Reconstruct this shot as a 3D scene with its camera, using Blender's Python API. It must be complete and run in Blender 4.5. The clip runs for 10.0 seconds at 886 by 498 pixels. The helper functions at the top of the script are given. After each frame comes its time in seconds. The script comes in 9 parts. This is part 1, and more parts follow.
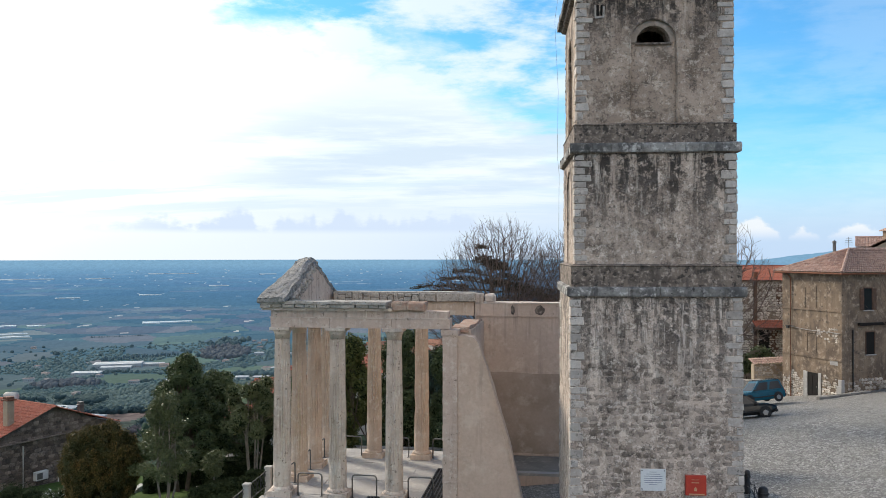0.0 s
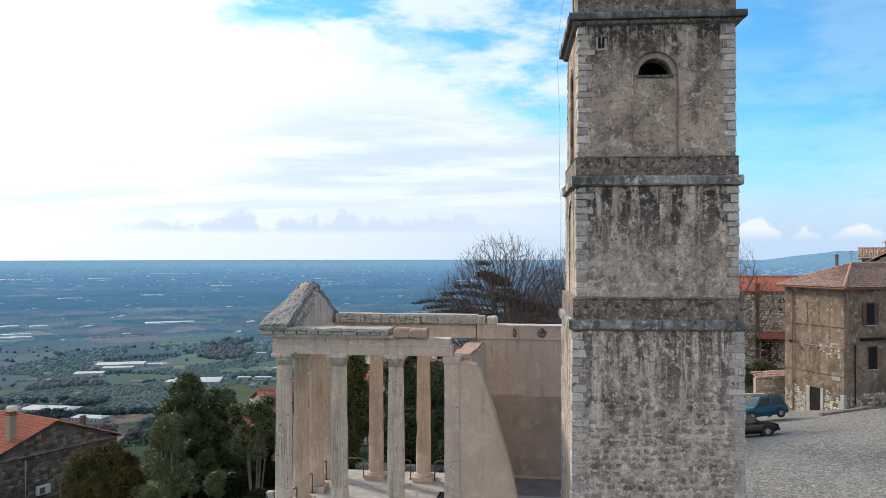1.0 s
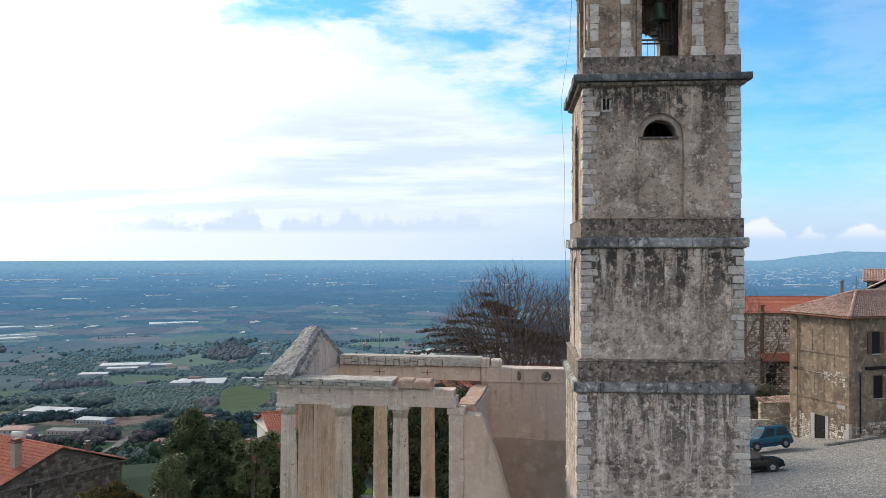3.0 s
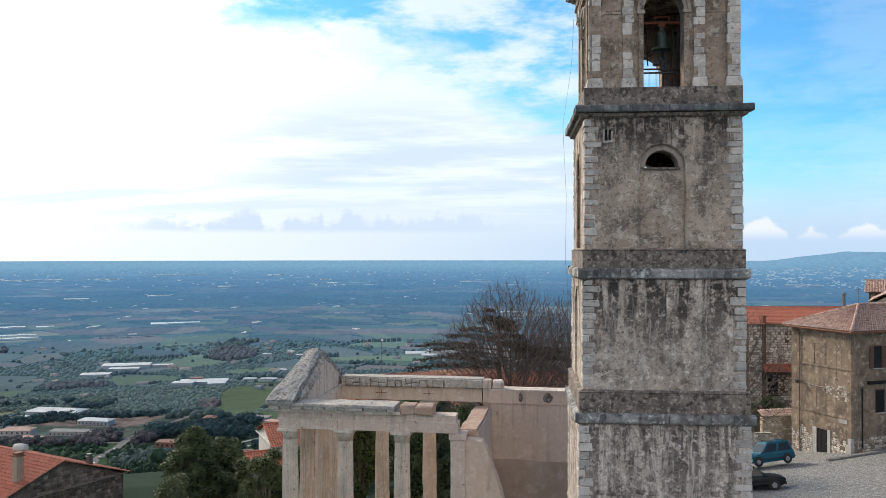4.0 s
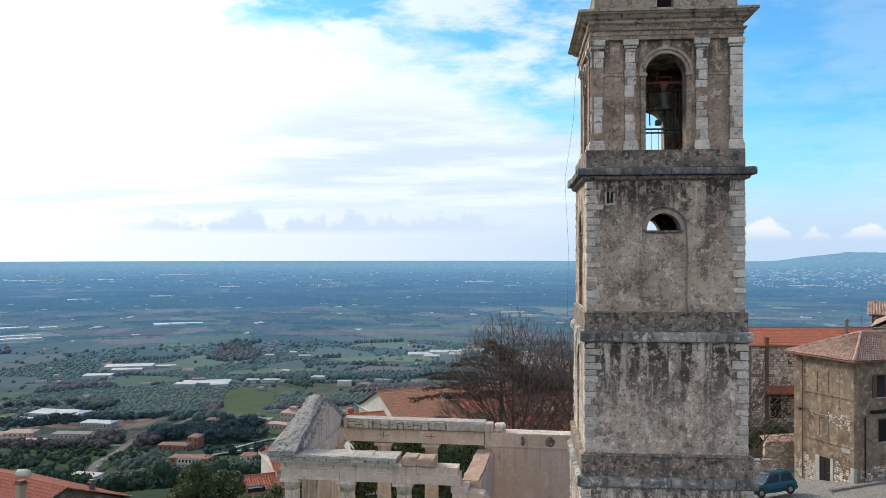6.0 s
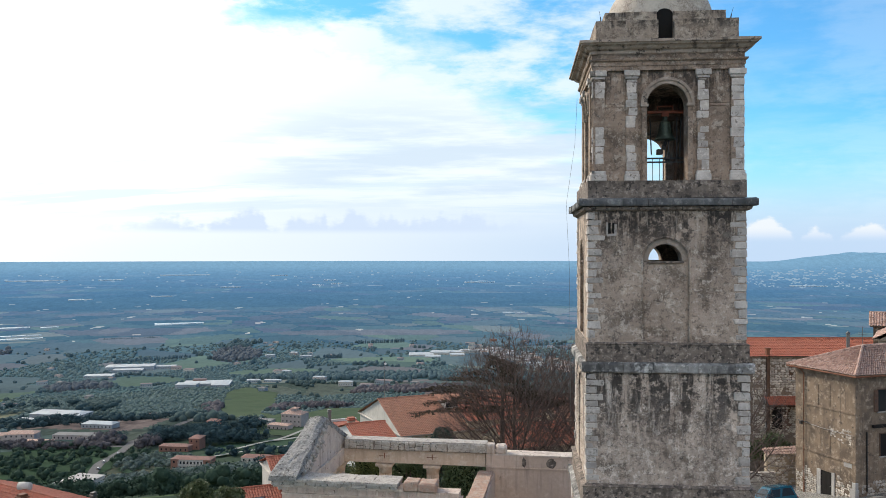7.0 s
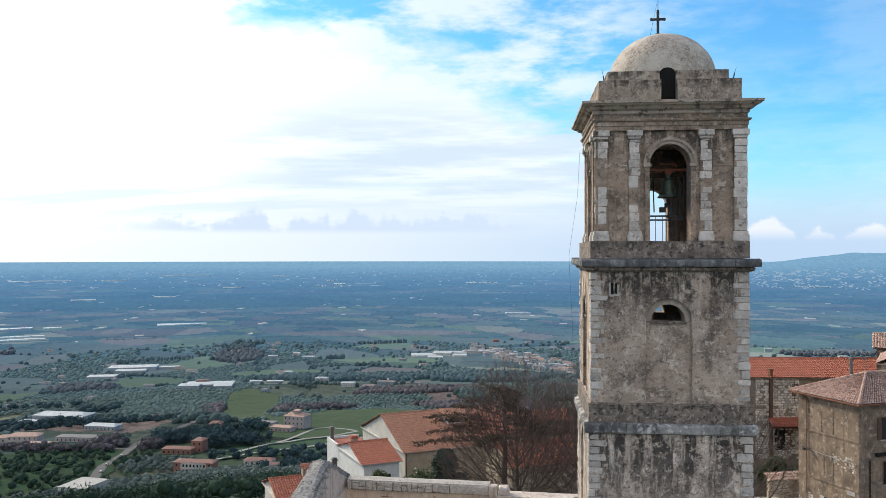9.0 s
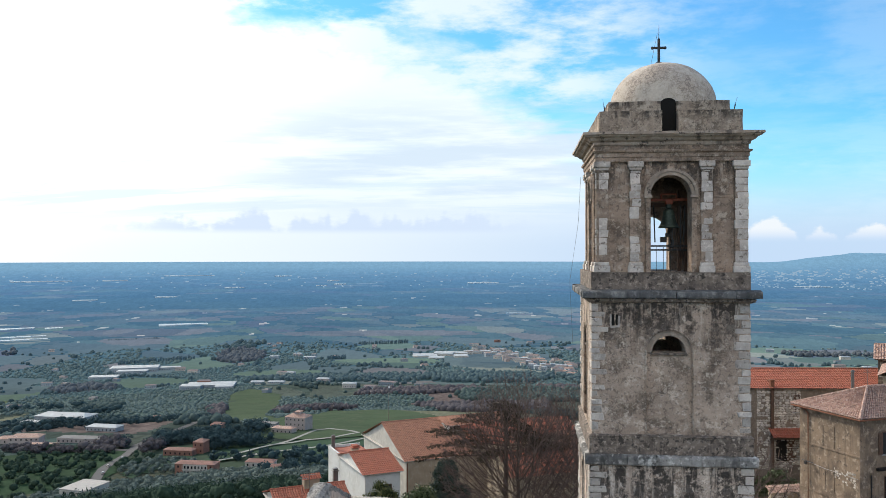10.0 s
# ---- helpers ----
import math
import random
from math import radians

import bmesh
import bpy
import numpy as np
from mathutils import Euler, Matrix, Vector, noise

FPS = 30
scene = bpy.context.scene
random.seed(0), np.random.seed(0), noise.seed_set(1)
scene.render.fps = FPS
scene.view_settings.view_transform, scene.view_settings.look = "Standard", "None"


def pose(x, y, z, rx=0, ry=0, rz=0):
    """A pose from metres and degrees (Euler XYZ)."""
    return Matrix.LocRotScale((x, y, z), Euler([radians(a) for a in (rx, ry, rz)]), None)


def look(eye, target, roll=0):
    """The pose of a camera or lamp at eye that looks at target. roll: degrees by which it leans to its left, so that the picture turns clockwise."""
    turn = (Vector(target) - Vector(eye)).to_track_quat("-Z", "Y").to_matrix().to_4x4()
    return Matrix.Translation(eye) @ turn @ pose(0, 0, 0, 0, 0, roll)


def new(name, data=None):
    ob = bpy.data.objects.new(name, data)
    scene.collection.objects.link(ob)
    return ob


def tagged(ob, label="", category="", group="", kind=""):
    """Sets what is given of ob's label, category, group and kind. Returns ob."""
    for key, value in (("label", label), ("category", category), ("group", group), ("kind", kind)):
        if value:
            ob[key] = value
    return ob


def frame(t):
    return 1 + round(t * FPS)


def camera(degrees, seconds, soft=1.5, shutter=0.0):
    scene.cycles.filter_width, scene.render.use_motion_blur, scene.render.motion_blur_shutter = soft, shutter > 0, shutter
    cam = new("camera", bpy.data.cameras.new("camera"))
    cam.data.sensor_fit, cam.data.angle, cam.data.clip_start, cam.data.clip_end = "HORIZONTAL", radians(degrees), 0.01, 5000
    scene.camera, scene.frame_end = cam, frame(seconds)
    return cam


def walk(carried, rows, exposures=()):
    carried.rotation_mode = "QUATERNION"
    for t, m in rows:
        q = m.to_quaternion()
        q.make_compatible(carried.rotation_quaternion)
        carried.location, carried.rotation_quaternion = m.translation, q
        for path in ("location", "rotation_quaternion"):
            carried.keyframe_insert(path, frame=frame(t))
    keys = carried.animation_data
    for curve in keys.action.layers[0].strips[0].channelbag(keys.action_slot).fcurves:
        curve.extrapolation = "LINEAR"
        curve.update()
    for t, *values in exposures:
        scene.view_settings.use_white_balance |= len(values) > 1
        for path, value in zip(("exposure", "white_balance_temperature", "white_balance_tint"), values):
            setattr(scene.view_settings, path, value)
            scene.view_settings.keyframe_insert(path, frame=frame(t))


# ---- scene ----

# ---- camera: a slow vertical rise in front of a bell tower ----
cam = camera(56.6, 10.0, soft=0.3)
EYE, TILT = 9.0, 0.27
ROWS = [  # seconds, x, rise, yaw
    (0.0, 0.0, 0.0, 0.0), (0.5, 0.01, 0.605, 0.08), (1.0, 0.01, 1.178, 0.14), (1.5, 0.003, 1.775, 0.2),
    (2.0, -0.002, 2.33, 0.27), (2.5, -0.012, 2.87, 0.34), (4.0, -0.024, 4.524, 0.51), (4.5, -0.02, 5.09, 0.555),
    (5.0, -0.016, 5.645, 0.59), (5.5, -0.008, 6.235, 0.64), (6.0, -0.006, 6.79, 0.68), (7.5, -0.02, 8.456, 0.79),
    (8.0, -0.021, 9.005, 0.835), (8.5, -0.025, 9.525, 0.875), (9.0, -0.022, 10.075, 0.92), (9.5, -0.012, 10.645, 0.965),
    (10.0, 0.0, 11.2, 1.01),
]
walk(cam, [(t, pose(x, 0, EYE + rise, 90 + TILT, 0, yaw)) for t, x, rise, yaw in ROWS])

# ---- light: winter sun ahead and to the left, behind thin bright cloud ----
SUN_AZ, SUN_EL = -48.0, 30.0  # degrees from straight ahead, degrees up
sd = Vector((math.sin(radians(SUN_AZ)) * math.cos(radians(SUN_EL)), math.cos(radians(SUN_AZ)) * math.cos(radians(SUN_EL)), math.sin(radians(SUN_EL))))
sun = new("sun", bpy.data.lights.new("sun", "SUN"))
sun.data.energy, sun.data.angle, sun.data.color = 3.2, radians(9), (1.0, 0.91, 0.78)
sun.matrix_world = look(sd * 200, (0, 0, 0))
scene.view_settings.exposure = 0.31

def nd(tree, kind, **ins):
    n = tree.nodes.new(kind)
    for k, val in ins.items():
        key = k.replace("_", " ")
        sock = next((s for s in n.inputs if s.name == key), None)
        if sock is None:
            sock = n.inputs[int(k[1:])]
        if isinstance(val, bpy.types.NodeSocket):
            tree.links.new(val, sock)
        else:
            sock.default_value = val
    return n

def op(tree, what, a, b=0.0, c=0.0, clamp=False):
    n = tree.nodes.new("ShaderNodeMath")
    n.operation, n.use_clamp = what, clamp
    for s, val in zip(n.inputs, (a, b, c)):
        if isinstance(val, bpy.types.NodeSocket):
            tree.links.new(val, s)
        else:
            s.default_value = val
    return n.outputs[0]

def mix(tree, f, a, b, how="MIX"):
    n = tree.nodes.new("ShaderNodeMix")
    n.data_type, n.blend_type = "RGBA", how
    for s, val in ((n.inputs[0], f), (n.inputs[6], a), (n.inputs[7], b)):
        if isinstance(val, bpy.types.NodeSocket):
            tree.links.new(val, s)
        else:
            s.default_value = (*val, 1) if isinstance(val, tuple) and len(val) == 3 else val
    return n.outputs[2]

def ramp(tree, f, a, b):
    """0 below a, 1 above b, smooth between."""
    n = tree.nodes.new("ShaderNodeMapRange")
    n.interpolation_type = "SMOOTHSTEP"
    tree.links.new(f, n.inputs[0])
    n.inputs[1].default_value, n.inputs[2].default_value = a, b
    return n.outputs[0]

def noise_of(tree, vec, scale, detail=4.0, rough=0.55, stretch=None):
    if stretch:
        m = tree.nodes.new("ShaderNodeMapping")
        m.inputs[3].default_value = stretch
        tree.links.new(vec, m.inputs[0])
        vec = m.outputs[0]
    n = tree.nodes.new("ShaderNodeTexNoise")
    tree.links.new(vec, n.inputs[0])
    n.inputs["Scale"].default_value, n.inputs["Detail"].default_value, n.inputs["Roughness"].default_value = scale, detail, rough
    return n.outputs[0]

world = bpy.data.worlds.new("sky")
world.use_nodes = True
scene.world = world
wt = world.node_tree
wt.nodes.clear()
sky = wt.nodes.new("ShaderNodeTexSky")
sky.sky_type, sky.sun_disc, sky.sun_elevation, sky.sun_rotation = "NISHITA", False, radians(SUN_EL), radians(SUN_AZ)
sky.altitude, sky.air_density, sky.dust_density = 400, 1.0, 0.6
way = wt.nodes.new("ShaderNodeTexCoord").outputs["Generated"]
sep = nd(wt, "ShaderNodeSeparateXYZ", Vector=way)
up = op(wt, "MAXIMUM", op(wt, "ADD", sep.outputs[2], 0.012), 0.0)
flat = op(wt, "ADD", up, 0.17)
plane = nd(wt, "ShaderNodeCombineXYZ", X=op(wt, "DIVIDE", sep.outputs[0], flat), Y=op(wt, "DIVIDE", sep.outputs[1], flat), Z=0.0).outputs[0]
# nearness to the sun, for the bright veil round it
dot = nd(wt, "ShaderNodeVectorMath")
dot.operation = "DOT_PRODUCT"
wt.links.new(way, dot.inputs[0])
dot.inputs[1].default_value = sd
near_sun = ramp(wt, dot.outputs["Value"], 0.7, 0.95)
warp = wt.nodes.new("ShaderNodeTexNoise")
wt.links.new(plane, warp.inputs[0])
warp.inputs["Scale"].default_value, warp.inputs["Detail"].default_value = 0.9, 3.0
bent = nd(wt, "ShaderNodeVectorMath")
bent.operation = "MULTIPLY_ADD"
wt.links.new(warp.outputs["Color"], bent.inputs[0])
bent.inputs[1].default_value = (0.55, 0.3, 0.0)
wt.links.new(plane, bent.inputs[2])
big = noise_of(wt, bent.outputs[0], 0.5, 3.0, 0.5)
fine = noise_of(wt, bent.outputs[0], 2.1, 10.0, 0.6, (0.9, 1.25, 1.0))
cover = op(wt, "ADD", op(wt, "MULTIPLY", big, 0.55), op(wt, "MULTIPLY", fine, 0.62))
cover = op(wt, "ADD", cover, op(wt, "MULTIPLY", near_sun, 0.36))
cover = op(wt, "SUBTRACT", cover, op(wt, "MULTIPLY", ramp(wt, sep.outputs[0], 0.0, 0.5), 0.07))
ahead = op(wt, "SUBTRACT", 1.0, ramp(wt, sep.outputs[0], 0.05, 0.3))
cover = op(wt, "ADD", cover, op(wt, "MULTIPLY", op(wt, "MULTIPLY", ahead, op(wt, "SUBTRACT", 1.0, ramp(wt, sep.outputs[2], 0.17, 0.25))), 0.06))
cover = op(wt, "SUBTRACT", cover, op(wt, "MULTIPLY", op(wt, "MULTIPLY", ahead, op(wt, "MULTIPLY", ramp(wt, sep.outputs[2], 0.24, 0.3), op(wt, "SUBTRACT", 1.0, ramp(wt, sep.outputs[2], 0.31, 0.42)))), 0.075))
cloud = ramp(wt, cover, 0.53, 0.69)
low = ramp(wt, up, 0.0, 0.16)
blue = mix(wt, 1.0, sky.outputs[0], (0.053, 0.12, 0.158), "MULTIPLY")
blue = mix(wt, op(wt, "SUBTRACT", 1.0, low), blue, (0.5, 0.66, 0.82))
white = mix(wt, near_sun, (0.78, 0.84, 0.89), (1.5, 1.45, 1.36))
white = mix(wt, ramp(wt, op(wt, "MULTIPLY", dot.outputs["Value"], -1.0), -0.45, 0.6), white, (3.1, 2.7, 2.28))  # unseen clouds behind the camera, brightened and warmed to light near faces
veil = ramp(wt, noise_of(wt, plane, 1.5, 7.0, 0.6, (0.5, 2.2, 1.0)), 0.47, 0.62)
veil = op(wt, "MULTIPLY", veil, op(wt, "MULTIPLY", ramp(wt, up, 0.03, 0.07), op(wt, "SUBTRACT", 1.0, ramp(wt, up, 0.1, 0.2))))
white = mix(wt, op(wt, "MULTIPLY", veil, 0.75), white, (0.6, 0.72, 0.82))
turn_ = op(wt, "ARCTAN2", sep.outputs[0], sep.outputs[1])
el = sep.outputs[2]

def spread_noise(sx, sz, detail, rough=0.6, shift=0.0):
    at = nd(wt, "ShaderNodeCombineXYZ", X=op(wt, "MULTIPLY", turn_, sx), Y=op(wt, "MULTIPLY", el, sz), Z=shift).outputs[0]
    return noise_of(wt, at, 1.0, detail, rough)

# the great white sheet over the sea: its upper edge falls from the sun's side
past = op(wt, "MAXIMUM", op(wt, "ADD", turn_, 0.06), 0.0)
rim = op(wt, "SUBTRACT", op(wt, "SUBTRACT", 0.228, op(wt, "MULTIPLY", turn_, 0.2)), op(wt, "MULTIPLY", op(wt, "MULTIPLY", past, past), 2.0))
torn = op(wt, "ADD", op(wt, "MULTIPLY", op(wt, "SUBTRACT", fine, 0.5), 0.2), op(wt, "MULTIPLY", op(wt, "SUBTRACT", spread_noise(11.0, 26.0, 8.0), 0.5), 0.13))
mass = ramp(wt, op(wt, "ADD", op(wt, "SUBTRACT", rim, el), torn), -0.045, 0.05)
# broken puffs beyond it, thinning away from the sun
tufts = ramp(wt, op(wt, "ADD", spread_noise(7.0, 22.0, 9.0, 0.62, 3.0), op(wt, "MULTIPLY", op(wt, "SUBTRACT", fine, 0.5), 0.5)), 0.38, 0.62)
tufts = op(wt, "MULTIPLY", tufts, op(wt, "SUBTRACT", 1.0, op(wt, "MULTIPLY", ramp(wt, turn_, 0.1, 0.34), 0.82)))
films = op(wt, "MULTIPLY", ramp(wt, spread_noise(3.0, 17.0, 7.0, 0.6, 9.0), 0.45, 0.75), 0.27)
front = op(wt, "MAXIMUM", mass, op(wt, "MULTIPLY", op(wt, "MAXIMUM", tufts, films), 0.85))
facing = op(wt, "MULTIPLY", ramp(wt, sep.outputs[1], 0.55, 0.75), op(wt, "SUBTRACT", 1.0, ramp(wt, el, 0.36, 0.5)))
cloud = op(wt, "ADD", op(wt, "MULTIPLY", cloud, op(wt, "SUBTRACT", 1.0, facing)), op(wt, "MULTIPLY", front, facing))
col = mix(wt, op(wt, "MULTIPLY", cloud, 0.96), blue, white)
# thin grey-violet shade on the sheet's underside
shade = op(wt, "MULTIPLY", ramp(wt, spread_noise(4.5, 38.0, 7.0, 0.6, 5.0), 0.38, 0.6), op(wt, "MULTIPLY", ramp(wt, el, 0.03, 0.07), op(wt, "SUBTRACT", 1.0, ramp(wt, el, 0.13, 0.21))))
shade = op(wt, "MULTIPLY", shade, op(wt, "MULTIPLY", ramp(wt, turn_, -0.42, -0.1), op(wt, "SUBTRACT", 1.0, ramp(wt, turn_, 0.16, 0.3))))
col = mix(wt, op(wt, "MULTIPLY", shade, 0.92), col, (0.57, 0.68, 0.79))
# pale air over the horizon
hush = op(wt, "MULTIPLY", op(wt, "SUBTRACT", 1.0, ramp(wt, el, 0.0, 0.095)), op(wt, "SUBTRACT", 0.95, op(wt, "MULTIPLY", near_sun, 0.6)))
col = mix(wt, op(wt, "MULTIPLY", hush, facing), col, mix(wt, ramp(wt, turn_, -0.35, 0.3), (0.72, 0.79, 0.84), (0.46, 0.59, 0.76)))
# a flat-based bank of cloud towards the sun, small white heaps away from it
crest = op(wt, "ADD", 0.017, op(wt, "MULTIPLY", op(wt, "MULTIPLY", ramp(wt, spread_noise(22.0, 0.0, 3.0, 0.55, 1.0), 0.3, 0.7), ramp(wt, turn_, -0.5, -0.22)), 0.028))
bank = ramp(wt, op(wt, "ADD", op(wt, "SUBTRACT", crest, op(wt, "SUBTRACT", el, 0.016)), op(wt, "MULTIPLY", op(wt, "SUBTRACT", spread_noise(55.0, 100.0, 6.0), 0.5), 0.034)), 0.0, 0.014)
bank = op(wt, "MULTIPLY", op(wt, "MULTIPLY", bank, ramp(wt, el, 0.021, 0.03)), op(wt, "MULTIPLY", ramp(wt, turn_, -0.48, -0.28), op(wt, "SUBTRACT", 1.0, ramp(wt, turn_, 0.02, 0.12))))
col = mix(wt, op(wt, "MULTIPLY", op(wt, "MULTIPLY", bank, facing), 0.88), col, (0.55, 0.65, 0.8))
for mid, half, high in ((0.36, 0.034, 0.026), (0.413, 0.018, 0.013), (0.466, 0.03, 0.019)):
    off = op(wt, "DIVIDE", op(wt, "SUBTRACT", turn_, mid), half)
    heap = op(wt, "MULTIPLY", op(wt, "SUBTRACT", 1.0, op(wt, "MULTIPLY", off, off)), high)
    heap = op(wt, "ADD", op(wt, "SUBTRACT", heap, op(wt, "SUBTRACT", el, 0.016)), op(wt, "MULTIPLY", op(wt, "SUBTRACT", spread_noise(70.0, 80.0, 6.0), 0.5), 0.022))
    heap = op(wt, "MULTIPLY", ramp(wt, heap, 0.0, 0.007), ramp(wt, el, 0.011, 0.02))
    col = mix(wt, op(wt, "MULTIPLY", op(wt, "MULTIPLY", heap, facing), 0.8), col, mix(wt, ramp(wt, el, 0.014, 0.03), (0.55, 0.65, 0.79), (0.78, 0.8, 0.81)))
bg = nd(wt, "ShaderNodeBackground", Color=col, Strength=1.0)
out = wt.nodes.new("ShaderNodeOutputWorld")
wt.links.new(bg.outputs[0], out.inputs[0])

# ---- materials ----
def surface(name, colours, scale=1.0, rough=0.85, bump=0.3, metal=0.0, grain=14.0, streak=None, rnd=0.0, spots=None, spec=0.3):
    """Weathered surface: three colours by two noises, optional dark run marks (colour, amount), spots (colour, threshold), change from piece to piece."""
    m = bpy.data.materials.new(name)
    m.use_nodes = True
    t = m.node_tree
    b = t.nodes["Principled BSDF"]
    pos = t.nodes.new("ShaderNodeNewGeometry").outputs["Position"]
    n1 = noise_of(t, pos, scale, 5.0, 0.6)
    n2 = noise_of(t, pos, scale * grain, 5.0, 0.65)
    c = mix(t, ramp(t, n1, 0.36, 0.66), colours[0], colours[1])
    if len(colours) > 2:
        c = mix(t, ramp(t, noise_of(t, pos, scale * 3.3, 6.0, 0.68), 0.5, 0.68), c, colours[2])
    c = mix(t, op(t, "MULTIPLY", n2, 0.5), c, mix(t, 1.0, c, (0.45, 0.44, 0.42), "MULTIPLY"))
    if spots:
        c = mix(t, ramp(t, noise_of(t, pos, spots[2], 6.0, 0.7), spots[1], spots[1] + 0.08), c, spots[0])
    if streak:
        s = ramp(t, noise_of(t, pos, 1.0, 5.0, 0.6, (3.2, 3.2, 0.22)), 0.5, 0.68)
        s = op(t, "MULTIPLY", s, ramp(t, noise_of(t, pos, 0.5, 3.0, 0.5), 0.3, 0.6))
        c = mix(t, op(t, "MULTIPLY", s, streak[1]), c, streak[0])
    if rnd:
        info = t.nodes.new("ShaderNodeObjectInfo").outputs["Random"]
        hsv = t.nodes.new("ShaderNodeHueSaturation")
        t.links.new(c, hsv.inputs["Color"])
        t.links.new(op(t, "ADD", op(t, "MULTIPLY", info, 2 * rnd), 1 - rnd), hsv.inputs["Value"])
        c = hsv.outputs[0]
    t.links.new(c, b.inputs["Base Color"])
    b.inputs["Metallic"].default_value = metal
    t.links.new(op(t, "ADD", op(t, "MULTIPLY", n2, 0.2), rough - 0.1), b.inputs["Roughness"])
    b.inputs["Specular IOR Level"].default_value = spec
    if bump:
        bp = t.nodes.new("ShaderNodeBump")
        bp.inputs["Strength"].default_value, bp.inputs["Distance"].default_value = bump, 0.04
        t.links.new(op(t, "ADD", op(t, "MULTIPLY", n2, 0.6), n1), bp.inputs["Height"])
        t.links.new(bp.outputs[0], b.inputs["Normal"])
    return m

def plain(name, colour, rough=0.5, metal=0.0):
    return surface(name, (colour, tuple(0.85 * v for v in colour)), 2.0, rough, 0.0, metal)

def tower_material(name, stone, dark, mortar, joint, ledges=((7.43, 6.0), (12.58, 4.2), (18.4, 2.4)), grime=1.0):
    """Rubble under thin worn plaster: stones with a web of pale mortar, clouds of grime, dark run marks from the ledges above."""
    m = bpy.data.materials.new(name)
    m.use_nodes = True
    t = m.node_tree
    b = t.nodes["Principled BSDF"]
    pos = t.nodes.new("ShaderNodeNewGeometry").outputs["Position"]
    warp = t.nodes.new("ShaderNodeTexNoise")
    warp.inputs["Scale"].default_value, warp.inputs["Detail"].default_value = 2.6, 5.0
    t.links.new(pos, warp.inputs[0])
    add = nd(t, "ShaderNodeVectorMath")
    add.operation = "MULTIPLY_ADD"
    t.links.new(warp.outputs["Color"], add.inputs[0])
    add.inputs[1].default_value = (0.34, 0.34, 0.34)
    t.links.new(pos, add.inputs[2])
    v = t.nodes.new("ShaderNodeTexVoronoi")
    v.feature = "DISTANCE_TO_EDGE"
    v.inputs["Scale"].default_value = 1.0
    mp = t.nodes.new("ShaderNodeMapping")
    mp.inputs[3].default_value = (2.2, 2.2, 3.2)
    t.links.new(add.outputs[0], mp.inputs[0])
    t.links.new(mp.outputs[0], v.inputs[0])
    v2 = t.nodes.new("ShaderNodeTexVoronoi")
    v2.inputs["Scale"].default_value = 1.0
    t.links.new(mp.outputs[0], v2.inputs[0])
    per = nd(t, "ShaderNodeSeparateColor", Color=v2.outputs["Color"]).outputs[0]
    n1 = noise_of(t, pos, 0.7, 6.0, 0.65)
    n2 = noise_of(t, pos, 4.2, 8.0, 0.72)
    n3 = noise_of(t, pos, 22.0, 5.0, 0.65)
    bare_ = op(t, "MULTIPLY", ramp(t, noise_of(t, pos, 0.75, 5.0, 0.6), 0.38, 0.55), joint)
    c = mix(t, ramp(t, n1, 0.36, 0.64), stone, dark)
    c = mix(t, op(t, "MULTIPLY", per, op(t, "MULTIPLY", bare_, 0.6)), c, mix(t, 1.0, c, (0.58, 0.58, 0.6), "MULTIPLY"))
    # clouds of thicker and thinner plaster
    c = mix(t, op(t, "MULTIPLY", ramp(t, noise_of(t, pos, 1.5, 10.0, 0.74), 0.48, 0.58), 0.8 * grime), c, mix(t, 1.0, c, (0.36, 0.35, 0.34), "MULTIPLY"))
    c = mix(t, op(t, "MULTIPLY", ramp(t, noise_of(t, pos, 2.1, 10.0, 0.76), 0.54, 0.6), 0.75), c, mortar)
    lines = op(t, "SUBTRACT", 1.0, ramp(t, op(t, "ADD", v.outputs["Distance"], op(t, "MULTIPLY", op(t, "SUBTRACT", n2, 0.46), 0.9)), 0.02, 0.12))
    c = mix(t, op(t, "MULTIPLY", op(t, "MULTIPLY", lines, bare_), op(t, "MULTIPLY", ramp(t, noise_of(t, pos, 5.5, 5.0, 0.65), 0.4, 0.55), 0.75)), c, mortar)
    c = mix(t, op(t, "MULTIPLY", ramp(t, noise_of(t, pos, 6.0, 8.0, 0.72), 0.53, 0.61), 0.55), c, mortar)
    c = mix(t, op(t, "MULTIPLY", ramp(t, noise_of(t, pos, 7.3, 8.0, 0.72), 0.53, 0.61), 0.6), c, (0.09, 0.075, 0.064))
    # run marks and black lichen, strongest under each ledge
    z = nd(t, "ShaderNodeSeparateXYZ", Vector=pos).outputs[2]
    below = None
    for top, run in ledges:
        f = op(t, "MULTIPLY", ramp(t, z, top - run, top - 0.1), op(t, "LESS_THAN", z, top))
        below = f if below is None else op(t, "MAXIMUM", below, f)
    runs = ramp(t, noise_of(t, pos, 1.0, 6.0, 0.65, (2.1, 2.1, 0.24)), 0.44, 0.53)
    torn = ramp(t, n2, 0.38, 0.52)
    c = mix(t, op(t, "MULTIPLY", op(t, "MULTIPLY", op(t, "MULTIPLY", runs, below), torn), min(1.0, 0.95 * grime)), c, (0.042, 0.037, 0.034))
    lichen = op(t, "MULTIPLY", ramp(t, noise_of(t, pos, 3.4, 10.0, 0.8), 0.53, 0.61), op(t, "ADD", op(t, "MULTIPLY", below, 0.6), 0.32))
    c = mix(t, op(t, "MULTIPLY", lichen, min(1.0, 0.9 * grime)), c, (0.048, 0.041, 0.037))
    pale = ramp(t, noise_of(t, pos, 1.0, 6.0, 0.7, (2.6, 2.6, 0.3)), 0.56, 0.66)
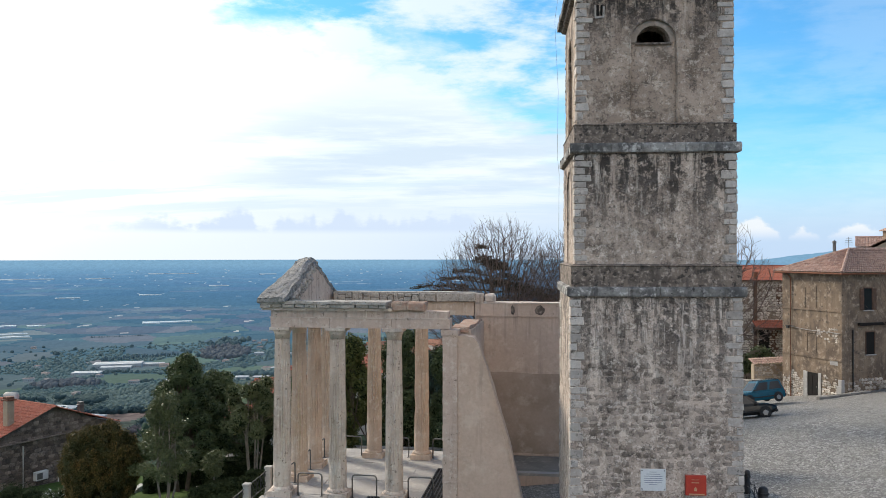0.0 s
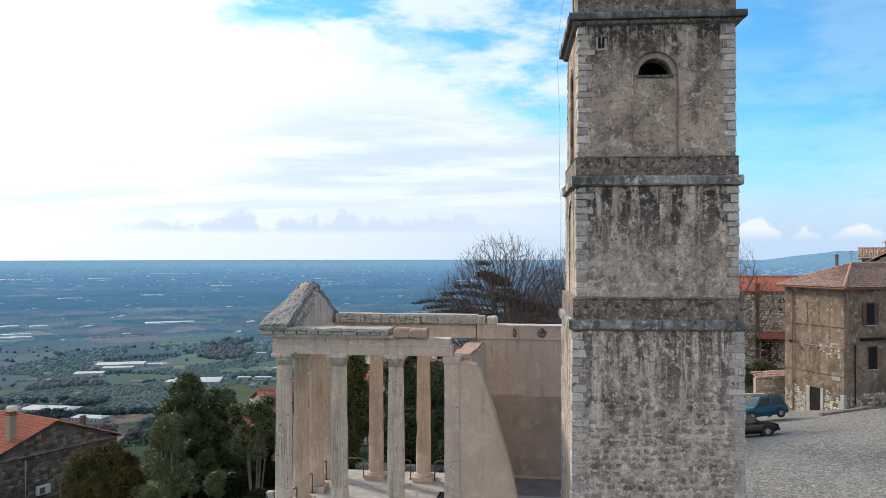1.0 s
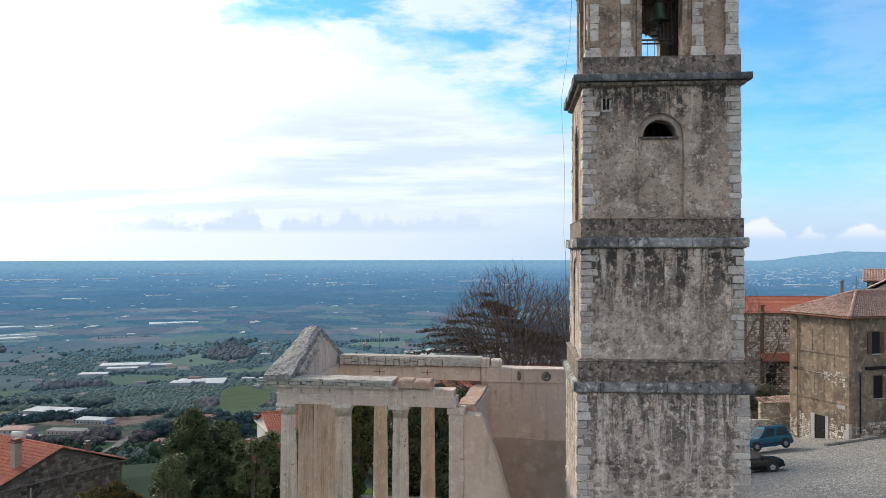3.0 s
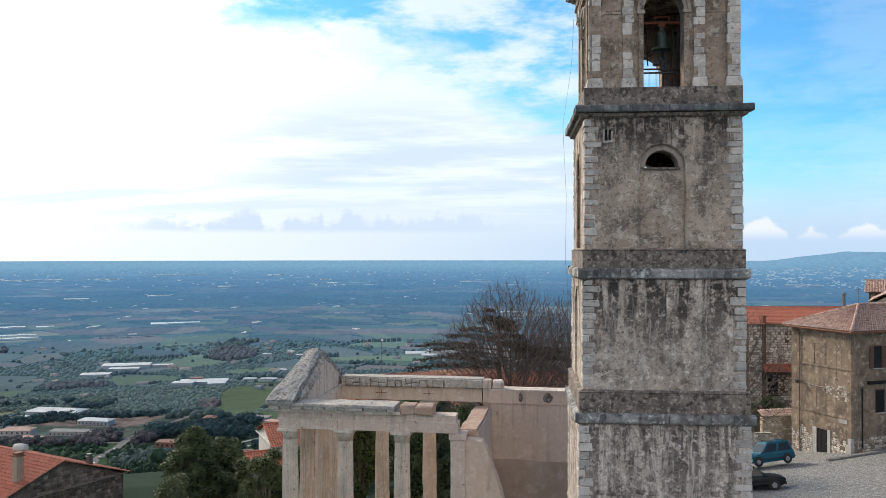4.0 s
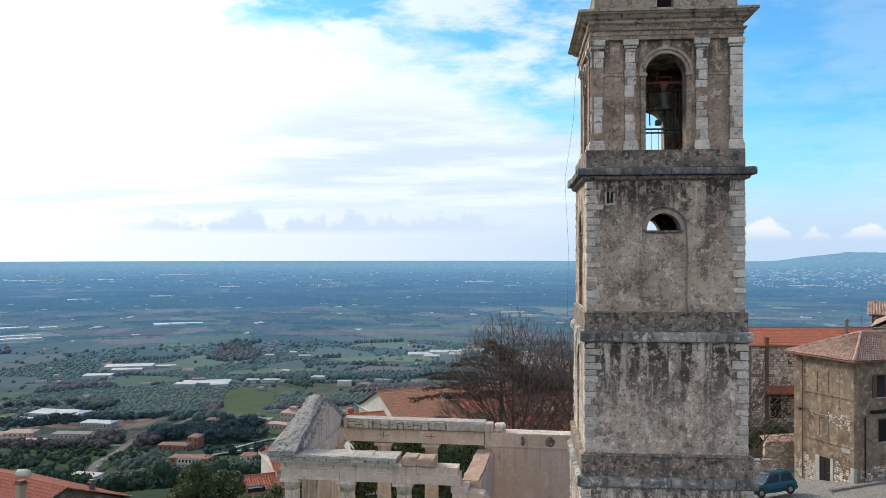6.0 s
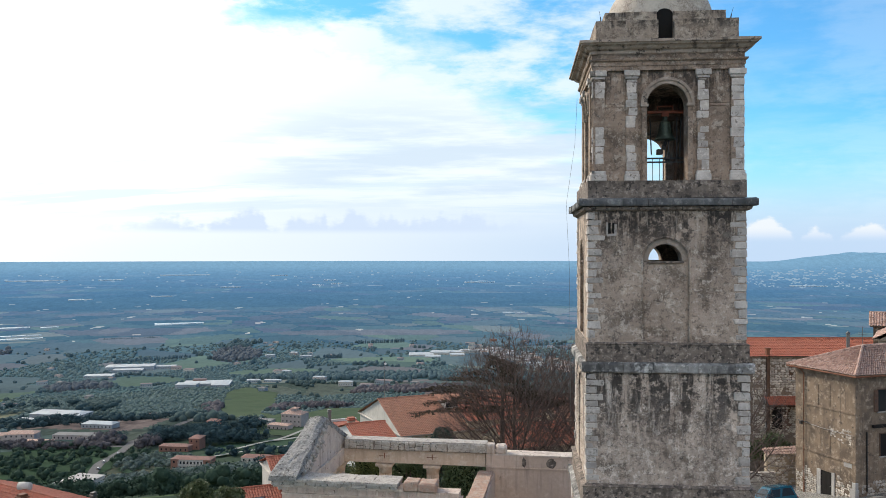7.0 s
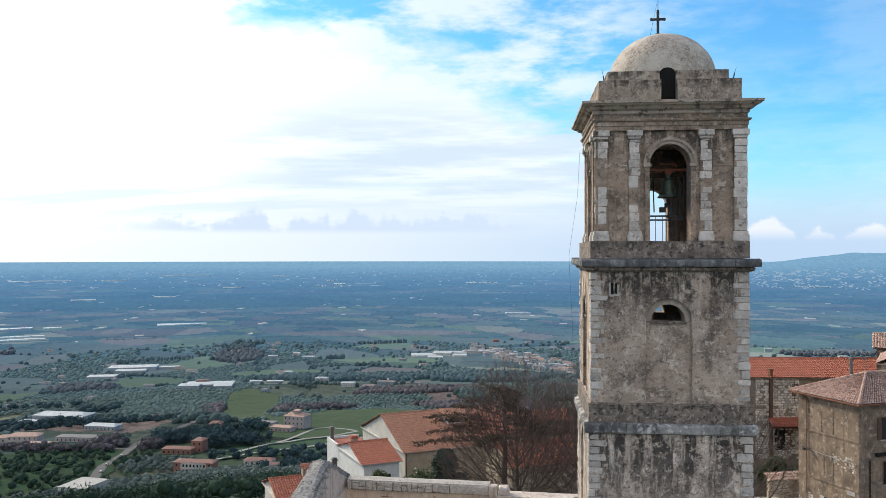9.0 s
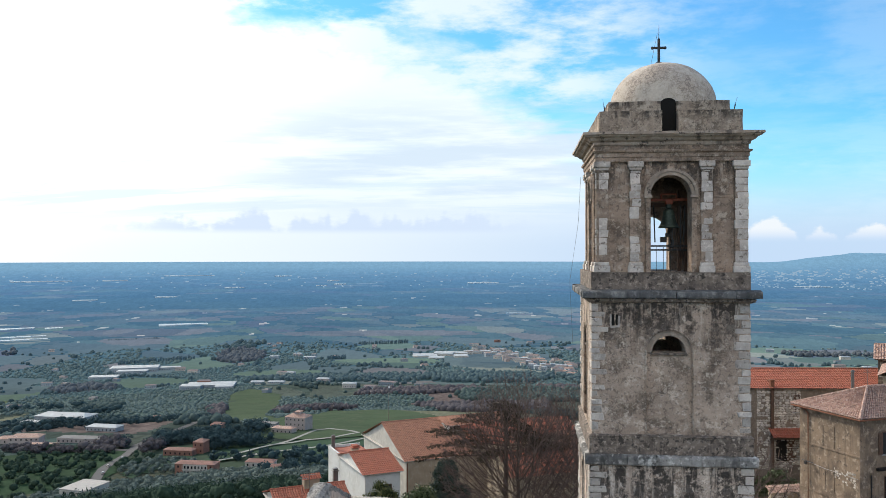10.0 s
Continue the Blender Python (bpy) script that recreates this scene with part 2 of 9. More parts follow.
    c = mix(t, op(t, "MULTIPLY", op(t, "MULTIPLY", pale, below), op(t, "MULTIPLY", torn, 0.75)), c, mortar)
    c = mix(t, op(t, "MULTIPLY", n3, 0.4), c, mix(t, 1.0, c, (0.5, 0.49, 0.47), "MULTIPLY"))
    t.links.new(c, b.inputs["Base Color"])
    b.inputs["Roughness"].default_value = 0.92
    b.inputs["Specular IOR Level"].default_value = 0.2
    bp = t.nodes.new("ShaderNodeBump")
    bp.inputs["Strength"].default_value, bp.inputs["Distance"].default_value = 0.9, 0.05
    h = op(t, "ADD", op(t, "MULTIPLY", op(t, "MULTIPLY", ramp(t, op(t, "ADD", v.outputs["Distance"], op(t, "MULTIPLY", op(t, "SUBTRACT", n2, 0.5), 0.5)), 0.0, 0.25), bare_), 0.5), op(t, "ADD", n2, op(t, "MULTIPLY", n3, 0.5)))
    t.links.new(h, bp.inputs["Height"])
    t.links.new(bp.outputs[0], b.inputs["Normal"])
    return m

def cobble_material():
    m = bpy.data.materials.new("grey_cobbles")
    m.use_nodes = True
    t = m.node_tree
    b = t.nodes["Principled BSDF"]
    pos = t.nodes.new("ShaderNodeNewGeometry").outputs["Position"]
    v = t.nodes.new("ShaderNodeTexVoronoi")
    v.inputs["Scale"].default_value = 8.5
    t.links.new(pos, v.inputs[0])
    e = t.nodes.new("ShaderNodeTexVoronoi")
    e.feature = "DISTANCE_TO_EDGE"
    e.inputs["Scale"].default_value = 8.5
    t.links.new(pos, e.inputs[0])
    per = nd(t, "ShaderNodeSeparateColor", Color=v.outputs["Color"]).outputs[0]
    c = mix(t, per, (0.14, 0.132, 0.12), (0.42, 0.4, 0.37))
    c = mix(t, op(t, "SUBTRACT", 1.0, ramp(t, e.outputs["Distance"], 0.02, 0.12)), c, (0.085, 0.08, 0.07))
    c = mix(t, op(t, "MULTIPLY", ramp(t, noise_of(t, pos, 0.28, 5.0, 0.6), 0.45, 0.65), 0.3), c, (0.22, 0.21, 0.17))
    t.links.new(c, b.inputs["Base Color"])
    b.inputs["Roughness"].default_value = 0.75
    bp = t.nodes.new("ShaderNodeBump")
    bp.inputs["Strength"].default_value, bp.inputs["Distance"].default_value = 0.8, 0.03
    t.links.new(ramp(t, e.outputs["Distance"], 0.0, 0.2), bp.inputs["Height"])
    t.links.new(bp.outputs[0], b.inputs["Normal"])
    return m

def crackled(name):
    """Old lime render: cream, with dark crack networks where it has weathered."""
    m = surface(name, ((0.6, 0.53, 0.45), (0.5, 0.44, 0.37), (0.66, 0.6, 0.52)), 1.2, 0.9, 0.5, grain=8)
    t = m.node_tree
    b = t.nodes["Principled BSDF"]
    base = b.inputs["Base Color"].links[0].from_socket
    pos = t.nodes.new("ShaderNodeNewGeometry").outputs["Position"]
    n = noise_of(t, pos, 5.0, 6.0, 0.7)
    v = t.nodes.new("ShaderNodeTexVoronoi")
    v.feature = "DISTANCE_TO_EDGE"
    v.inputs["Scale"].default_value = 9.0
    wob = t.nodes.new("ShaderNodeTexNoise")
    wob.inputs["Scale"].default_value, wob.inputs["Detail"].default_value = 7.0, 5.0
    t.links.new(pos, wob.inputs[0])
    bent = nd(t, "ShaderNodeVectorMath")
    bent.operation = "MULTIPLY_ADD"
    t.links.new(wob.outputs["Color"], bent.inputs[0])
    bent.inputs[1].default_value = (0.22, 0.22, 0.22)
    t.links.new(pos, bent.inputs[2])
    t.links.new(bent.outputs[0], v.inputs[0])
    line = op(t, "SUBTRACT", 1.0, ramp(t, op(t, "ADD", v.outputs["Distance"], op(t, "MULTIPLY", op(t, "SUBTRACT", n, 0.5), 0.9)), 0.02, 0.16))
    where = ramp(t, noise_of(t, pos, 0.8, 8.0, 0.75), 0.4, 0.58)
    c = mix(t, op(t, "MULTIPLY", where, 0.45), base, (0.36, 0.28, 0.22))
    c = mix(t, op(t, "MULTIPLY", op(t, "MULTIPLY", line, where), 0.7), c, (0.16, 0.13, 0.11))
    t.links.new(c, b.inputs["Base Color"])
    return m

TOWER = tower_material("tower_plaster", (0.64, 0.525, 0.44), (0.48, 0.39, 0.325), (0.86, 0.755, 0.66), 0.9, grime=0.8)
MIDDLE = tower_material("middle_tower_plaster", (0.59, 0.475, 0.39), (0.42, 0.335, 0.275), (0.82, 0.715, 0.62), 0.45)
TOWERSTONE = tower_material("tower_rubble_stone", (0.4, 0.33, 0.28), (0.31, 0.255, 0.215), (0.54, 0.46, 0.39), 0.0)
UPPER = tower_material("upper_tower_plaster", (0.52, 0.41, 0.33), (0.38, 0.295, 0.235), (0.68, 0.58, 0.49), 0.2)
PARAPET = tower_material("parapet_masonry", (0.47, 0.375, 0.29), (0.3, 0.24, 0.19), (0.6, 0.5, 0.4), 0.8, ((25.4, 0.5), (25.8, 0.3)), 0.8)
BRONZE = surface("verdigris_bronze", ((0.06, 0.085, 0.07), (0.04, 0.055, 0.048), (0.1, 0.14, 0.115)), 2.0, 0.55, 0.2, 0.5)
REDIRON = surface("red_painted_iron", ((0.28, 0.075, 0.035), (0.2, 0.055, 0.03)), 3.0, 0.6, 0.2)
WOODRED = surface("brown_timber", ((0.13, 0.075, 0.05), (0.09, 0.055, 0.04)), 3.0, 0.8, 0.3)
TRAVPINK = surface("pinkish_travertine", ((0.66, 0.515, 0.43), (0.55, 0.425, 0.355), (0.72, 0.62, 0.54)), 1.2, 0.88, 0.7, grain=9, streak=((0.28, 0.21, 0.17), 0.6), spots=((0.22, 0.17, 0.135), 0.6, 5.0))
PLAQUE = surface("white_plaque_stone", ((0.72, 0.74, 0.76), (0.66, 0.68, 0.7)), 1.5, 0.5, 0.1)
INK = plain("dark_blue_ink", (0.25, 0.29, 0.36), 0.7)
REDBOX = surface("red_enamel", ((0.5, 0.055, 0.03), (0.44, 0.045, 0.028)), 2.0, 0.45, 0.05)
PALEINK = plain("faded_pale_ink", (0.6, 0.36, 0.2), 0.7)
BAND = surface("weathered_limestone_band", ((0.25, 0.2, 0.165), (0.12, 0.098, 0.082), (0.46, 0.385, 0.325)), 2.2, 0.9, 0.8, grain=6, streak=((0.06, 0.05, 0.044), 0.4), spots=((0.055, 0.046, 0.04), 0.53, 5.0))
CORNICE = surface("grey_limestone_cornice", ((0.34, 0.325, 0.305), (0.12, 0.116, 0.112), (0.62, 0.6, 0.57)), 1.3, 0.9, 0.6, grain=8, streak=((0.05, 0.048, 0.046), 0.8), rnd=0.3, spots=((0.06, 0.056, 0.052), 0.58, 4.0))
QUOIN = surface("pale_limestone_quoin", ((0.53, 0.48, 0.435), (0.41, 0.365, 0.33), (0.6, 0.55, 0.5)), 1.6, 0.85, 0.6, grain=9, rnd=0.2, spots=((0.2, 0.18, 0.16), 0.56, 6.0))
NICHE = surface("smooth_niche_plaster", ((0.4, 0.325, 0.27), (0.3, 0.245, 0.2), (0.46, 0.38, 0.32)), 1.4, 0.92, 0.4, grain=9, spots=((0.14, 0.115, 0.1), 0.58, 3.0))
LEDGEDARK = surface("blackened_limestone_ledge", ((0.17, 0.17, 0.17), (0.085, 0.086, 0.088), (0.3, 0.295, 0.285)), 1.3, 0.9, 0.6, grain=8, streak=((0.045, 0.045, 0.046), 0.8), rnd=0.3)
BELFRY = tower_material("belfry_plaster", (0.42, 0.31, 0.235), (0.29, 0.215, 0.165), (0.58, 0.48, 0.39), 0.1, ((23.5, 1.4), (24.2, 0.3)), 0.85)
PILSTONE = surface("bleached_pilaster_stone", ((0.64, 0.57, 0.51), (0.48, 0.42, 0.375), (0.72, 0.655, 0.595)), 2.0, 0.85, 0.7, grain=7, rnd=0.15, spots=((0.2, 0.165, 0.14), 0.57, 5.0))
MOULDING = surface("beige_stone_moulding", ((0.45, 0.36, 0.29), (0.32, 0.255, 0.205), (0.56, 0.47, 0.39)), 1.2, 0.9, 0.5, grain=8, streak=((0.1, 0.082, 0.07), 0.85), spots=((0.1, 0.082, 0.07), 0.55, 3.0))
DOME = crackled("dome_lime_render")
# DARK puts the shade inside holes and openings into a near-black colour
DARK = plain("opening_shade_black", (0.012, 0.011, 0.01), 0.95)
TRAV = surface("travertine", ((0.7, 0.585, 0.495), (0.58, 0.48, 0.405), (0.76, 0.68, 0.6)), 1.0, 0.85, 0.9, grain=9, streak=((0.24, 0.19, 0.15), 0.75), spots=((0.2, 0.155, 0.12), 0.58, 5.0))
# warmer travertine for the rear columns: sunlit tone put into the colour
TRAVWARM = surface("sun_warm_travertine", ((0.66, 0.52, 0.41), (0.55, 0.43, 0.335), (0.72, 0.625, 0.53)), 1.0, 0.85, 0.6, grain=9, streak=((0.3, 0.22, 0.15), 0.4), spots=((0.24, 0.18, 0.13), 0.66, 6.0))
RUST = surface("rusty_iron", ((0.22, 0.09, 0.05), (0.15, 0.065, 0.04)), 3.0, 0.8, 0.2)
SLATE = surface("dark_grey_stone", ((0.24, 0.225, 0.205), (0.18, 0.17, 0.155), (0.3, 0.28, 0.26)), 0.8, 0.8, 0.3)
OCHREPALE = surface("pale_beige_render", ((0.42, 0.34, 0.25), (0.35, 0.28, 0.2), (0.46, 0.4, 0.32)), 0.6, 0.92, 0.4, grain=12, streak=((0.25, 0.2, 0.15), 0.5))
DARKWOOD = surface("dark_brown_door_wood", ((0.014, 0.011, 0.01), (0.009, 0.008, 0.007)), 3.0, 0.9, 0.3)
GLASS = plain("dark_window_glass", (0.02, 0.024, 0.028), 0.12)
RUBBER = plain("black_rubber", (0.02, 0.02, 0.021), 0.7)
RIM = plain("silver_wheel_rim", (0.3, 0.3, 0.3), 0.45, 0.8)
LAMPGLASS = plain("clear_lamp_glass", (0.7, 0.72, 0.74), 0.1)
TAILGLASS = plain("red_lamp_glass", (0.3, 0.02, 0.015), 0.15)
BLUEPAINT = plain("teal_blue_car_paint", (0.009, 0.085, 0.13), 0.25)
BLACKPAINT = plain("black_car_paint", (0.008, 0.009, 0.01), 0.15)
REDPAINT = plain("red_car_paint", (0.3, 0.02, 0.015), 0.25)
WHITEOLD = surface("stained_white_render", ((0.56, 0.53, 0.48), (0.46, 0.43, 0.39), (0.62, 0.6, 0.56)), 0.6, 0.92, 0.3, streak=((0.32, 0.29, 0.25), 0.5))
TERRACOTTA = surface("terracotta_tile", ((0.4, 0.185, 0.118), (0.29, 0.135, 0.09), (0.5, 0.3, 0.21)), 2.4, 0.85, 0.3, grain=6, spots=((0.22, 0.13, 0.09), 0.6, 5.0))
DARKPLASTER = surface("damp_stained_plaster", ((0.46, 0.355, 0.285), (0.36, 0.28, 0.22), (0.51, 0.41, 0.335)), 0.5, 0.92, 0.3, grain=14)
DARKRUBBLE = surface("dark_rubble", ((0.22, 0.17, 0.138), (0.13, 0.102, 0.086), (0.29, 0.235, 0.195)), 2.0, 0.92, 0.9, grain=5, rnd=0.5)
# darker copies of the leaf colours: shade inside crowns put into the colour
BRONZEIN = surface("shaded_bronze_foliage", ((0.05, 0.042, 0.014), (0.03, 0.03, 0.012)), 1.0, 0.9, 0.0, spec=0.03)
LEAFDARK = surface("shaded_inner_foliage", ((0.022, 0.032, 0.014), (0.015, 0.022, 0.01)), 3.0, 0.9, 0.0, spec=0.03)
LEAFDEEP = surface("deep_green_leaf", ((0.045, 0.06, 0.028), (0.03, 0.042, 0.02), (0.075, 0.09, 0.042)), 3.0, 0.7, 0.0, grain=6, spec=0.03)
LEAFOLIVE = surface("olive_green_leaf", ((0.13, 0.15, 0.065), (0.085, 0.105, 0.045), (0.2, 0.21, 0.1)), 3.0, 0.5, 0.0, grain=6)
LEAFGOLD = surface("yellow_green_leaf", ((0.11, 0.12, 0.03), (0.07, 0.085, 0.025), (0.15, 0.14, 0.04)), 2.0, 0.7, 0.0, grain=6)
CEDAR = surface("cedar_needles", ((0.085, 0.07, 0.05), (0.06, 0.052, 0.038), (0.11, 0.088, 0.064)), 1.5, 0.8, 0.0, spec=0.03)
CEDARGREY = surface("blue_grey_needles", ((0.06, 0.085, 0.065), (0.04, 0.06, 0.045), (0.1, 0.125, 0.1)), 2.0, 0.8, 0.0)
TWIG = surface("red_brown_twigs", ((0.185, 0.138, 0.118), (0.125, 0.093, 0.08)), 2.0, 0.9, 0.0, spec=0.03)
BARKPALE = surface("pale_grey_bark", ((0.3, 0.26, 0.21), (0.22, 0.19, 0.155)), 3.0, 0.9, 0.3)
BARKGOLD = surface("golden_brown_bark", ((0.26, 0.18, 0.1), (0.18, 0.125, 0.07)), 3.0, 0.9, 0.2)
# field greens cooled a little: haze put into the base colour
MEADOW = surface("pale_meadow", ((0.066, 0.098, 0.055), (0.052, 0.08, 0.046), (0.08, 0.1, 0.062)), 0.02, 0.95, 0.0, grain=12, spec=0.03)
FIELDGREEN = surface("green_field", ((0.045, 0.082, 0.05), (0.036, 0.066, 0.042)), 0.02, 0.95, 0.0, grain=12, spec=0.03)
ORCHARD = surface("orchard_grass", ((0.028, 0.062, 0.032), (0.022, 0.047, 0.025), (0.038, 0.076, 0.038)), 0.05, 0.95, 0.0, grain=12, spec=0.03)
ASPHALT = surface("grey_asphalt", ((0.085, 0.085, 0.09), (0.07, 0.07, 0.075)), 0.1, 0.9, 0.0)
GRAVEL = surface("pale_gravel", ((0.3, 0.3, 0.28), (0.25, 0.25, 0.235)), 0.05, 0.95, 0.0)
# crowns: farther copies are bluer and paler, haze put into the colour
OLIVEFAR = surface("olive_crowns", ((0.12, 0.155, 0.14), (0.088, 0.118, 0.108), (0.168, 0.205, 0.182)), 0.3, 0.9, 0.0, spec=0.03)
OLIVEFAR2 = surface("hazed_far_olive_crowns", ((0.132, 0.19, 0.19), (0.112, 0.166, 0.168), (0.15, 0.208, 0.2)), 0.1, 0.95, 0.0, spec=0.03)
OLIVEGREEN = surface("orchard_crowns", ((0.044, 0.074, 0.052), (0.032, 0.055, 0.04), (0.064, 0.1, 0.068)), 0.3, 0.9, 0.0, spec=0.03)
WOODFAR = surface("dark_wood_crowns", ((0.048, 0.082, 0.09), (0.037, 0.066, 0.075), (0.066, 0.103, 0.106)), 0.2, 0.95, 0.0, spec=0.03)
WOODFAR2 = surface("hazed_far_wood_crowns", ((0.094, 0.142, 0.152), (0.08, 0.124, 0.136), (0.11, 0.158, 0.16)), 0.05, 0.95, 0.0, spec=0.03)
WOODPLAIN = surface("hazed_plain_wood_crowns", ((0.1, 0.155, 0.18), (0.09, 0.14, 0.165), (0.11, 0.165, 0.185)), 0.02, 0.95, 0.0, spec=0.03)
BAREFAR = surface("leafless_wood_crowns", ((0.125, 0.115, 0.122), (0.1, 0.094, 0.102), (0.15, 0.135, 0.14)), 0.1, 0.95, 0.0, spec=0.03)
BRICKRED = surface("red_brick_render", ((0.3, 0.155, 0.115), (0.25, 0.13, 0.1)), 0.2, 0.9, 0.0)
PINKWALL = surface("pinkish_render", ((0.44, 0.385, 0.36), (0.38, 0.33, 0.31)), 0.2, 0.9, 0.0)
GREYWALL = surface("grey_wall", ((0.36, 0.38, 0.39), (0.3, 0.31, 0.32)), 0.1, 0.9, 0.0)
GREYROOF = surface("grey_roof_sheet", ((0.2, 0.2, 0.2), (0.16, 0.16, 0.16)), 0.1, 0.8, 0.0)
PALEROOF = surface("pale_roof_sheet", ((0.44, 0.48, 0.5), (0.37, 0.4, 0.42)), 0.1, 0.7, 0.0)
# distant walls, tiles and roofs: duller and bluer, haze put into the colour
FARWALL = surface("hazed_far_wall", ((0.32, 0.36, 0.39), (0.27, 0.31, 0.34)), 0.05, 0.95, 0.0)
FARTILE = surface("hazed_terracotta_tile", ((0.29, 0.16, 0.13), (0.23, 0.13, 0.108), (0.34, 0.21, 0.17)), 0.3, 0.9, 0.0)
FARROOF = surface("hazed_far_roof", ((0.25, 0.205, 0.2), (0.22, 0.19, 0.19)), 0.05, 0.95, 0.0)
# mid-slope and far crowns, again with haze put into the colour
WOODMID = surface("hazed_mid_wood_crowns", ((0.079, 0.115, 0.110), (0.065, 0.096, 0.094), (0.101, 0.137, 0.122)), 0.1, 0.95, 0.0, spec=0.03)
OLIVEMID = surface("hazed_mid_olive_crowns", ((0.136, 0.186, 0.175), (0.108, 0.152, 0.145), (0.172, 0.224, 0.205)), 0.2, 0.95, 0.0, spec=0.03)
BAREFAR2 = surface("hazed_far_leafless_crowns", ((0.118, 0.136, 0.152), (0.1, 0.118, 0.134), (0.134, 0.15, 0.162)), 0.05, 0.95, 0.0, spec=0.03)
# white sheeting blued: haze put into its colour
PALESHEET = surface("hazed_plastic_sheeting", ((0.42, 0.52, 0.58), (0.36, 0.45, 0.51)), 0.05, 0.8, 0.0)
TRAVTOP = surface("lichen_grey_travertine", ((0.5, 0.455, 0.405), (0.36, 0.325, 0.29), (0.6, 0.56, 0.51)), 3.0, 0.95, 1.0, grain=6, spots=((0.13, 0.115, 0.1), 0.57, 9.0))
LICHEN = surface("lichened_pediment_stone", ((0.36, 0.345, 0.325), (0.22, 0.21, 0.195), (0.5, 0.485, 0.46)), 4.0, 0.95, 1.6, grain=4, spots=((0.085, 0.078, 0.072), 0.54, 6.0))
PLASTER = surface("beige_pink_plaster", ((0.66, 0.51, 0.415), (0.57, 0.44, 0.355), (0.7, 0.575, 0.475)), 0.35, 0.92, 0.3, grain=16, streak=((0.27, 0.21, 0.17), 0.6), spots=((0.33, 0.26, 0.21), 0.64, 3.0))
BRICKTOP = surface("broken_masonry", ((0.43, 0.26, 0.19), (0.5, 0.4, 0.32), (0.34, 0.26, 0.21)), 3.5, 0.95, 1.0, grain=5, spots=((0.15, 0.12, 0.1), 0.58, 8.0))
PAVE = surface("worn_stone_floor", ((0.43, 0.41, 0.385), (0.35, 0.335, 0.32), (0.48, 0.46, 0.43)), 0.6, 0.85, 0.3)
COBBLE = cobble_material()
OCHRE = surface("ochre_render", ((0.265, 0.195, 0.138), (0.14, 0.106, 0.08), (0.4, 0.32, 0.245)), 0.7, 0.92, 0.7, grain=12, streak=((0.1, 0.078, 0.058), 0.75), spots=((0.09, 0.072, 0.056), 0.58, 2.6))
MORTARWALL = surface("brown_lime_mortar", ((0.24, 0.19, 0.15), (0.17, 0.135, 0.105), (0.32, 0.265, 0.215)), 2.0, 0.95, 0.8, grain=6)
RUBBLE = surface("rubble_stone", ((0.56, 0.505, 0.44), (0.38, 0.335, 0.285), (0.68, 0.635, 0.575)), 2.5, 0.9, 0.9, grain=5, rnd=0.35)
TILE = surface("weathered_roof_tile", ((0.5, 0.32, 0.25), (0.3, 0.185, 0.145), (0.72, 0.6, 0.52)), 2.6, 0.85, 0.4, grain=6, rnd=0.1, spots=((0.15, 0.1, 0.082), 0.56, 4.5))
REDTILE = surface("red_roof_tile", ((0.42, 0.125, 0.075), (0.3, 0.095, 0.06), (0.5, 0.24, 0.165)), 2.6, 0.85, 0.3, grain=6, rnd=0.1, spots=((0.2, 0.12, 0.09), 0.6, 5.0))
WHITE = surface("white_render", ((0.66, 0.66, 0.64), (0.58, 0.57, 0.54), (0.7, 0.69, 0.67)), 0.5, 0.9, 0.2)
IRON = plain("dark_iron", (0.05, 0.05, 0.052), 0.5, 0.6)
STEEL = plain("grey_steel_tube", (0.2, 0.195, 0.185), 0.5, 0.7)
LEAF = surface("dark_evergreen_leaf", ((0.09, 0.12, 0.048), (0.055, 0.078, 0.034), (0.16, 0.18, 0.08)), 3.0, 0.6, 0.0, grain=6)
LEAFB = surface("bronze_leaf", ((0.13, 0.088, 0.022), (0.055, 0.062, 0.02), (0.22, 0.115, 0.026)), 0.6, 0.65, 0.0, grain=6)
BARK = surface("grey_brown_bark", ((0.12, 0.09, 0.07), (0.08, 0.06, 0.048), (0.16, 0.125, 0.1)), 3.0, 0.9, 0.4)
BLOSSOM = plain("white_blossom", (0.75, 0.75, 0.72), 0.7)
GRASS = surface("garden_grass", ((0.06, 0.095, 0.026), (0.042, 0.07, 0.02), (0.085, 0.12, 0.036)), 0.6, 0.95, 0.5, grain=30, spec=0.03)

# ---- building helpers ----
def part(name, bm, mat, parent=None, label="", smooth=False, place=None):
    me = bpy.data.meshes.new(name)
    bmesh.ops.recalc_face_normals(bm, faces=bm.faces)
    bm.to_mesh(me)
    bm.free()
    me.materials.append(mat)
    if smooth:
        me.shade_smooth()
    ob = new(name, me)
    if parent:
        ob.parent = parent
    if place:
        ob.matrix_local = place
    if label:
        ob["label"] = label
    return ob

def thing(name, label, category, place=None, group="", kind=""):
    ob = new(name)
    if place:
        ob.matrix_world = place
    return tagged(ob, label, category, group, kind)

def box(bm, x0, x1, y0, y1, z0, z1, bev=0.0):
    c = Matrix.LocRotScale(((x0 + x1) / 2, (y0 + y1) / 2, (z0 + z1) / 2), None, (x1 - x0, y1 - y0, z1 - z0))
    g = bmesh.ops.create_cube(bm, size=1.0, matrix=c)
    if bev:
        es = list({e for v in g["verts"] for e in v.link_edges})
        bmesh.ops.bevel(bm, geom=es, offset=bev, segments=1, affect="EDGES")
    return bm

def boxes(*spans, bev=0.0):
    bm = bmesh.new()
    for s in spans:
        box(bm, *s, bev=bev)
    return bm

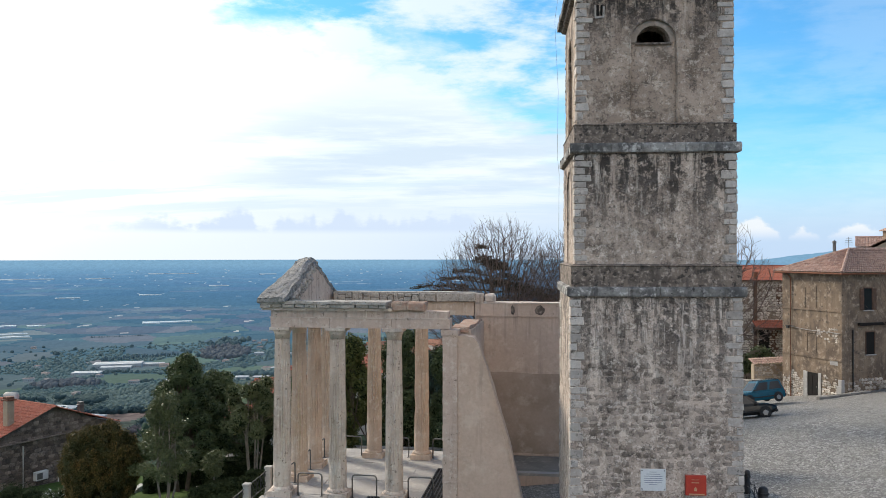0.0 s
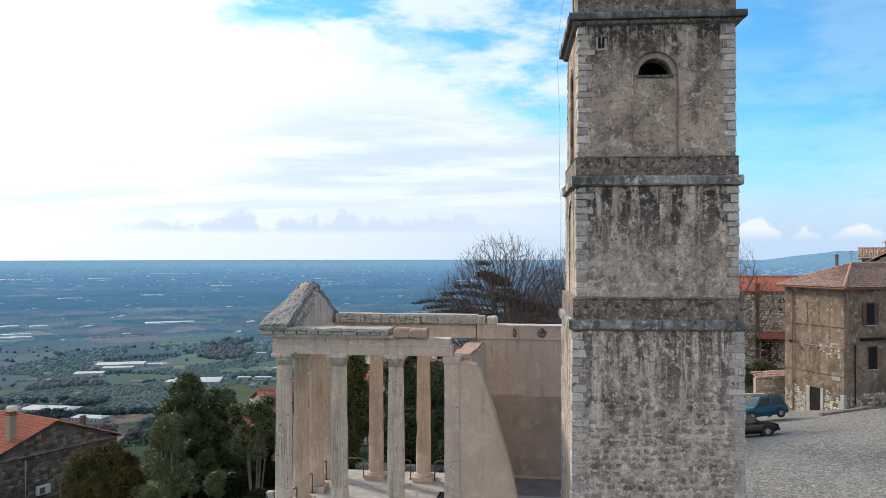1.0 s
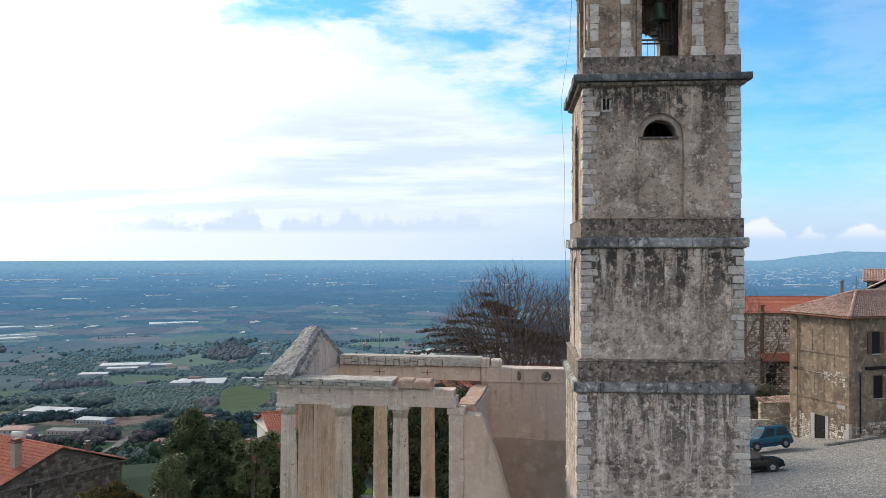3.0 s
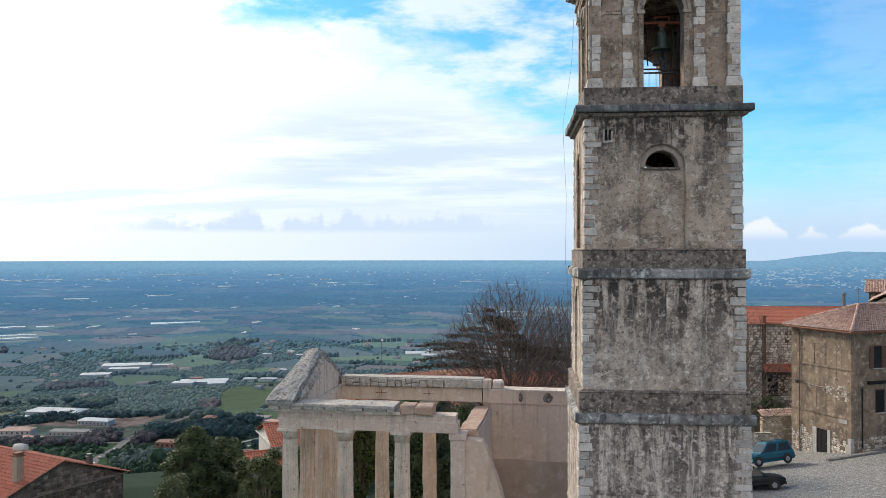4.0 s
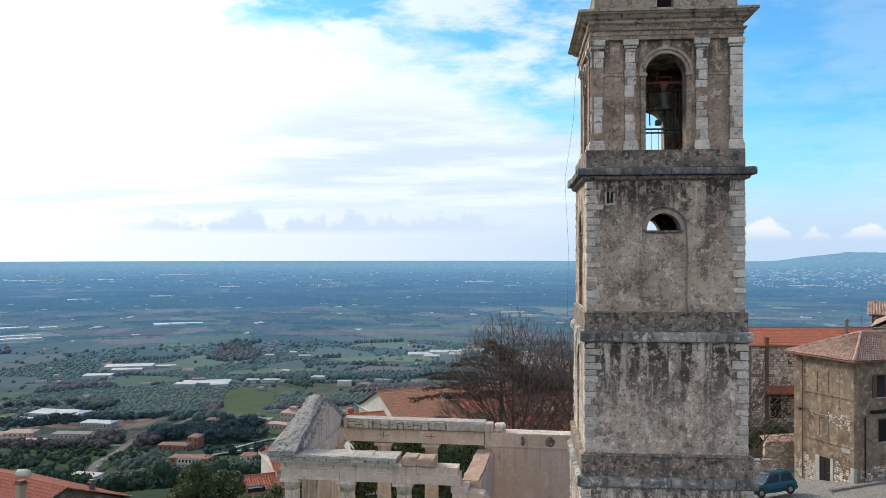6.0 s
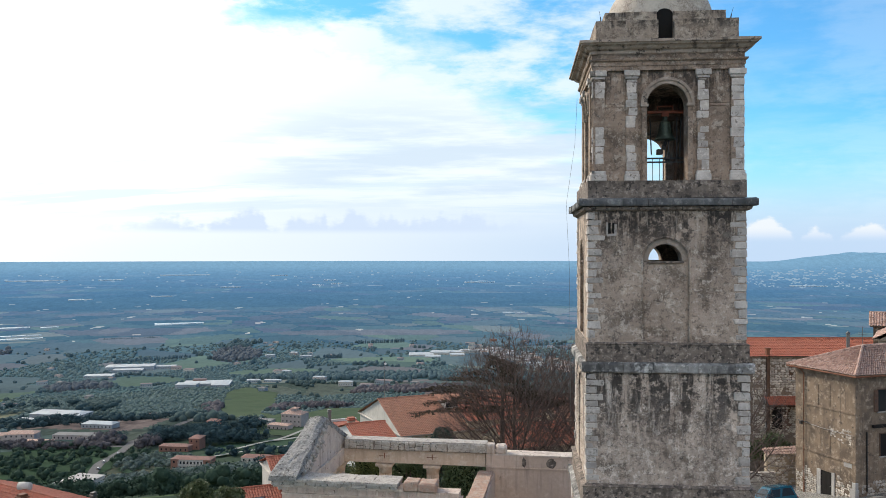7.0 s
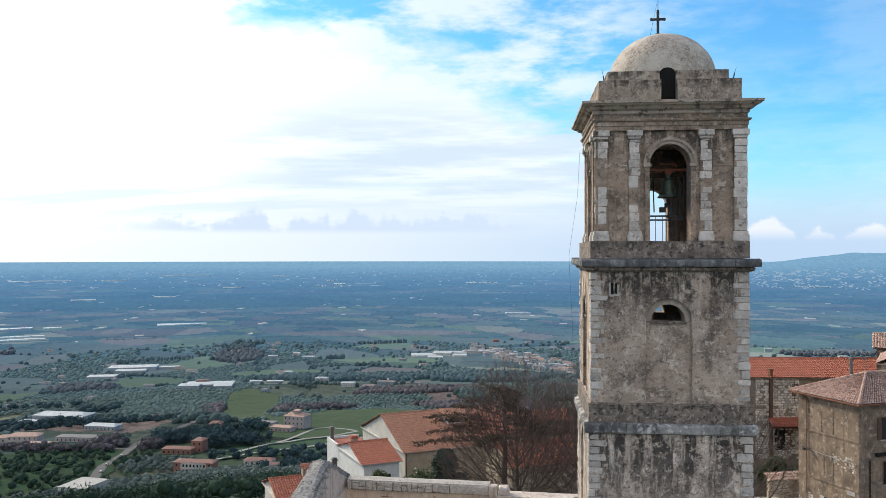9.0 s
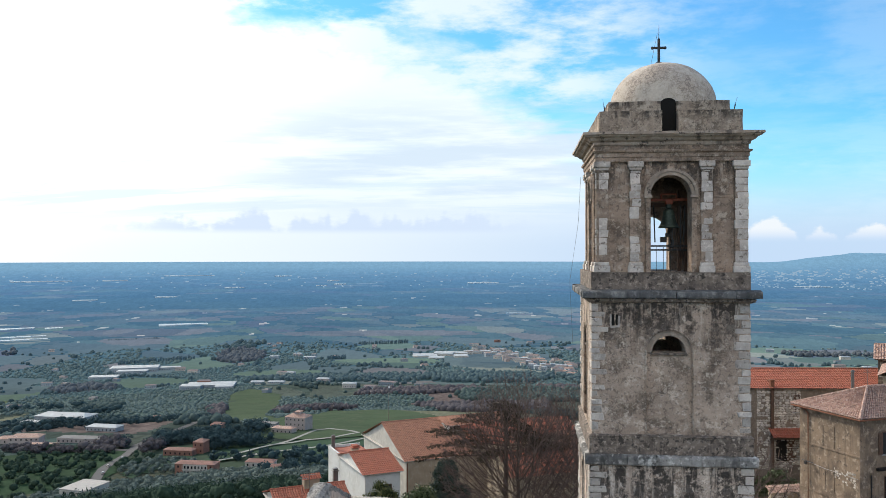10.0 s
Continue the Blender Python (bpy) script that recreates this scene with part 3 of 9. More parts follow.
def prism(bm, outline, y0, y1, turn=None):
    """Extrudes an outline of (x, z) from y0 to y1."""
    a = [bm.verts.new((x, y0, z)) for x, z in outline]
    b = [bm.verts.new((x, y1, z)) for x, z in outline]
    bm.faces.new(a)
    bm.faces.new(b[::-1])
    for i in range(len(a)):
        j = (i + 1) % len(a)
        bm.faces.new((a[j], a[i], b[i], b[j]))
    if turn:
        bmesh.ops.transform(bm, matrix=turn, verts=a + b)
    return bm

def lathe(bm, profile, segs=24, flute=0.0, flutes=0):
    """Turns (radius, z) about the z axis."""
    rings = []
    for r, z in profile:
        rings.append([bm.verts.new((r * math.cos(2 * math.pi * i / segs), r * math.sin(2 * math.pi * i / segs), z)) for i in range(segs)])
    for p, q in zip(rings, rings[1:]):
        for i in range(segs):
            j = (i + 1) % segs
            bm.faces.new((p[i], p[j], q[j], q[i]))
    bm.faces.new(rings[0][::-1])
    bm.faces.new(rings[-1])
    return bm

def tube(bm, pts, r, segs=6, r1=None):
    """A tube along points, tapering from r to r1."""
    pts = [Vector(p) for p in pts]
    r1 = r if r1 is None else r1
    rings = []
    for i, p in enumerate(pts):
        d = (pts[min(i + 1, len(pts) - 1)] - pts[max(i - 1, 0)]).normalized()
        q = d.to_track_quat("Z", "Y")
        rad = r + (r1 - r) * i / max(1, len(pts) - 1)
        rings.append([bm.verts.new(p + q @ Vector((rad * math.cos(2 * math.pi * k / segs), rad * math.sin(2 * math.pi * k / segs), 0))) for k in range(segs)])
    for a, b in zip(rings, rings[1:]):
        for k in range(segs):
            j = (k + 1) % segs
            bm.faces.new((a[k], a[j], b[j], b[k]))
    bm.faces.new(rings[0][::-1])
    bm.faces.new(rings[-1])
    return bm

def arch_wall(bm, x0, x1, z0, z1, xc, w, sill, spring, y0, y1, n=14):
    """A wall from x0 to x1 with one round-arched opening of width w."""
    a, b, r = xc - w / 2, xc + w / 2, w / 2
    box(bm, x0, a, y0, y1, z0, z1)
    box(bm, b, x1, y0, y1, z0, z1)
    if sill > z0:
        box(bm, a, b, y0, y1, z0, sill)
    pts = [(xc - r * math.cos(math.pi * i / n), spring + r * math.sin(math.pi * i / n)) for i in range(n + 1)]
    for p, q in zip(pts, pts[1:]):
        prism(bm, [p, q, (q[0], z1), (p[0], z1)], y0, y1)
    return bm

def stepped(profile):
    """Square moulding: (half width, z) rising."""
    bm = bmesh.new()
    loops = [[bm.verts.new((sx * h, sy * h, z)) for sx, sy in ((-1, -1), (1, -1), (1, 1), (-1, 1))] for h, z in profile]
    for p, q in zip(loops, loops[1:]):
        for i in range(4):
            j = (i + 1) % 4
            bm.faces.new((p[i], p[j], q[j], q[i]))
    bm.faces.new(loops[0][::-1])
    bm.faces.new(loops[-1])
    return bm

def smooth01(a, b, v):
    s = min(1.0, max(0.0, (v - a) / (b - a)))
    return s * s * (3 - 2 * s)

# ---- the lie of the land ----
FALL = [(0, -0.8), (30, -2.2), (45, -4.2), (60, -6.5), (80, -9.5), (110, -14), (200, -38), (350, -80), (560, -128), (900, -161), (1040, -182), (1300, -213), (1700, -250), (2100, -272), (2500, -286), (3000, -297), (40000, -300)]

def fall(r):
    for (r0, z0), (r1, z1) in zip(FALL, FALL[1:]):
        if r <= r1:
            return z0 + (z1 - z0) * (r - r0) / (r1 - r0)
    return FALL[-1][1]

def square_z(x, y):
    """Height of the sloping cobbled square."""
    far = 4.28 + 0.108 * x - 0.151 * max(y, 46.0)
    return far + 0.035 * max(0.0, 46.0 - y)

def land(x, y):
    r = math.hypot(x, y)
    z = fall(r)
    if r > 90:
        f = smooth01(90, 400, r) * (1 - smooth01(1300, 2200, r))
        z += f * (9 * noise.noise((x / 260, y / 260, 0)) + 3 * noise.noise((x / 90, y / 90, 3)))
    else:
        z -= 0.05 * max(0.0, -x - 8) * smooth01(25, 60, y)
    plateau = smooth01(3.0, 9.0, x) * (1 - smooth01(78, 100, y))
    return z * (1 - plateau) + (square_z(x, min(y, 80)) - 0.4) * plateau

def sheet(name, radii, angles, height, mat, uv=None):
    verts, faces, uvs = [], [], []
    n = len(angles)
    for r in radii:
        for a in angles:
            verts.append(height(r, a))
            if uv:
                uvs.append(uv(r, a))
    for i in range(len(radii) - 1):
        for k in range(n):
            j = (k + 1) % n
            faces.append((i * n + k, i * n + j, i * n + n + j, i * n + n + k))
    me = bpy.data.meshes.new(name)
    me.from_pydata(verts, [], faces)
    if uv:
        layer = me.uv_layers.new(name="plan")
        for loop in me.loops:
            layer.data[loop.index].uv = uvs[loop.vertex_index]
    me.materials.append(mat)
    me.shade_smooth()
    return new(name, me)

ANGLES = [radians(a) for a in [-42 + 0.5 * i for i in range(169)] + [46 + 6 * i for i in range(46)]]

def land_material():
    m = bpy.data.materials.new("farmland_and_groves")
    m.use_nodes = True
    t = m.node_tree
    b = t.nodes["Principled BSDF"]
    pos = t.nodes.new("ShaderNodeNewGeometry").outputs["Position"]
    v = t.nodes.new("ShaderNodeTexVoronoi")
    v.inputs["Scale"].default_value = 0.011
    t.links.new(pos, v.inputs[0])
    pick = nd(t, "ShaderNodeSeparateColor", Color=v.outputs["Color"])
    c = mix(t, ramp(t, pick.outputs[0], 0.3, 0.6), (0.028, 0.044, 0.03), (0.042, 0.062, 0.042))
    c = mix(t, ramp(t, pick.outputs[1], 0.86, 0.9), c, (0.062, 0.092, 0.042))
    c = mix(t, ramp(t, pick.outputs[2], 0.86, 0.9), c, (0.072, 0.062, 0.052))
    # bluer with distance: haze put into the ground colour
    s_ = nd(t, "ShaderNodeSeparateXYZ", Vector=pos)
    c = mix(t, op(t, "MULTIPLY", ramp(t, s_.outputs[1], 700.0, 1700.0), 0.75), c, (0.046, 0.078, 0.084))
    crowns = t.nodes.new("ShaderNodeTexVoronoi")
    crowns.inputs["Scale"].default_value = 0.13
    t.links.new(pos, crowns.inputs[0])
    grove = op(t, "MULTIPLY", ramp(t, noise_of(t, pos, 0.008, 4.0, 0.55), 0.4, 0.5), ramp(t, s_.outputs[1], 800.0, 1000.0))
    dots = op(t, "SUBTRACT", 1.0, ramp(t, crowns.outputs["Distance"], 0.25, 0.5))
    c = mix(t, op(t, "MULTIPLY", op(t, "MULTIPLY", dots, grove), 0.8), c, (0.04, 0.06, 0.062))
    c = mix(t, op(t, "MULTIPLY", ramp(t, noise_of(t, pos, 0.03, 6.0, 0.65), 0.45, 0.6), 0.8), c, (0.036, 0.054, 0.044))
    c = mix(t, op(t, "MULTIPLY", ramp(t, noise_of(t, pos, 0.25, 4.0, 0.6), 0.45, 0.65), 0.6), c, (0.036, 0.052, 0.034))
    t.links.new(c, b.inputs["Base Color"])
    b.inputs["Roughness"].default_value = 1.0
    b.inputs["Specular IOR Level"].default_value = 0.02
    return m

RADII = [0.02, 1.0] + [3.0 * i for i in range(1, 40)] + [120 * 1.06 ** i for i in range(50) if 120 * 1.06 ** i < 1690] + [1710]
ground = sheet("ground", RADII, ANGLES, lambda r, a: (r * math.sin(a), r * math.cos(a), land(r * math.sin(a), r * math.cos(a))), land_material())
tagged(ground, "green and brown hillside falling to farmland and olive groves", "ground", kind="structure")

# ---- crops on the plain: a patchwork of groves, fields and woods ----
SPECIAL = [  # x, y, half width, half depth, turn, kind
    (-655, 1775, 52, 105, 20, "green"), (-192, 1125, 56, 42, 0, "bare"), (-235, 1800, 200, 75, 4, "wood"), (60, 1820, 170, 90, 0, "wood"), (-190, 2260, 150, 100, 6, "green"),
    (-640, 2420, 70, 200, 10, "bare"), (-720, 2760, 60, 160, 0, "wood"), (-1265, 3250, 280, 170, 5, "brown"), (-920, 2900, 95, 180, 0, "green"), (-900, 1640, 80, 90, 0, "vine"), (-480, 1480, 130, 260, 10, "olive"),
    (-660, 1480, 140, 160, 0, "olive"), (-60, 1440, 120, 50, 6, "bare"), (-40, 1560, 140, 60, 0, "olive"), (-130, 1330, 90, 80, 0, "olive"), (150, 1350, 150, 130, 0, "wood"), (120, 2330, 170, 240, -10, "vine"),
    (60, 2560, 160, 200, 0, "olive"), (1080, 2360, 130, 110, 0, "green"), (1180, 3000, 240, 300, 0, "olive"), (-300, 3250, 420, 120, 4, "brown"), (-420, 1960, 110, 90, 0, "green"),
]
KINDS = ("olive", "olive", "olive", "vine", "vine", "green", "brown", "pale", "wood", "green", "olive", "vine", "olive", "brown", "vine", "bare")

def pick_of(p, k):
    return math.modf(abs(math.sin(p[0] * 127.1 + p[1] * 311.7 + k * 74.7)) * 43758.5)[0]

def crop(x, y):
    """What grows at a place on the plain, a random number for its field, and the distance to the field's edge."""
    r = math.hypot(x, y)
    big = 1.0 if r < 5000 else 1.9
    wx, wy = x + 60 * noise.noise((x / 340, y / 340, 1)), y + 60 * noise.noise((x / 340, y / 340, 7))
    u, v = (0.92 * wx + 0.39 * wy) / (150 * big), (-0.39 * wx + 0.92 * wy) / (230 * big)
    d, p = noise.voronoi((u, v, 0.0))
    one = pick_of(p[0], 1)
    edge = (d[1] - d[0]) * 75 * big
    for cx, cy, rx, ry, turn, kind in SPECIAL:
        c_, s_ = math.cos(radians(turn)), math.sin(radians(turn))
        du, dv = ((x - cx) * c_ + (y - cy) * s_) / rx, (-(x - cx) * s_ + (y - cy) * c_) / ry
        if du * du + dv * dv < 1 + 0.4 * noise.noise((x / 60, y / 90, 3)):
            return kind, one, 99.0
    forest = noise.fractal((x / 1500, y / 800, 2.0), 1.0, 2.0, 5)
    if 4900 < r < 6700 and forest > -0.2 - 0.3 * smooth01(0, 600, min(r - 4900, 6700 - r)):
        return "wood", one, 99.0
    if r > 3300 and forest > 0.32:
        return "wood", one, 99.0
    if 3900 < r < 4800 and pick_of(p[0], 2) < 0.6:
        return ("brown", "vine", "pale")[int(pick_of(p[0], 3) * 3)], one, edge
    return KINDS[int(pick_of(p[0], 4) * len(KINDS))], one, edge

def crop_sheet(name, radii, angles, place, shade, mat):
    """A fan of small faces coloured by crop; far_tone puts haze into it too."""
    n = len(angles)
    verts = [place(r, a) for r in radii for a in angles]
    faces, tint = [], []
    for i in range(len(radii) - 1):
        r = 0.5 * (radii[i] + radii[i + 1])
        for k in range(n - 1):
            a = 0.5 * (angles[k] + angles[k + 1])
            faces.append((i * n + k, i * n + k + 1, i * n + n + k + 1, i * n + n + k))
            tint.append(shade(r, r * math.sin(a), r * math.cos(a)))
    me = bpy.data.meshes.new(name)
    me.from_pydata(verts, [], faces)
    layer = me.color_attributes.new("crop", "FLOAT_COLOR", "CORNER")
    flat_ = np.ones((len(faces), 4, 4), np.float32)
    flat_[:, :, :3] = np.array(tint, np.float32)[:, None, :]
    layer.data.foreach_set("color", flat_.ravel())
    me.materials.append(mat)
    me.shade_smooth()
    return new(name, me)

def speckled(t, source, low, high):
    """The crop's colour with a fine mottle of tufts and tracks."""
    pos = t.nodes.new("ShaderNodeNewGeometry").outputs["Position"]
    n1, n2 = noise_of(t, pos, 0.05, 4.0, 0.7, (1.0, 0.45, 1.0)), noise_of(t, pos, 0.16, 3.0, 0.65, (1.0, 0.5, 1.0))
    f = op(t, "ADD", op(t, "MULTIPLY", ramp(t, n1, 0.35, 0.65), 0.5), op(t, "MULTIPLY", ramp(t, n2, 0.35, 0.65), 0.5))
    n = nd(t, "ShaderNodeMapRange", Value=f)
    n.inputs[3].default_value, n.inputs[4].default_value = low, high
    return mix(t, 1.0, source, nd(t, "ShaderNodeCombineColor", Red=n.outputs[0], Green=n.outputs[0], Blue=n.outputs[0]).outputs[0], "MULTIPLY")

def crop_material(name, glow):
    m = bpy.data.materials.new(name)
    m.use_nodes = True
    t = m.node_tree
    att = t.nodes.new("ShaderNodeAttribute")
    att.attribute_name = "crop"
    b = t.nodes["Principled BSDF"]
    # glow: daylight and haze are put into the emission colour
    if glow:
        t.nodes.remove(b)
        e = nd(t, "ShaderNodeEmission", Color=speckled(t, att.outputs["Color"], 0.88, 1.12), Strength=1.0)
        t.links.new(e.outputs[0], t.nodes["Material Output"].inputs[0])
    else:
        t.links.new(speckled(t, att.outputs["Color"], 0.65, 1.3), b.inputs["Base Color"])
        b.inputs["Roughness"].default_value, b.inputs["Specular IOR Level"].default_value = 1.0, 0.02
    return m

# SOIL has less red and more blue: some haze put into the colours
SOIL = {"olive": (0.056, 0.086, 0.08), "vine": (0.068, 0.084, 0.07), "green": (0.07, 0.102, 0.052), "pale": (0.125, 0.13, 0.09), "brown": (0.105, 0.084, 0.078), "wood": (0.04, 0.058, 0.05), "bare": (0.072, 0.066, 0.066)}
# GLOW holds crop colours as already sunlit, for the emitting plain
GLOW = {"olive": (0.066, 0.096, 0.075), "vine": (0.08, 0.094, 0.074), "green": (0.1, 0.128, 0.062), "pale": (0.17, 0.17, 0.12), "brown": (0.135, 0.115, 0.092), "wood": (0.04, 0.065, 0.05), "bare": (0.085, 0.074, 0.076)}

def soil(r, x, y):
    kind, one, edge = crop(x, y)
    c = SOIL["wood"] if edge < 5 else SOIL[kind]
    k = 0.85 + 0.3 * one
    return tuple(v * k for v in c)

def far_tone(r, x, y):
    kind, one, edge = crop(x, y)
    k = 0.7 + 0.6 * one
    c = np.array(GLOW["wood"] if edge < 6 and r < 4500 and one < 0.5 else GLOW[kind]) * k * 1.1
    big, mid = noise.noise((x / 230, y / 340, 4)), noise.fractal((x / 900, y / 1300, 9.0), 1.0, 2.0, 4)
    c = c * (1 + 0.3 * smooth01(-300, 900, x) * (1 - smooth01(4500, 6000, r)))  # nearer plain glows brighter towards the right
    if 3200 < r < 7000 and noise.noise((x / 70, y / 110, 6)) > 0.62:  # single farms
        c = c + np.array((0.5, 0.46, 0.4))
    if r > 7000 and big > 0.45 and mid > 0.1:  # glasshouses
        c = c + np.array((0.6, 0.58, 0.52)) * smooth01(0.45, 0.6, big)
    # blend to blue air with distance: haze put into the emission
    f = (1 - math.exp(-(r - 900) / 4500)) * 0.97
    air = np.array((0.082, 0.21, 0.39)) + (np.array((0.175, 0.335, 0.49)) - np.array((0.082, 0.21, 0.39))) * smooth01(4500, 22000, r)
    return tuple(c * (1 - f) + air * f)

def near_place(r, a):
    x, y = r * math.sin(a), r * math.cos(a)
    return x, y, land(x, y) + 0.6

def plain_at(true, a):
    d = true if true < 3000 else 3000 + 1900 * (1 - 3000 / true)
    deg = math.degrees(a)
    if true < 3000:
        return d * math.sin(a), d * math.cos(a), land(d * math.sin(a), d * math.cos(a)) + 0.6
    hill = 14 / 1456 * d * smooth01(20.4, 25.8, deg) * (1 - 0.8 * smooth01(26.3, 34, deg)) * smooth01(9000, 26000, true) if deg < 90 else 0
    hill *= 1 + 0.22 * noise.noise((deg * 0.5, 0.3, 0)) + 0.1 * noise.noise((deg * 2.1, 4.3, 0))
    return d * math.sin(a), d * math.cos(a), EYE + 5 - d * 311 / true + hill

FAN = [radians(-34 + 0.17 * i) for i in range(401)]
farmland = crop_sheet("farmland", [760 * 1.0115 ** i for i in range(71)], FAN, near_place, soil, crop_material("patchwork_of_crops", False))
tagged(farmland, "patchwork of groves, meadows and ploughed fields below the hill", "farmland", kind="structure")
backdrop = crop_sheet("backdrop", [1700 * 20 ** (i / 300) for i in range(301)], FAN, plain_at, far_tone, crop_material("glowing_hazy_plain", True))
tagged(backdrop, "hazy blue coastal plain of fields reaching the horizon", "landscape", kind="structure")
ring = crop_sheet("backdrop", [1690 * 20 ** (i / 20) for i in range(21)], [radians(33.8 + 4 * i) for i in range(73)] + [radians(326.2)], plain_at, lambda r, x, y: (0.1, 0.15, 0.18), crop_material("far_country", False))
tagged(ring, "hazy plain closing the view all round", "landscape", kind="structure")


# ---- bell tower ----
TC = Matrix.Translation((7.84, 32.41, 0)) @ pose(0, 0, 0, 0, 0, -4.5)
tower = thing("bell_tower", "tall square stone bell tower with grey limestone quoins and small dome", "tower", TC)
rng = random.Random(7)

def weld(bm):
    bmesh.ops.remove_doubles(bm, verts=bm.verts, dist=0.0005)
    return bm

def turned(bm, k):
    bmesh.ops.transform(bm, matrix=pose(0, 0, 0, 0, 0, 90 * k), verts=bm.verts)
    return bm

def roughened(bm, amount, cuts=0, size=2.0, seed=0.0):
    """Worn edges: the corners of a cut-up block pushed about by noise."""
    if cuts:
        bmesh.ops.subdivide_edges(bm, edges=bm.edges[:], cuts=cuts, use_grid_fill=True)
    for v in bm.verts:
        v.co += amount * noise.noise_vector(v.co * size + Vector((seed, 2 * seed, 0)))
    return bm

def block_mesh(name, mat, seed, bev=0.09, jit=0.035):
    r = random.Random(seed)
    bm = bmesh.new()
    bmesh.ops.create_cube(bm, size=1.0)
    bmesh.ops.bevel(bm, geom=bm.edges[:], offset=bev, segments=1, affect="EDGES")
    for v in bm.verts:
        v.co += Vector([r.uniform(-jit, jit) for _ in range(3)])
    me = bpy.data.meshes.new(name)
    bm.to_mesh(me)
    bm.free()
    me.materials.append(mat)
    return me

QUOINS = [block_mesh("quoin", QUOIN, s, 0.1, 0.05) for s in range(16)]
PILSTONES = [block_mesh("pilaster_stone", PILSTONE, 40 + s, 0.07, 0.045) for s in range(14)]
WALLSTONES = [block_mesh("stone", TOWERSTONE, 500 + s, 0.24, 0.14) for s in range(16)]

def block(name, mesh, parent, x0, x1, y0, y1, z0, z1):
    ob = new(name, mesh)
    ob.parent = parent
    ob.location, ob.scale = ((x0 + x1) / 2, (y0 + y1) / 2, (z0 + z1) / 2), (x1 - x0, y1 - y0, z1 - z0)
    return ob

def cornice(profile, mat):
    return part("cornice", roughened(stepped(profile), 0.012, 7, 1.7, profile[0][1]), mat, tower)

def ledge(inner, outer, z0, z1, mat):
    """Projecting course of separate slabs on all four sides, with open joints and chipped noses."""
    part("ledge_bed", stepped([(inner - 0.05, z0 - 0.06), (inner + 0.05, z0 - 0.04), (inner + 0.09, z0 + 0.01), (inner - 0.05, z1 - 0.01)]), BAND, tower)
    for k in range(4):
        e = outer if k % 2 == 0 else inner - 0.12
        x = -e
        while x < e - 0.05:
            w = min(rng.uniform(0.7, 1.5), e - x)
            if e - x - w < 0.3:
                w = e - x
            bm = bmesh.new()
            o = outer + rng.uniform(-0.02, 0.015)
            prism(bm, [(-o + 0.02, z0), (-inner + 0.12, z0), (-inner + 0.12, z1 + 0.05), (-inner - 0.02, z1 + 0.05), (-o + 0.03, z1), (-o, z1 - 0.04), (-o, z0 + 0.05)], x + 0.006, x + w - 0.006, Matrix(((0, 1, 0, 0), (1, 0, 0, 0), (0, 0, 1, 0), (0, 0, 0, 1))))
            part("ledge_slab", turned(roughened(bm, 0.018, 2, 3.0, x + z0), k), mat, tower)
            x += w

# lower stage
part("lower_wall", stepped([(3.05, -1.4), (3.01, 7.44)]), TOWER, tower, "rough rubble and stained plaster")
ledge(3.01, 3.16, 7.44, 7.74, CORNICE)
part("plinth_band", stepped([(3.0, 7.77), (3.0, 8.5), (3.04, 8.53), (2.88, 8.6)]), BAND, tower)
# middle stage, with a blind niche on the sunny face
part("middle_wall", stepped([(2.8, 8.58), (2.8, 12.6)]), MIDDLE, tower)
for k in range(4):
    bm = bmesh.new()
    e = 2.86 if k % 2 == 0 else 2.8
    if k == 3:
        arch_wall(bm, -e, e, 8.58, 12.6, 0.0, 1.9, 8.58, 11.3, -2.86, -2.8)
    else:
        box(bm, -e, e, -2.86, -2.8, 8.58, 12.6)
    part("wall_skin", turned(weld(bm), k), MIDDLE, tower)
ledge(2.87, 3.03, 12.62, 12.92, CORNICE)
part("plinth_band", stepped([(2.87, 12.98), (2.87, 13.6), (2.9, 13.62), (2.8, 13.68)]), BAND, tower)
# upper stage: blind arched niche with a half-round light in each face
for k in range(4):
    e = 2.66 if k % 2 == 0 else 1.92
    part("upper_wall", turned(weld(arch_wall(bmesh.new(), -e, e, 13.66, 18.44, -0.03, 1.2, 16.6, 16.62, -2.66, -1.92)), k), UPPER, tower)
    e = 2.78 if k % 2 == 0 else 2.66
    part("wall_skin", turned(weld(arch_wall(bmesh.new(), -e, e, 13.66, 18.44, -0.03, 1.76, 13.7, 16.62, -2.78, -2.66)), k), UPPER, tower)
    if k in (0, 3):
        # side legs added to the moulding to stand for the niche's shaded edges
        arc = [(-0.03 - 0.84 * math.cos(math.pi * i / 16), -2.775, 16.62 + 0.84 * math.sin(math.pi * i / 16)) for i in range(17)]
        part("arch_moulding", turned(tube(bmesh.new(), [(-0.87, -2.775, 13.75)] + arc + [(0.81, -2.775, 13.75)], 0.045, 6), k), UPPER, tower)
        bm = bmesh.new()
        for i in range(18):
            p, q = math.pi * i / 18, math.pi * (i + 1) / 18
            prism(bm, [(-0.03 - r * math.cos(a), 16.62 + r * math.sin(a)) for r, a in ((0.6, p), (0.6, q), (0.86, q), (0.86, p))], -2.7, -2.65)
        part("archivolt", turned(weld(bm), k), NICHE, tower, "smooth plaster ring round the half-round light")
        part("sill", turned(boxes((-0.68, 0.62, -2.77, -2.6, 16.52, 16.6), bev=0.02), k), BAND, tower)
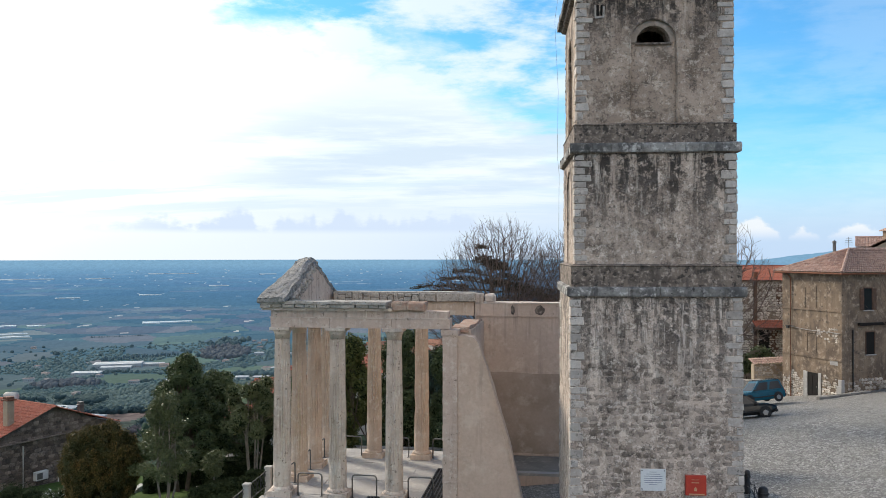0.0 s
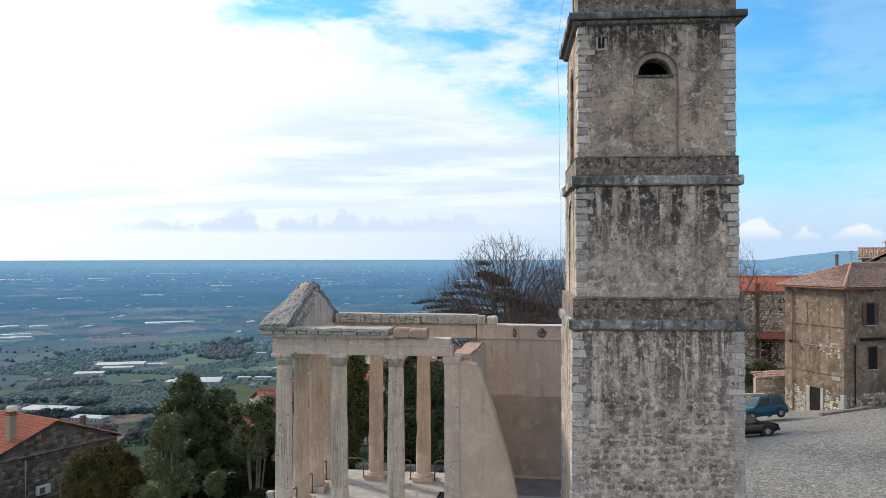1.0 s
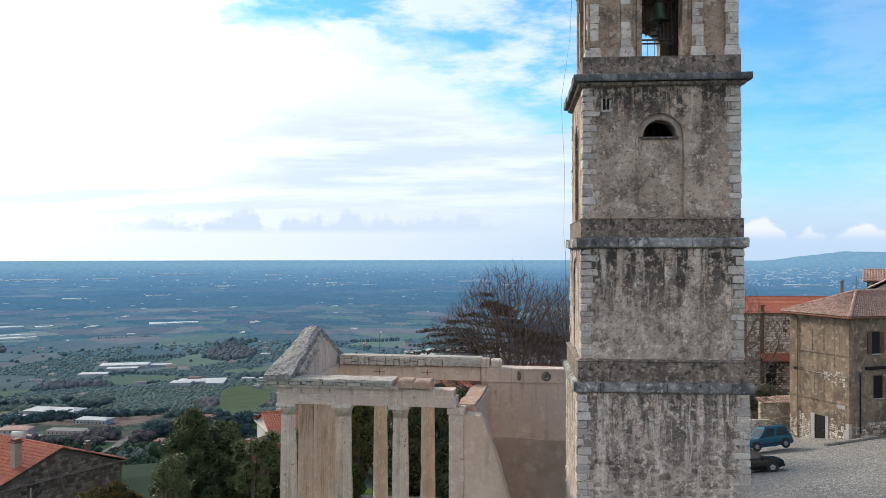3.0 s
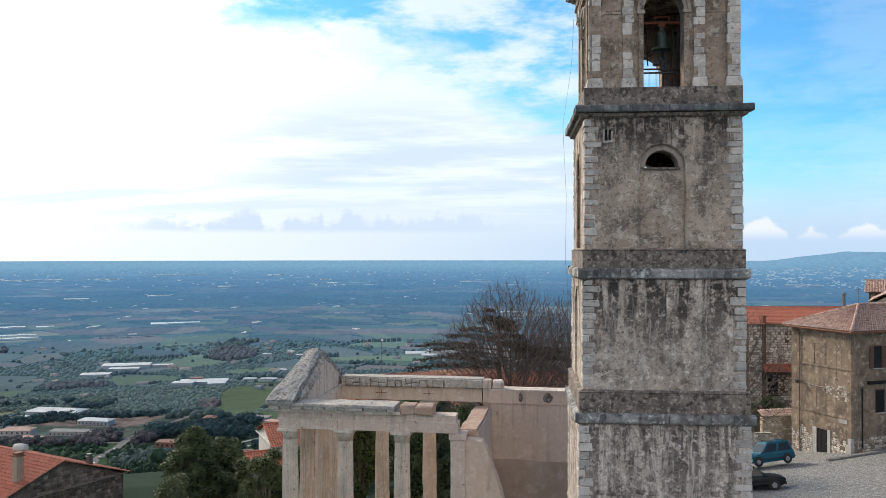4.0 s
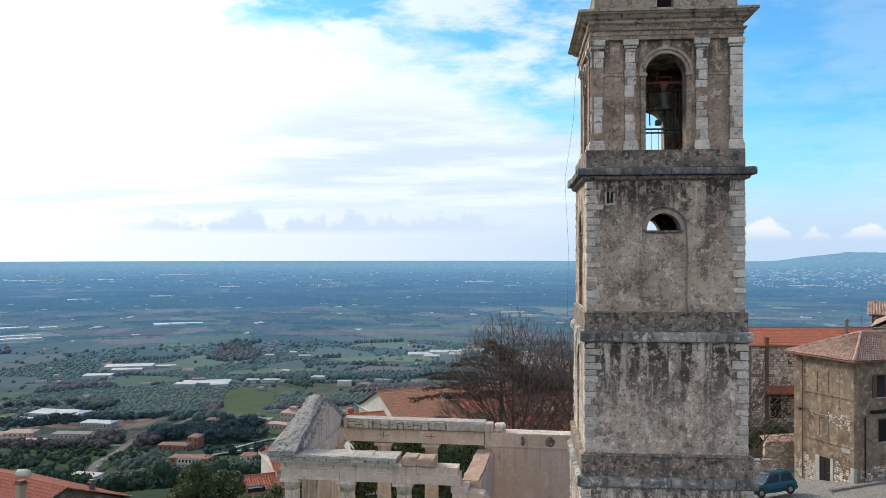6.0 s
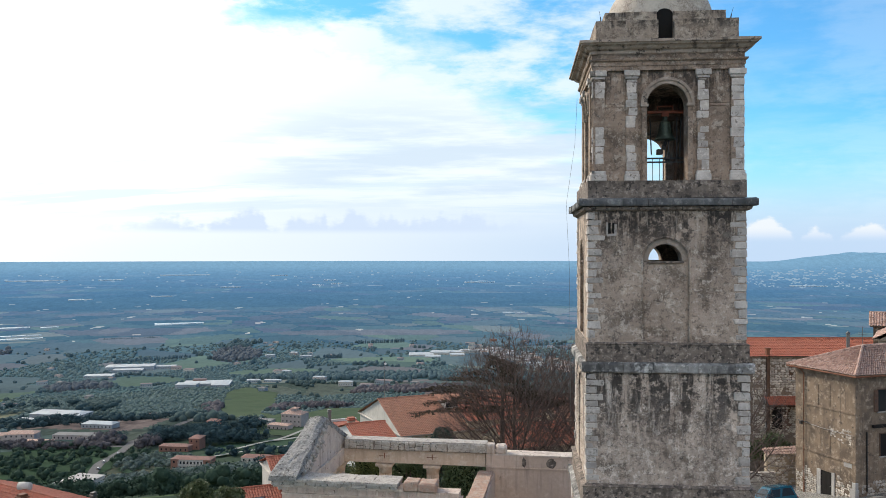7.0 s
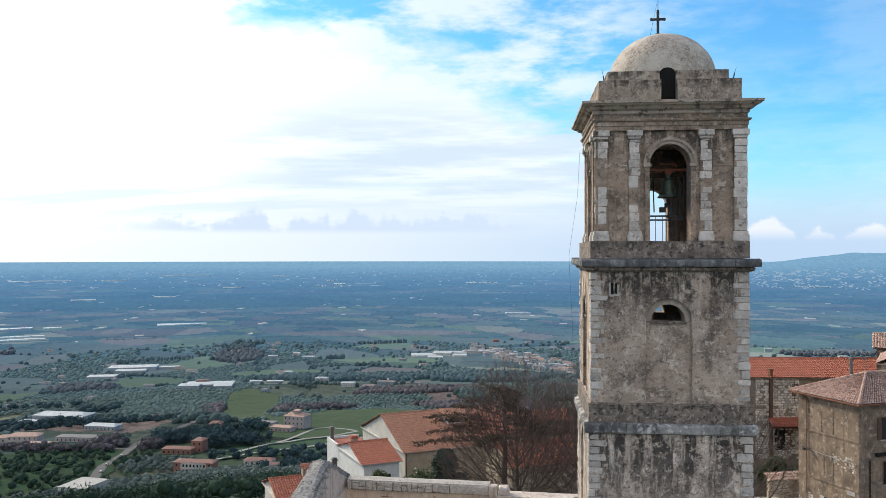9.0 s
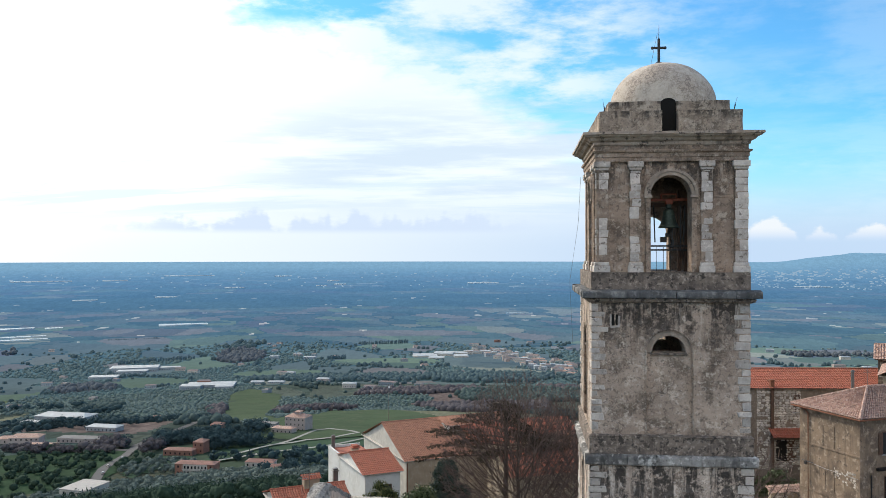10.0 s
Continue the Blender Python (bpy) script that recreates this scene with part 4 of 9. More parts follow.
# putlog holes as near-black plates, shade put into colour; a patch of lost plaster
for x, w in ((-2.02, 0.09), (-1.89, 0.07)):
    part("putlog_dark_plate", roughened(boxes((x - w / 2, x + w / 2, -2.79, -2.778, 17.6, 17.98), bev=0.003), 0.02, 2, 6.0, x), DARK, tower, "near-black plate standing for a narrow hole in the plaster")
part("hole_rim", roughened(boxes((-2.14, -2.07, -2.8, -2.77, 17.55, 18.0), (-1.84, -1.76, -2.8, -2.77, 17.55, 17.95), (-2.12, -1.78, -2.805, -2.77, 17.5, 17.58), bev=0.01), 0.03, 2, 5.0, 3), QUOIN, tower)
bm = bmesh.new()
prism(bm, [(1.93 + 0.15 * (1 + 0.3 * noise.noise((2 * math.cos(a), 2 * math.sin(a), 1))) * math.cos(a), 17.85 + 0.3 * math.sin(a)) for a in [i * math.pi / 10 for i in range(20)]], -2.786, -2.77)
part("lost_plaster_patch", bm, BAND, tower, "oval patch of dark bare masonry")
cornice([(2.8, 18.4), (2.93, 18.45), (2.97, 18.55), (2.8, 18.6)], BAND)
ledge(2.8, 3.13, 18.58, 18.82, LEDGEDARK)
part("plinth_band", stepped([(2.8, 18.88), (2.8, 19.5)]), BAND, tower)

# quoins: long and short stones up both front corners and the back of the sunny face
def quoins(half, z0, z1, batter=0.0):
    for sx, sy in ((-1, -1), (1, -1), (-1, 1)):
        z, i = z0 + rng.uniform(0, 0.1), rng.randrange(2)
        while z < z1 - 0.12:
            h = min(rng.uniform(0.2, 0.36), z1 - z)
            lx = (0.3 if i % 2 else 0.5) + rng.uniform(-0.12, 0.16)
            ly = (0.56 if i % 2 else 0.36) + rng.uniform(-0.1, 0.14)
            if rng.random() > 0.03:
                b = batter * (z1 - z) / (z1 - z0)
                hh = half + b + 0.026 + rng.uniform(-0.01, 0.008)
                xs = sorted((sx * hh, sx * (hh - lx)))
                ys = sorted((sy * hh, sy * (hh - ly)))
                q = block("quoin", rng.choice(QUOINS), tower, *xs, *ys, z + 0.008, z + h - 0.008)
            z += h
            i += 1
# rubble showing through the worn plaster low on the front
srng_ = random.Random(44)
z = -0.5
while z < 5.0:
    h = srng_.uniform(0.2, 0.34)
    x = -2.5 + srng_.uniform(-0.2, 0.1)
    while x < 2.35:
        w = srng_.uniform(0.26, 0.58)
        if srng_.random() < 0.9 - 0.1 * max(0.0, z - 1.0) and not (0.35 < z + h < 1.5 and x + w > -0.65 and x < 1.8):
            zz = z + srng_.uniform(-0.05, 0.05)
            f = 3.044 - 0.0045 * (zz + 1.4)
            block("stone", srng_.choice(WALLSTONES), tower, x + 0.02, x + w - 0.02, -f - srng_.uniform(0.012, 0.022), -f + 0.1, zz + 0.018, zz + h - 0.018)
        x += w
    z += h
quoins(3.01, -0.6, 7.42, 0.035)
quoins(2.86, 8.62, 12.56)
quoins(2.78, 13.72, 18.38)

# belfry, set a little to one side of the shaft
BX = 0.06
def shifted(bm):
    bmesh.ops.translate(bm, vec=(BX, 0, 0), verts=bm.verts)
    return bm
for k in range(4):
    e = 2.58 if k % 2 == 0 else 1.88
    spring = 21.0 if k == 2 else 22.27
    part("belfry_wall", shifted(turned(weld(arch_wall(bmesh.new(), -e, e, 19.49, 23.62, 0, 1.44, 19.5, spring, -2.58, -1.88)), k)), BELFRY, tower)
part("belfry_ceiling", shifted(boxes((-1.9, 1.9, -1.9, 1.9, 23.3, 23.5))), BELFRY, tower)
for k in (0, 3):
    for x, w in ((-2.46, 0.46), (-1.26, 0.42), (1.26, 0.42), (2.46, 0.46)):
        pil = part("pilaster", shifted(turned(boxes((x - w / 2, x + w / 2, -2.66 if k == 0 or abs(x) < 2 else -2.655, -2.57, 19.8, 23.25), bev=0.012), k)), BELFRY, tower)
        part("pilaster_base", shifted(turned(boxes((x - w / 2 - 0.06, x + w / 2 + 0.06, -2.76, -2.56, 19.5, 19.74), (x - w / 2 - 0.03, x + w / 2 + 0.03, -2.72, -2.56, 19.735, 19.86), bev=0.02), k)), PILSTONE, pil)
        part("capital", shifted(turned(boxes((x - w / 2 - 0.02, x + w / 2 + 0.02, -2.7, -2.56, 23.2, 23.3), (x - w / 2 - 0.07, x + w / 2 + 0.07, -2.76, -2.56, 23.296, 23.505), bev=0.02), k)), PILSTONE, pil)
        if k == 0:
            z = 19.87
            while z < 23.12:
                h = min(rng.uniform(0.22, 0.44), 23.18 - z)
                if rng.random() > (0.12 if x < 0 else 0.03):
                    a, b = rng.choice((0.0, 0.02, 0.05, 0.1)), rng.choice((0.0, 0.02, 0.05, 0.1))
                    if rng.random() < 0.3:  # broken stone, half under plaster
                        a, b = rng.choice(((0.16, 0.02), (0.02, 0.16), (0.1, 0.1)))
                    if x < -2:
                        a = 0
                    if x > 2:
                        b = 0
                    block("stone", rng.choice(PILSTONES), pil, x - w / 2 + a + BX - 0.005, x + w / 2 - b + BX + 0.005, -2.672, -2.6, z + 0.012, z + h - 0.012)
                z += h
    # surround of the opening
    for x in (-0.81, 0.81):
        part("jamb", shifted(turned(boxes((x - 0.09, x + 0.09, -2.665, -2.57, 19.5, 22.2), bev=0.01), k)), BELFRY, tower)
        part("impost", shifted(turned(boxes((x - 0.14, x + 0.14, -2.72, -2.57, 22.18, 22.29), bev=0.015), k)), MOULDING, tower)
    bm = bmesh.new()
    n = 18
    for i in range(n):
        p, q = math.pi * i / n, math.pi * (i + 1) / n
        prism(bm, [(-r * math.cos(a), 22.29 + r * math.sin(a)) for r, a in ((0.722, p), (0.722, q), (0.84, q), (0.84, p))], -2.66, -2.57)
        prism(bm, [(-r * math.cos(a), 22.29 + r * math.sin(a)) for r, a in ((0.845, p), (0.845, q), (0.95, q), (0.95, p))], -2.71, -2.57)
    part("archivolt", shifted(turned(weld(bm), k)), MOULDING, tower)
    for a, b in ((-2.2, -1.5), (1.5, 2.2)):
        part("string_course", shifted(turned(boxes((a, b, -2.615, -2.57, 22.2, 22.28), bev=0.01), k)), BELFRY, tower)
        part("panel_head", shifted(turned(boxes((a, b, -2.6, -2.57, 22.3, 23.4), bev=0.01), k)), BELFRY, tower)
part("entablature", shifted(roughened(stepped([(2.7, 23.5), (2.7, 23.64), (2.73, 23.66), (2.73, 23.8), (2.8, 23.83), (2.82, 23.89), (2.7, 23.92), (2.7, 24.1)]), 0.012, 7)), BELFRY, tower)
part("top_cornice", shifted(roughened(stepped([(2.72, 24.07), (2.76, 24.1), (2.77, 24.2), (2.88, 24.24), (2.96, 24.33), (3.08, 24.37), (3.1, 24.41), (3.16, 24.43), (3.16, 24.52), (2.6, 24.6)]), 0.018, 9, 1.5)), MOULDING, tower)
for a, b in ((-2.54, -0.29), (0.29, 2.54)):
    part("parapet", shifted(roughened(boxes((a, b, -2.54, 2.54, 24.54, 25.36)), 0.02, 6, 2.0)), PARAPET, tower)
for a, b in ((-2.17, -0.29), (0.29, 2.17)):
    part("upper_parapet", shifted(roughened(boxes((a, b, -2.17, 2.17, 25.33, 25.76)), 0.02, 6, 2.0, 3.0)), PARAPET, tower)
# hatch is filled solid: its inner shade is put into the colour
part("parapet_core", shifted(boxes((-0.29, 0.29, -1.7, 2.17, 24.56, 25.7))), DARK, tower)
bm = bmesh.new()
prism(bm, [(-0.28, 24.57), (0.28, 24.57), (0.28, 25.7)] + [(0.28 * math.cos(a), 25.7 + 0.19 * math.sin(a)) for a in [i * math.pi / 10 for i in range(1, 10)]] + [(-0.28, 25.7)], -2.1, -1.6)
part("hatch_dark_panel", shifted(bm), DARK, tower, "near-black panel standing for the arched hatch at the dome foot")
bm = bmesh.new()
lathe(bm, [(2.03, 25.6), (2.03, 25.86)] + [(2.03 * math.cos(a), 25.86 + 1.76 * math.sin(a)) for a in [i * math.pi / 2 / 16 for i in range(1, 16)]] + [(0.04, 27.63)], 48)
for v in bm.verts:
    v.co += 0.02 * noise.noise_vector(v.co * 1.3)
bmesh.ops.translate(bm, vec=(0.14, 0, 0), verts=bm.verts)
part("dome", shifted(bm), DOME, tower, "mottled lime-rendered hemispherical dome", smooth=True)

# iron cross on the dome
cross = thing("cross", "dark iron cross with a thin rod on top", "cross", TC @ Matrix.Translation((BX, 0, 27.6)))
part("ball_foot", lathe(bmesh.new(), [(0.16, 0.0), (0.14, 0.06), (0.05, 0.1)], 12), IRON, cross)
part("shaft", boxes((-0.05, 0.05, -0.035, 0.035, 0.05, 0.95), bev=0.01), IRON, cross)
part("arm", boxes((-0.22, 0.22, -0.034, 0.034, 0.6, 0.69), bev=0.01), IRON, cross)
for x, z in ((-0.25, 0.645), (0.25, 0.645), (0, 0.96)):
    part("finial", roughened(boxes((x - 0.05, x + 0.05, -0.03, 0.03, z - 0.06, z + 0.06), bev=0.025), 0.0), IRON, cross)
part("rod", tube(bmesh.new(), [(0, 0, 0.95), (0.01, 0, 1.6)], 0.016, 5, 0.006), IRON, cross)
part("stay_wire", tube(bmesh.new(), [(-0.3, 0.05, -0.02), (-0.05, 0, 1.25)], 0.006, 4), IRON, cross)
for x, lean in ((-2.28, -0.06), (2.36, 0.09)):
    rod = thing("lightning_rod", "thin dark lightning rod on the parapet corner", "lightning rod", TC @ Matrix.Translation((x + BX, -2.0, 25.34)), "rods on the parapet")
    part("post", tube(bmesh.new(), [(0, 0, 0), (lean * 0.6, 0, 0.3)], 0.022, 6), IRON, rod)
    part("spike", tube(bmesh.new(), [(lean * 0.6, 0, 0.29), (lean * 1.4, 0, 0.55)], 0.01, 5, 0.004), IRON, rod)
cable = thing("cable", "thin dark cable hanging down the tower's sunny corner", "cable", TC)
part("wire", tube(bmesh.new(), [(-2.82, 2.2, 23.4), (-2.9, 2.5, 21.5), (-3.25, 2.7, 19.0), (-3.22, 2.75, 18.3), (-3.1, 2.82, 16.0), (-3.14, 2.8, 13.2), (-3.06, 2.85, 12.4), (-3.08, 2.9, 9.5)], 0.007, 4), STEEL, cable)

# bell and its frame
BP = TC @ Matrix.Translation((BX + 0.14, -1.35, 0))
bell = thing("bell", "green bronze church bell hanging from a red iron yoke", "bell", BP @ Matrix.Translation((0, 0, 0.16)))
part("bell_body", lathe(bmesh.new(), [(0.37, 20.98), (0.39, 21.0), (0.33, 21.08), (0.27, 21.22), (0.225, 21.45), (0.2, 21.6), (0.13, 21.7), (0.02, 21.72)], 24), BRONZE, bell, smooth=True)
part("clapper", lathe(bmesh.new(), [(0.02, 20.75), (0.06, 20.8), (0.06, 20.9), (0.015, 20.95), (0.015, 21.2)], 10), IRON, bell)
part("crown", boxes((-0.09, 0.09, -0.07, 0.07, 21.7, 21.88), bev=0.03), BRONZE, bell)
part("yoke", boxes((-0.68, 0.68, -0.06, 0.06, 21.98, 22.08), bev=0.01), REDIRON, bell, "red-painted iron beam")
part("yoke_frame", boxes((-0.3, -0.26, -0.05, 0.05, 22.07, 22.24), (0.26, 0.3, -0.05, 0.05, 22.07, 22.24), (-0.3, 0.3, -0.05, 0.05, 22.22, 22.27), (-0.13, 0.13, -0.08, 0.08, 21.86, 21.99), bev=0.008), REDIRON, bell)
frame_ = thing("chime_machine", "dark iron cradle with striking gear inside the belfry", "machinery", BP)
for z, y in ((20.46, 0.05), (20.31, 0.0)):
    part("rail", boxes((-1.85, 1.85, y - 0.03, y + 0.03, z - 0.03, z + 0.03), bev=0.006), IRON, frame_)
for x in (0.02, 0.14, 0.44):
    part("upright", boxes((x - 0.022, x + 0.022, 0.02, 0.06, 20.3, 21.3 if x < 0.3 else 22.0), bev=0.005), IRON, frame_)
for x in (-0.46, -0.2, -0.06, 0.07):
    part("cable", tube(bmesh.new(), [(x, 0.0, 19.5), (x, 0.0, 20.45)], 0.011, 5), IRON, frame_)
part("motor", boxes((-0.3, -0.08, -0.05, 0.2, 20.6, 20.8), (-0.12, 0.0, -0.02, 0.1, 20.78, 20.95), bev=0.02), IRON, frame_)
part("hammer", boxes((-0.03, 0.2, 0.0, 0.12, 20.4, 20.52), (0.1, 0.2, 0.0, 0.12, 20.5, 20.7), bev=0.02), IRON, frame_)
for x in (-0.5, 0.55):
    part("brace", tube(bmesh.new(), [(x, 0.05, 20.6), (x * 1.1, 0.05, 22.0)], 0.025, 5), IRON, frame_)
for x in (0.48, 0.72):
    part("post", boxes((x - 0.06, x + 0.06, 0.5, 0.62, 19.5, 22.6), bev=0.01), WOODRED, frame_)
part("crossbeam", boxes((-1.85, 1.85, 0.45, 0.65, 21.95, 22.12), bev=0.01), WOODRED, frame_)

# plaque and red box on the front
plaque = thing("wall_plaque", "white stone plaque with dark writing on the tower wall", "plaque", TC @ Matrix.Translation((0, -3.045, 0)))
part("slab", boxes((-0.55, 0.33, -0.03, 0.0, 0.52, 1.3), bev=0.006), PLAQUE, plaque)
for i, w in enumerate((0.22, 0.5, 0.66, 0.64, 0.66, 0.62, 0.3)):
    part("text_line", boxes((-0.11 - w / 2, -0.11 + w / 2, -0.033, -0.029, 1.18 - 0.075 * i, 1.2 - 0.075 * i)), INK, plaque)
for x in (-0.5, 0.28):
    for z in (0.58, 1.24):
        part("bolt", lathe(bmesh.new(), [(0.025, 0), (0.02, 0.012)], 8), IRON, plaque, place=pose(x, -0.03, z, 90))
rbox = thing("red_wall_box", "red metal box with pale markings fixed to the tower", "wall box", TC @ Matrix.Translation((0, -3.045, 0)))
part("case", boxes((1.0, 1.72, -0.16, 0.0, 0.42, 1.12), bev=0.015), REDBOX, rbox)
part("marking", boxes((1.2, 1.46, -0.164, -0.159, 0.97, 0.985), (1.2, 1.46, -0.164, -0.159, 0.86, 0.89)), PALEINK, rbox)
part("symbol", boxes((1.29, 1.39, -0.164, -0.159, 0.58, 0.68), (1.32, 1.36, -0.1645, -0.159, 0.67, 0.73)), PALEINK, rbox)
part("label_strip", boxes((1.12, 1.66, -0.164, -0.159, 0.44, 0.49)), PALEINK, rbox)

# ---- temple porch ----
TP = Matrix.Translation((-7.26, 37.22, 0)) @ pose(0, 0, 0, 0, 0, -8)
SU, SV, FLOOR = 2.575, 2.467, -1.9
temple = thing("temple_ruin", "ruined doric temple porch of pale travertine on a stone platform", "temple", TP)
part("platform", boxes((-0.68, 8.4, -0.8, 9.0, -7.0, FLOOR - 0.06), bev=0.05), PAVE, temple)
# paving slabs
trng = random.Random(3)
v = -0.78
while v < 8.9:
    d = min(trng.uniform(0.8, 1.5), 8.95 - v)
    u = -0.66
    while u < 8.3:
        w = min(trng.uniform(1.0, 2.1), 8.35 - u)
        block("slab", block_mesh("slab", PAVE, trng.randrange(99), 0.02, 0.004), temple, u + 0.004, u + w - 0.004, v + 0.004, v + d - 0.004, FLOOR - 0.12, FLOOR + trng.uniform(-0.012, 0.012))
        u += w
    v += d

def shaft_mesh(seed):
    """Fluted shaft above a smooth lower third, with chipped arrises and drum joints."""
    r_ = random.Random(seed)
    bm = bmesh.new()
    n = 80
    rings = []
    joints = sorted(r_.uniform(1.0, 6.6) for _ in range(3))
    zs = sorted([0.34 + (7.08 - 0.34) * i / 26 for i in range(27)] + [j + d for j in joints for d in (-0.02, 0.0, 0.02)])
    for z in zs:
        f = (z - 0.34) / 6.74
        rad = 0.405 - 0.07 * f ** 1.6
        cut = 0.01 + 0.042 * smooth01(1.3, 2.2, z)
        if any(abs(z - j) < 0.004 for j in joints):
            rad -= 0.018
        ring = []
        for k in range(n):
            a = 2 * math.pi * k / n
            wear = max(0.0, noise.noise((math.cos(a) * 2 + seed, math.sin(a) * 2, z * 0.9)) - 0.12) * 0.13
            rr = rad - cut * (0.0, 0.72, 1.0, 0.72)[k % 4] - wear
            ring.append(bm.verts.new((rr * math.cos(a), rr * math.sin(a), z)))
        rings.append(ring)
    for p, q in zip(rings, rings[1:]):
        for k in range(n):
            j = (k + 1) % n
            bm.faces.new((p[k], p[j], q[j], q[k]))
    return bm

for c, (i, j) in enumerate([(0, 0), (1, 0), (2, 0), (0, 1), (0, 2), (0, 3), (1, 3), (2, 3)]):
    at = Matrix.Translation((i * SU, j * SV, FLOOR))
    mat = TRAV if j == 0 else TRAVWARM
    col_ = part("column", shaft_mesh(c), mat, temple, "pale fluted travertine shaft" if j == 0 else "fluted travertine shaft in a warm sunlit tone", place=at)
    part("plinth", roughened(boxes((-0.55, 0.55, -0.55, 0.55, -0.02, 0.27), bev=0.02), 0.035, 4, 3.0, c), mat, col_)
    part("base_moulding", lathe(bmesh.new(), [(0.44, 0.25), (0.485, 0.28), (0.485, 0.33), (0.43, 0.38), (0.405, 0.42)], 28), mat, col_, smooth=True)
    part("echinus", lathe(bmesh.new(), [(0.335, 7.06), (0.345, 7.25), (0.365, 7.26), (0.365, 7.29), (0.4, 7.37), (0.42, 7.44)], 28), mat, col_, smooth=True)
    part("abacus", roughened(boxes((-0.46, 0.46, -0.46, 0.46, 7.43, 7.575), bev=0.012), 0.012, 2, 2.5, c), mat, col_)

def entablature(name, spans, y0, y1, z0, z1, mat, rough=0.012, axis="u"):
    """A course of beam blocks end to end, with narrow joints."""
    for a, b in spans:
        bm = boxes((a + 0.006, b - 0.006, y0, y1, z0, z1)) if axis == "u" else boxes((y0, y1, a + 0.006, b - 0.006, z0, z1))
        part(name, roughened(bm, rough, 4, 1.6, a * 3 + z0), mat, temple)

entablature("architrave", [(-0.42, 2.3), (2.3, 5.1), (5.1, 7.7)], -0.4, 0.4, 5.675, 6.12, TRAVPINK)
entablature("frieze", [(-0.42, 1.5), (1.5, 3.9), (3.9, 6.2), (6.2, 7.6)], -0.37, 0.4, 6.12, 6.44, TRAVPINK)
part("taenia", roughened(boxes((-0.45, 7.5, -0.43, -0.36, 6.1, 6.15)), 0.006, 5), TRAV, temple)
for k in range(17):
    part("triglyph", boxes(*[(-0.3 + 0.46 * k + 0.06 * g, -0.265 + 0.46 * k + 0.06 * g, -0.39, -0.36, 6.16, 6.42) for g in range(3)]), TRAV, temple)
entablature("architrave", [(-0.42, 2.5), (2.5, 5.1), (5.1, 8.0)], 7.05, 7.75, 5.72, 6.44, TRAVWARM)
entablature("architrave", [(0.4, 3.6), (3.6, 7.05)], -0.42, 0.4, 5.675, 6.44, TRAV, 0.012, "v")
# cornice blocks, worn and partly lost
for a, b in ((-0.86, 0.5), (0.5, 1.7), (1.7, 2.9), (2.9, 3.8), (3.8, 4.95)):
    part("cornice_slab", roughened(boxes((a + 0.004, b - 0.004, -0.8, 0.45, 6.74, 6.86)), 0.04, 6, 2.6, a), TRAVTOP, temple, "worn lichened cornice slab")
u = -0.8
while u < 4.9:
    w = min(trng.uniform(0.42, 0.8), 4.93 - u)
    part("cornice_block", roughened(boxes((u + 0.018, u + w - 0.018, -0.72 - trng.uniform(-0.05, 0.04), 0.42, 6.57, 6.735), bev=0.02), 0.035, 3, 3.0, u), TRAVTOP, temple)
    u += w
part("bed_moulding", roughened(boxes((-0.78, 5.15, -0.56, 0.42, 6.44, 6.56)), 0.02, 12, 3.0, 9), TRAV, temple)
part("loose_cornice_block", roughened(boxes((5.15, 5.82, -0.5, 0.42, 6.44, 6.86), bev=0.05), 0.04, 4, 2.4, 4), BRICKTOP, temple, "pinkish broken cornice block")
part("loose_cornice_block", roughened(boxes((5.8, 6.62, -0.56, 0.42, 6.445, 6.84), bev=0.07), 0.05, 4, 2.4, 7), BRICKTOP, temple, "pinkish broken cornice block")
part("cornice_bed", roughened(boxes((0.42, 8.04, 6.93, 7.72, 6.43, 6.84)), 0.01, 4), BAND, temple, "dark joint bed behind the rear cornice stones")
wrng = random.Random(91)
u = 0.45
while u < 8.0:
    if u < 4.8:  # small rubble in two or three rows
        w = wrng.uniform(0.22, 0.5)
        cuts = sorted(wrng.uniform(0.1, 0.36) for _ in range(wrng.choice((0, 1, 1))))
    else:
        w, cuts = wrng.uniform(0.7, 1.2), []
    w = min(w, 8.05 - u)
    for z0, z1 in zip([0.0] + cuts, cuts + [0.44]):
        part("cornice_stone", roughened(boxes((u + 0.016, u + w - 0.016, 6.87 - wrng.uniform(-0.03, 0.05), 7.3, 6.45 + z0 + 0.012, 6.45 + z1 - 0.012), bev=0.03), 0.05, 2, 3.2, u + z0), TRAVTOP, temple)
    u += w
part("rear_coping", roughened(boxes((0.42, 8.05, 6.96, 7.78, 6.87, 6.94)), 0.03, 9, 2.2, 2), TRAVTOP, temple)
for x in (2.6, 5.18):
    part("iron_cramp", boxes((x - 0.3, x + 0.3, 7.035, 7.052, 6.07, 6.1), (x - 0.02, x + 0.02, 7.036, 7.051, 5.95, 6.25)), RUST, temple, "rusty cross-shaped iron cramp")
part("fallen_block", roughened(boxes((8.5, 9.1, 7.0, 7.6, 6.4, 6.85), bev=0.1), 0.07, 3, 2.0, 6), TRAV, temple)
part("fallen_block", roughened(boxes((8.02, 8.46, 6.95, 7.6, 6.4, 6.9), bev=0.05), 0.04, 3, 2.0, 3), TRAV, temple)
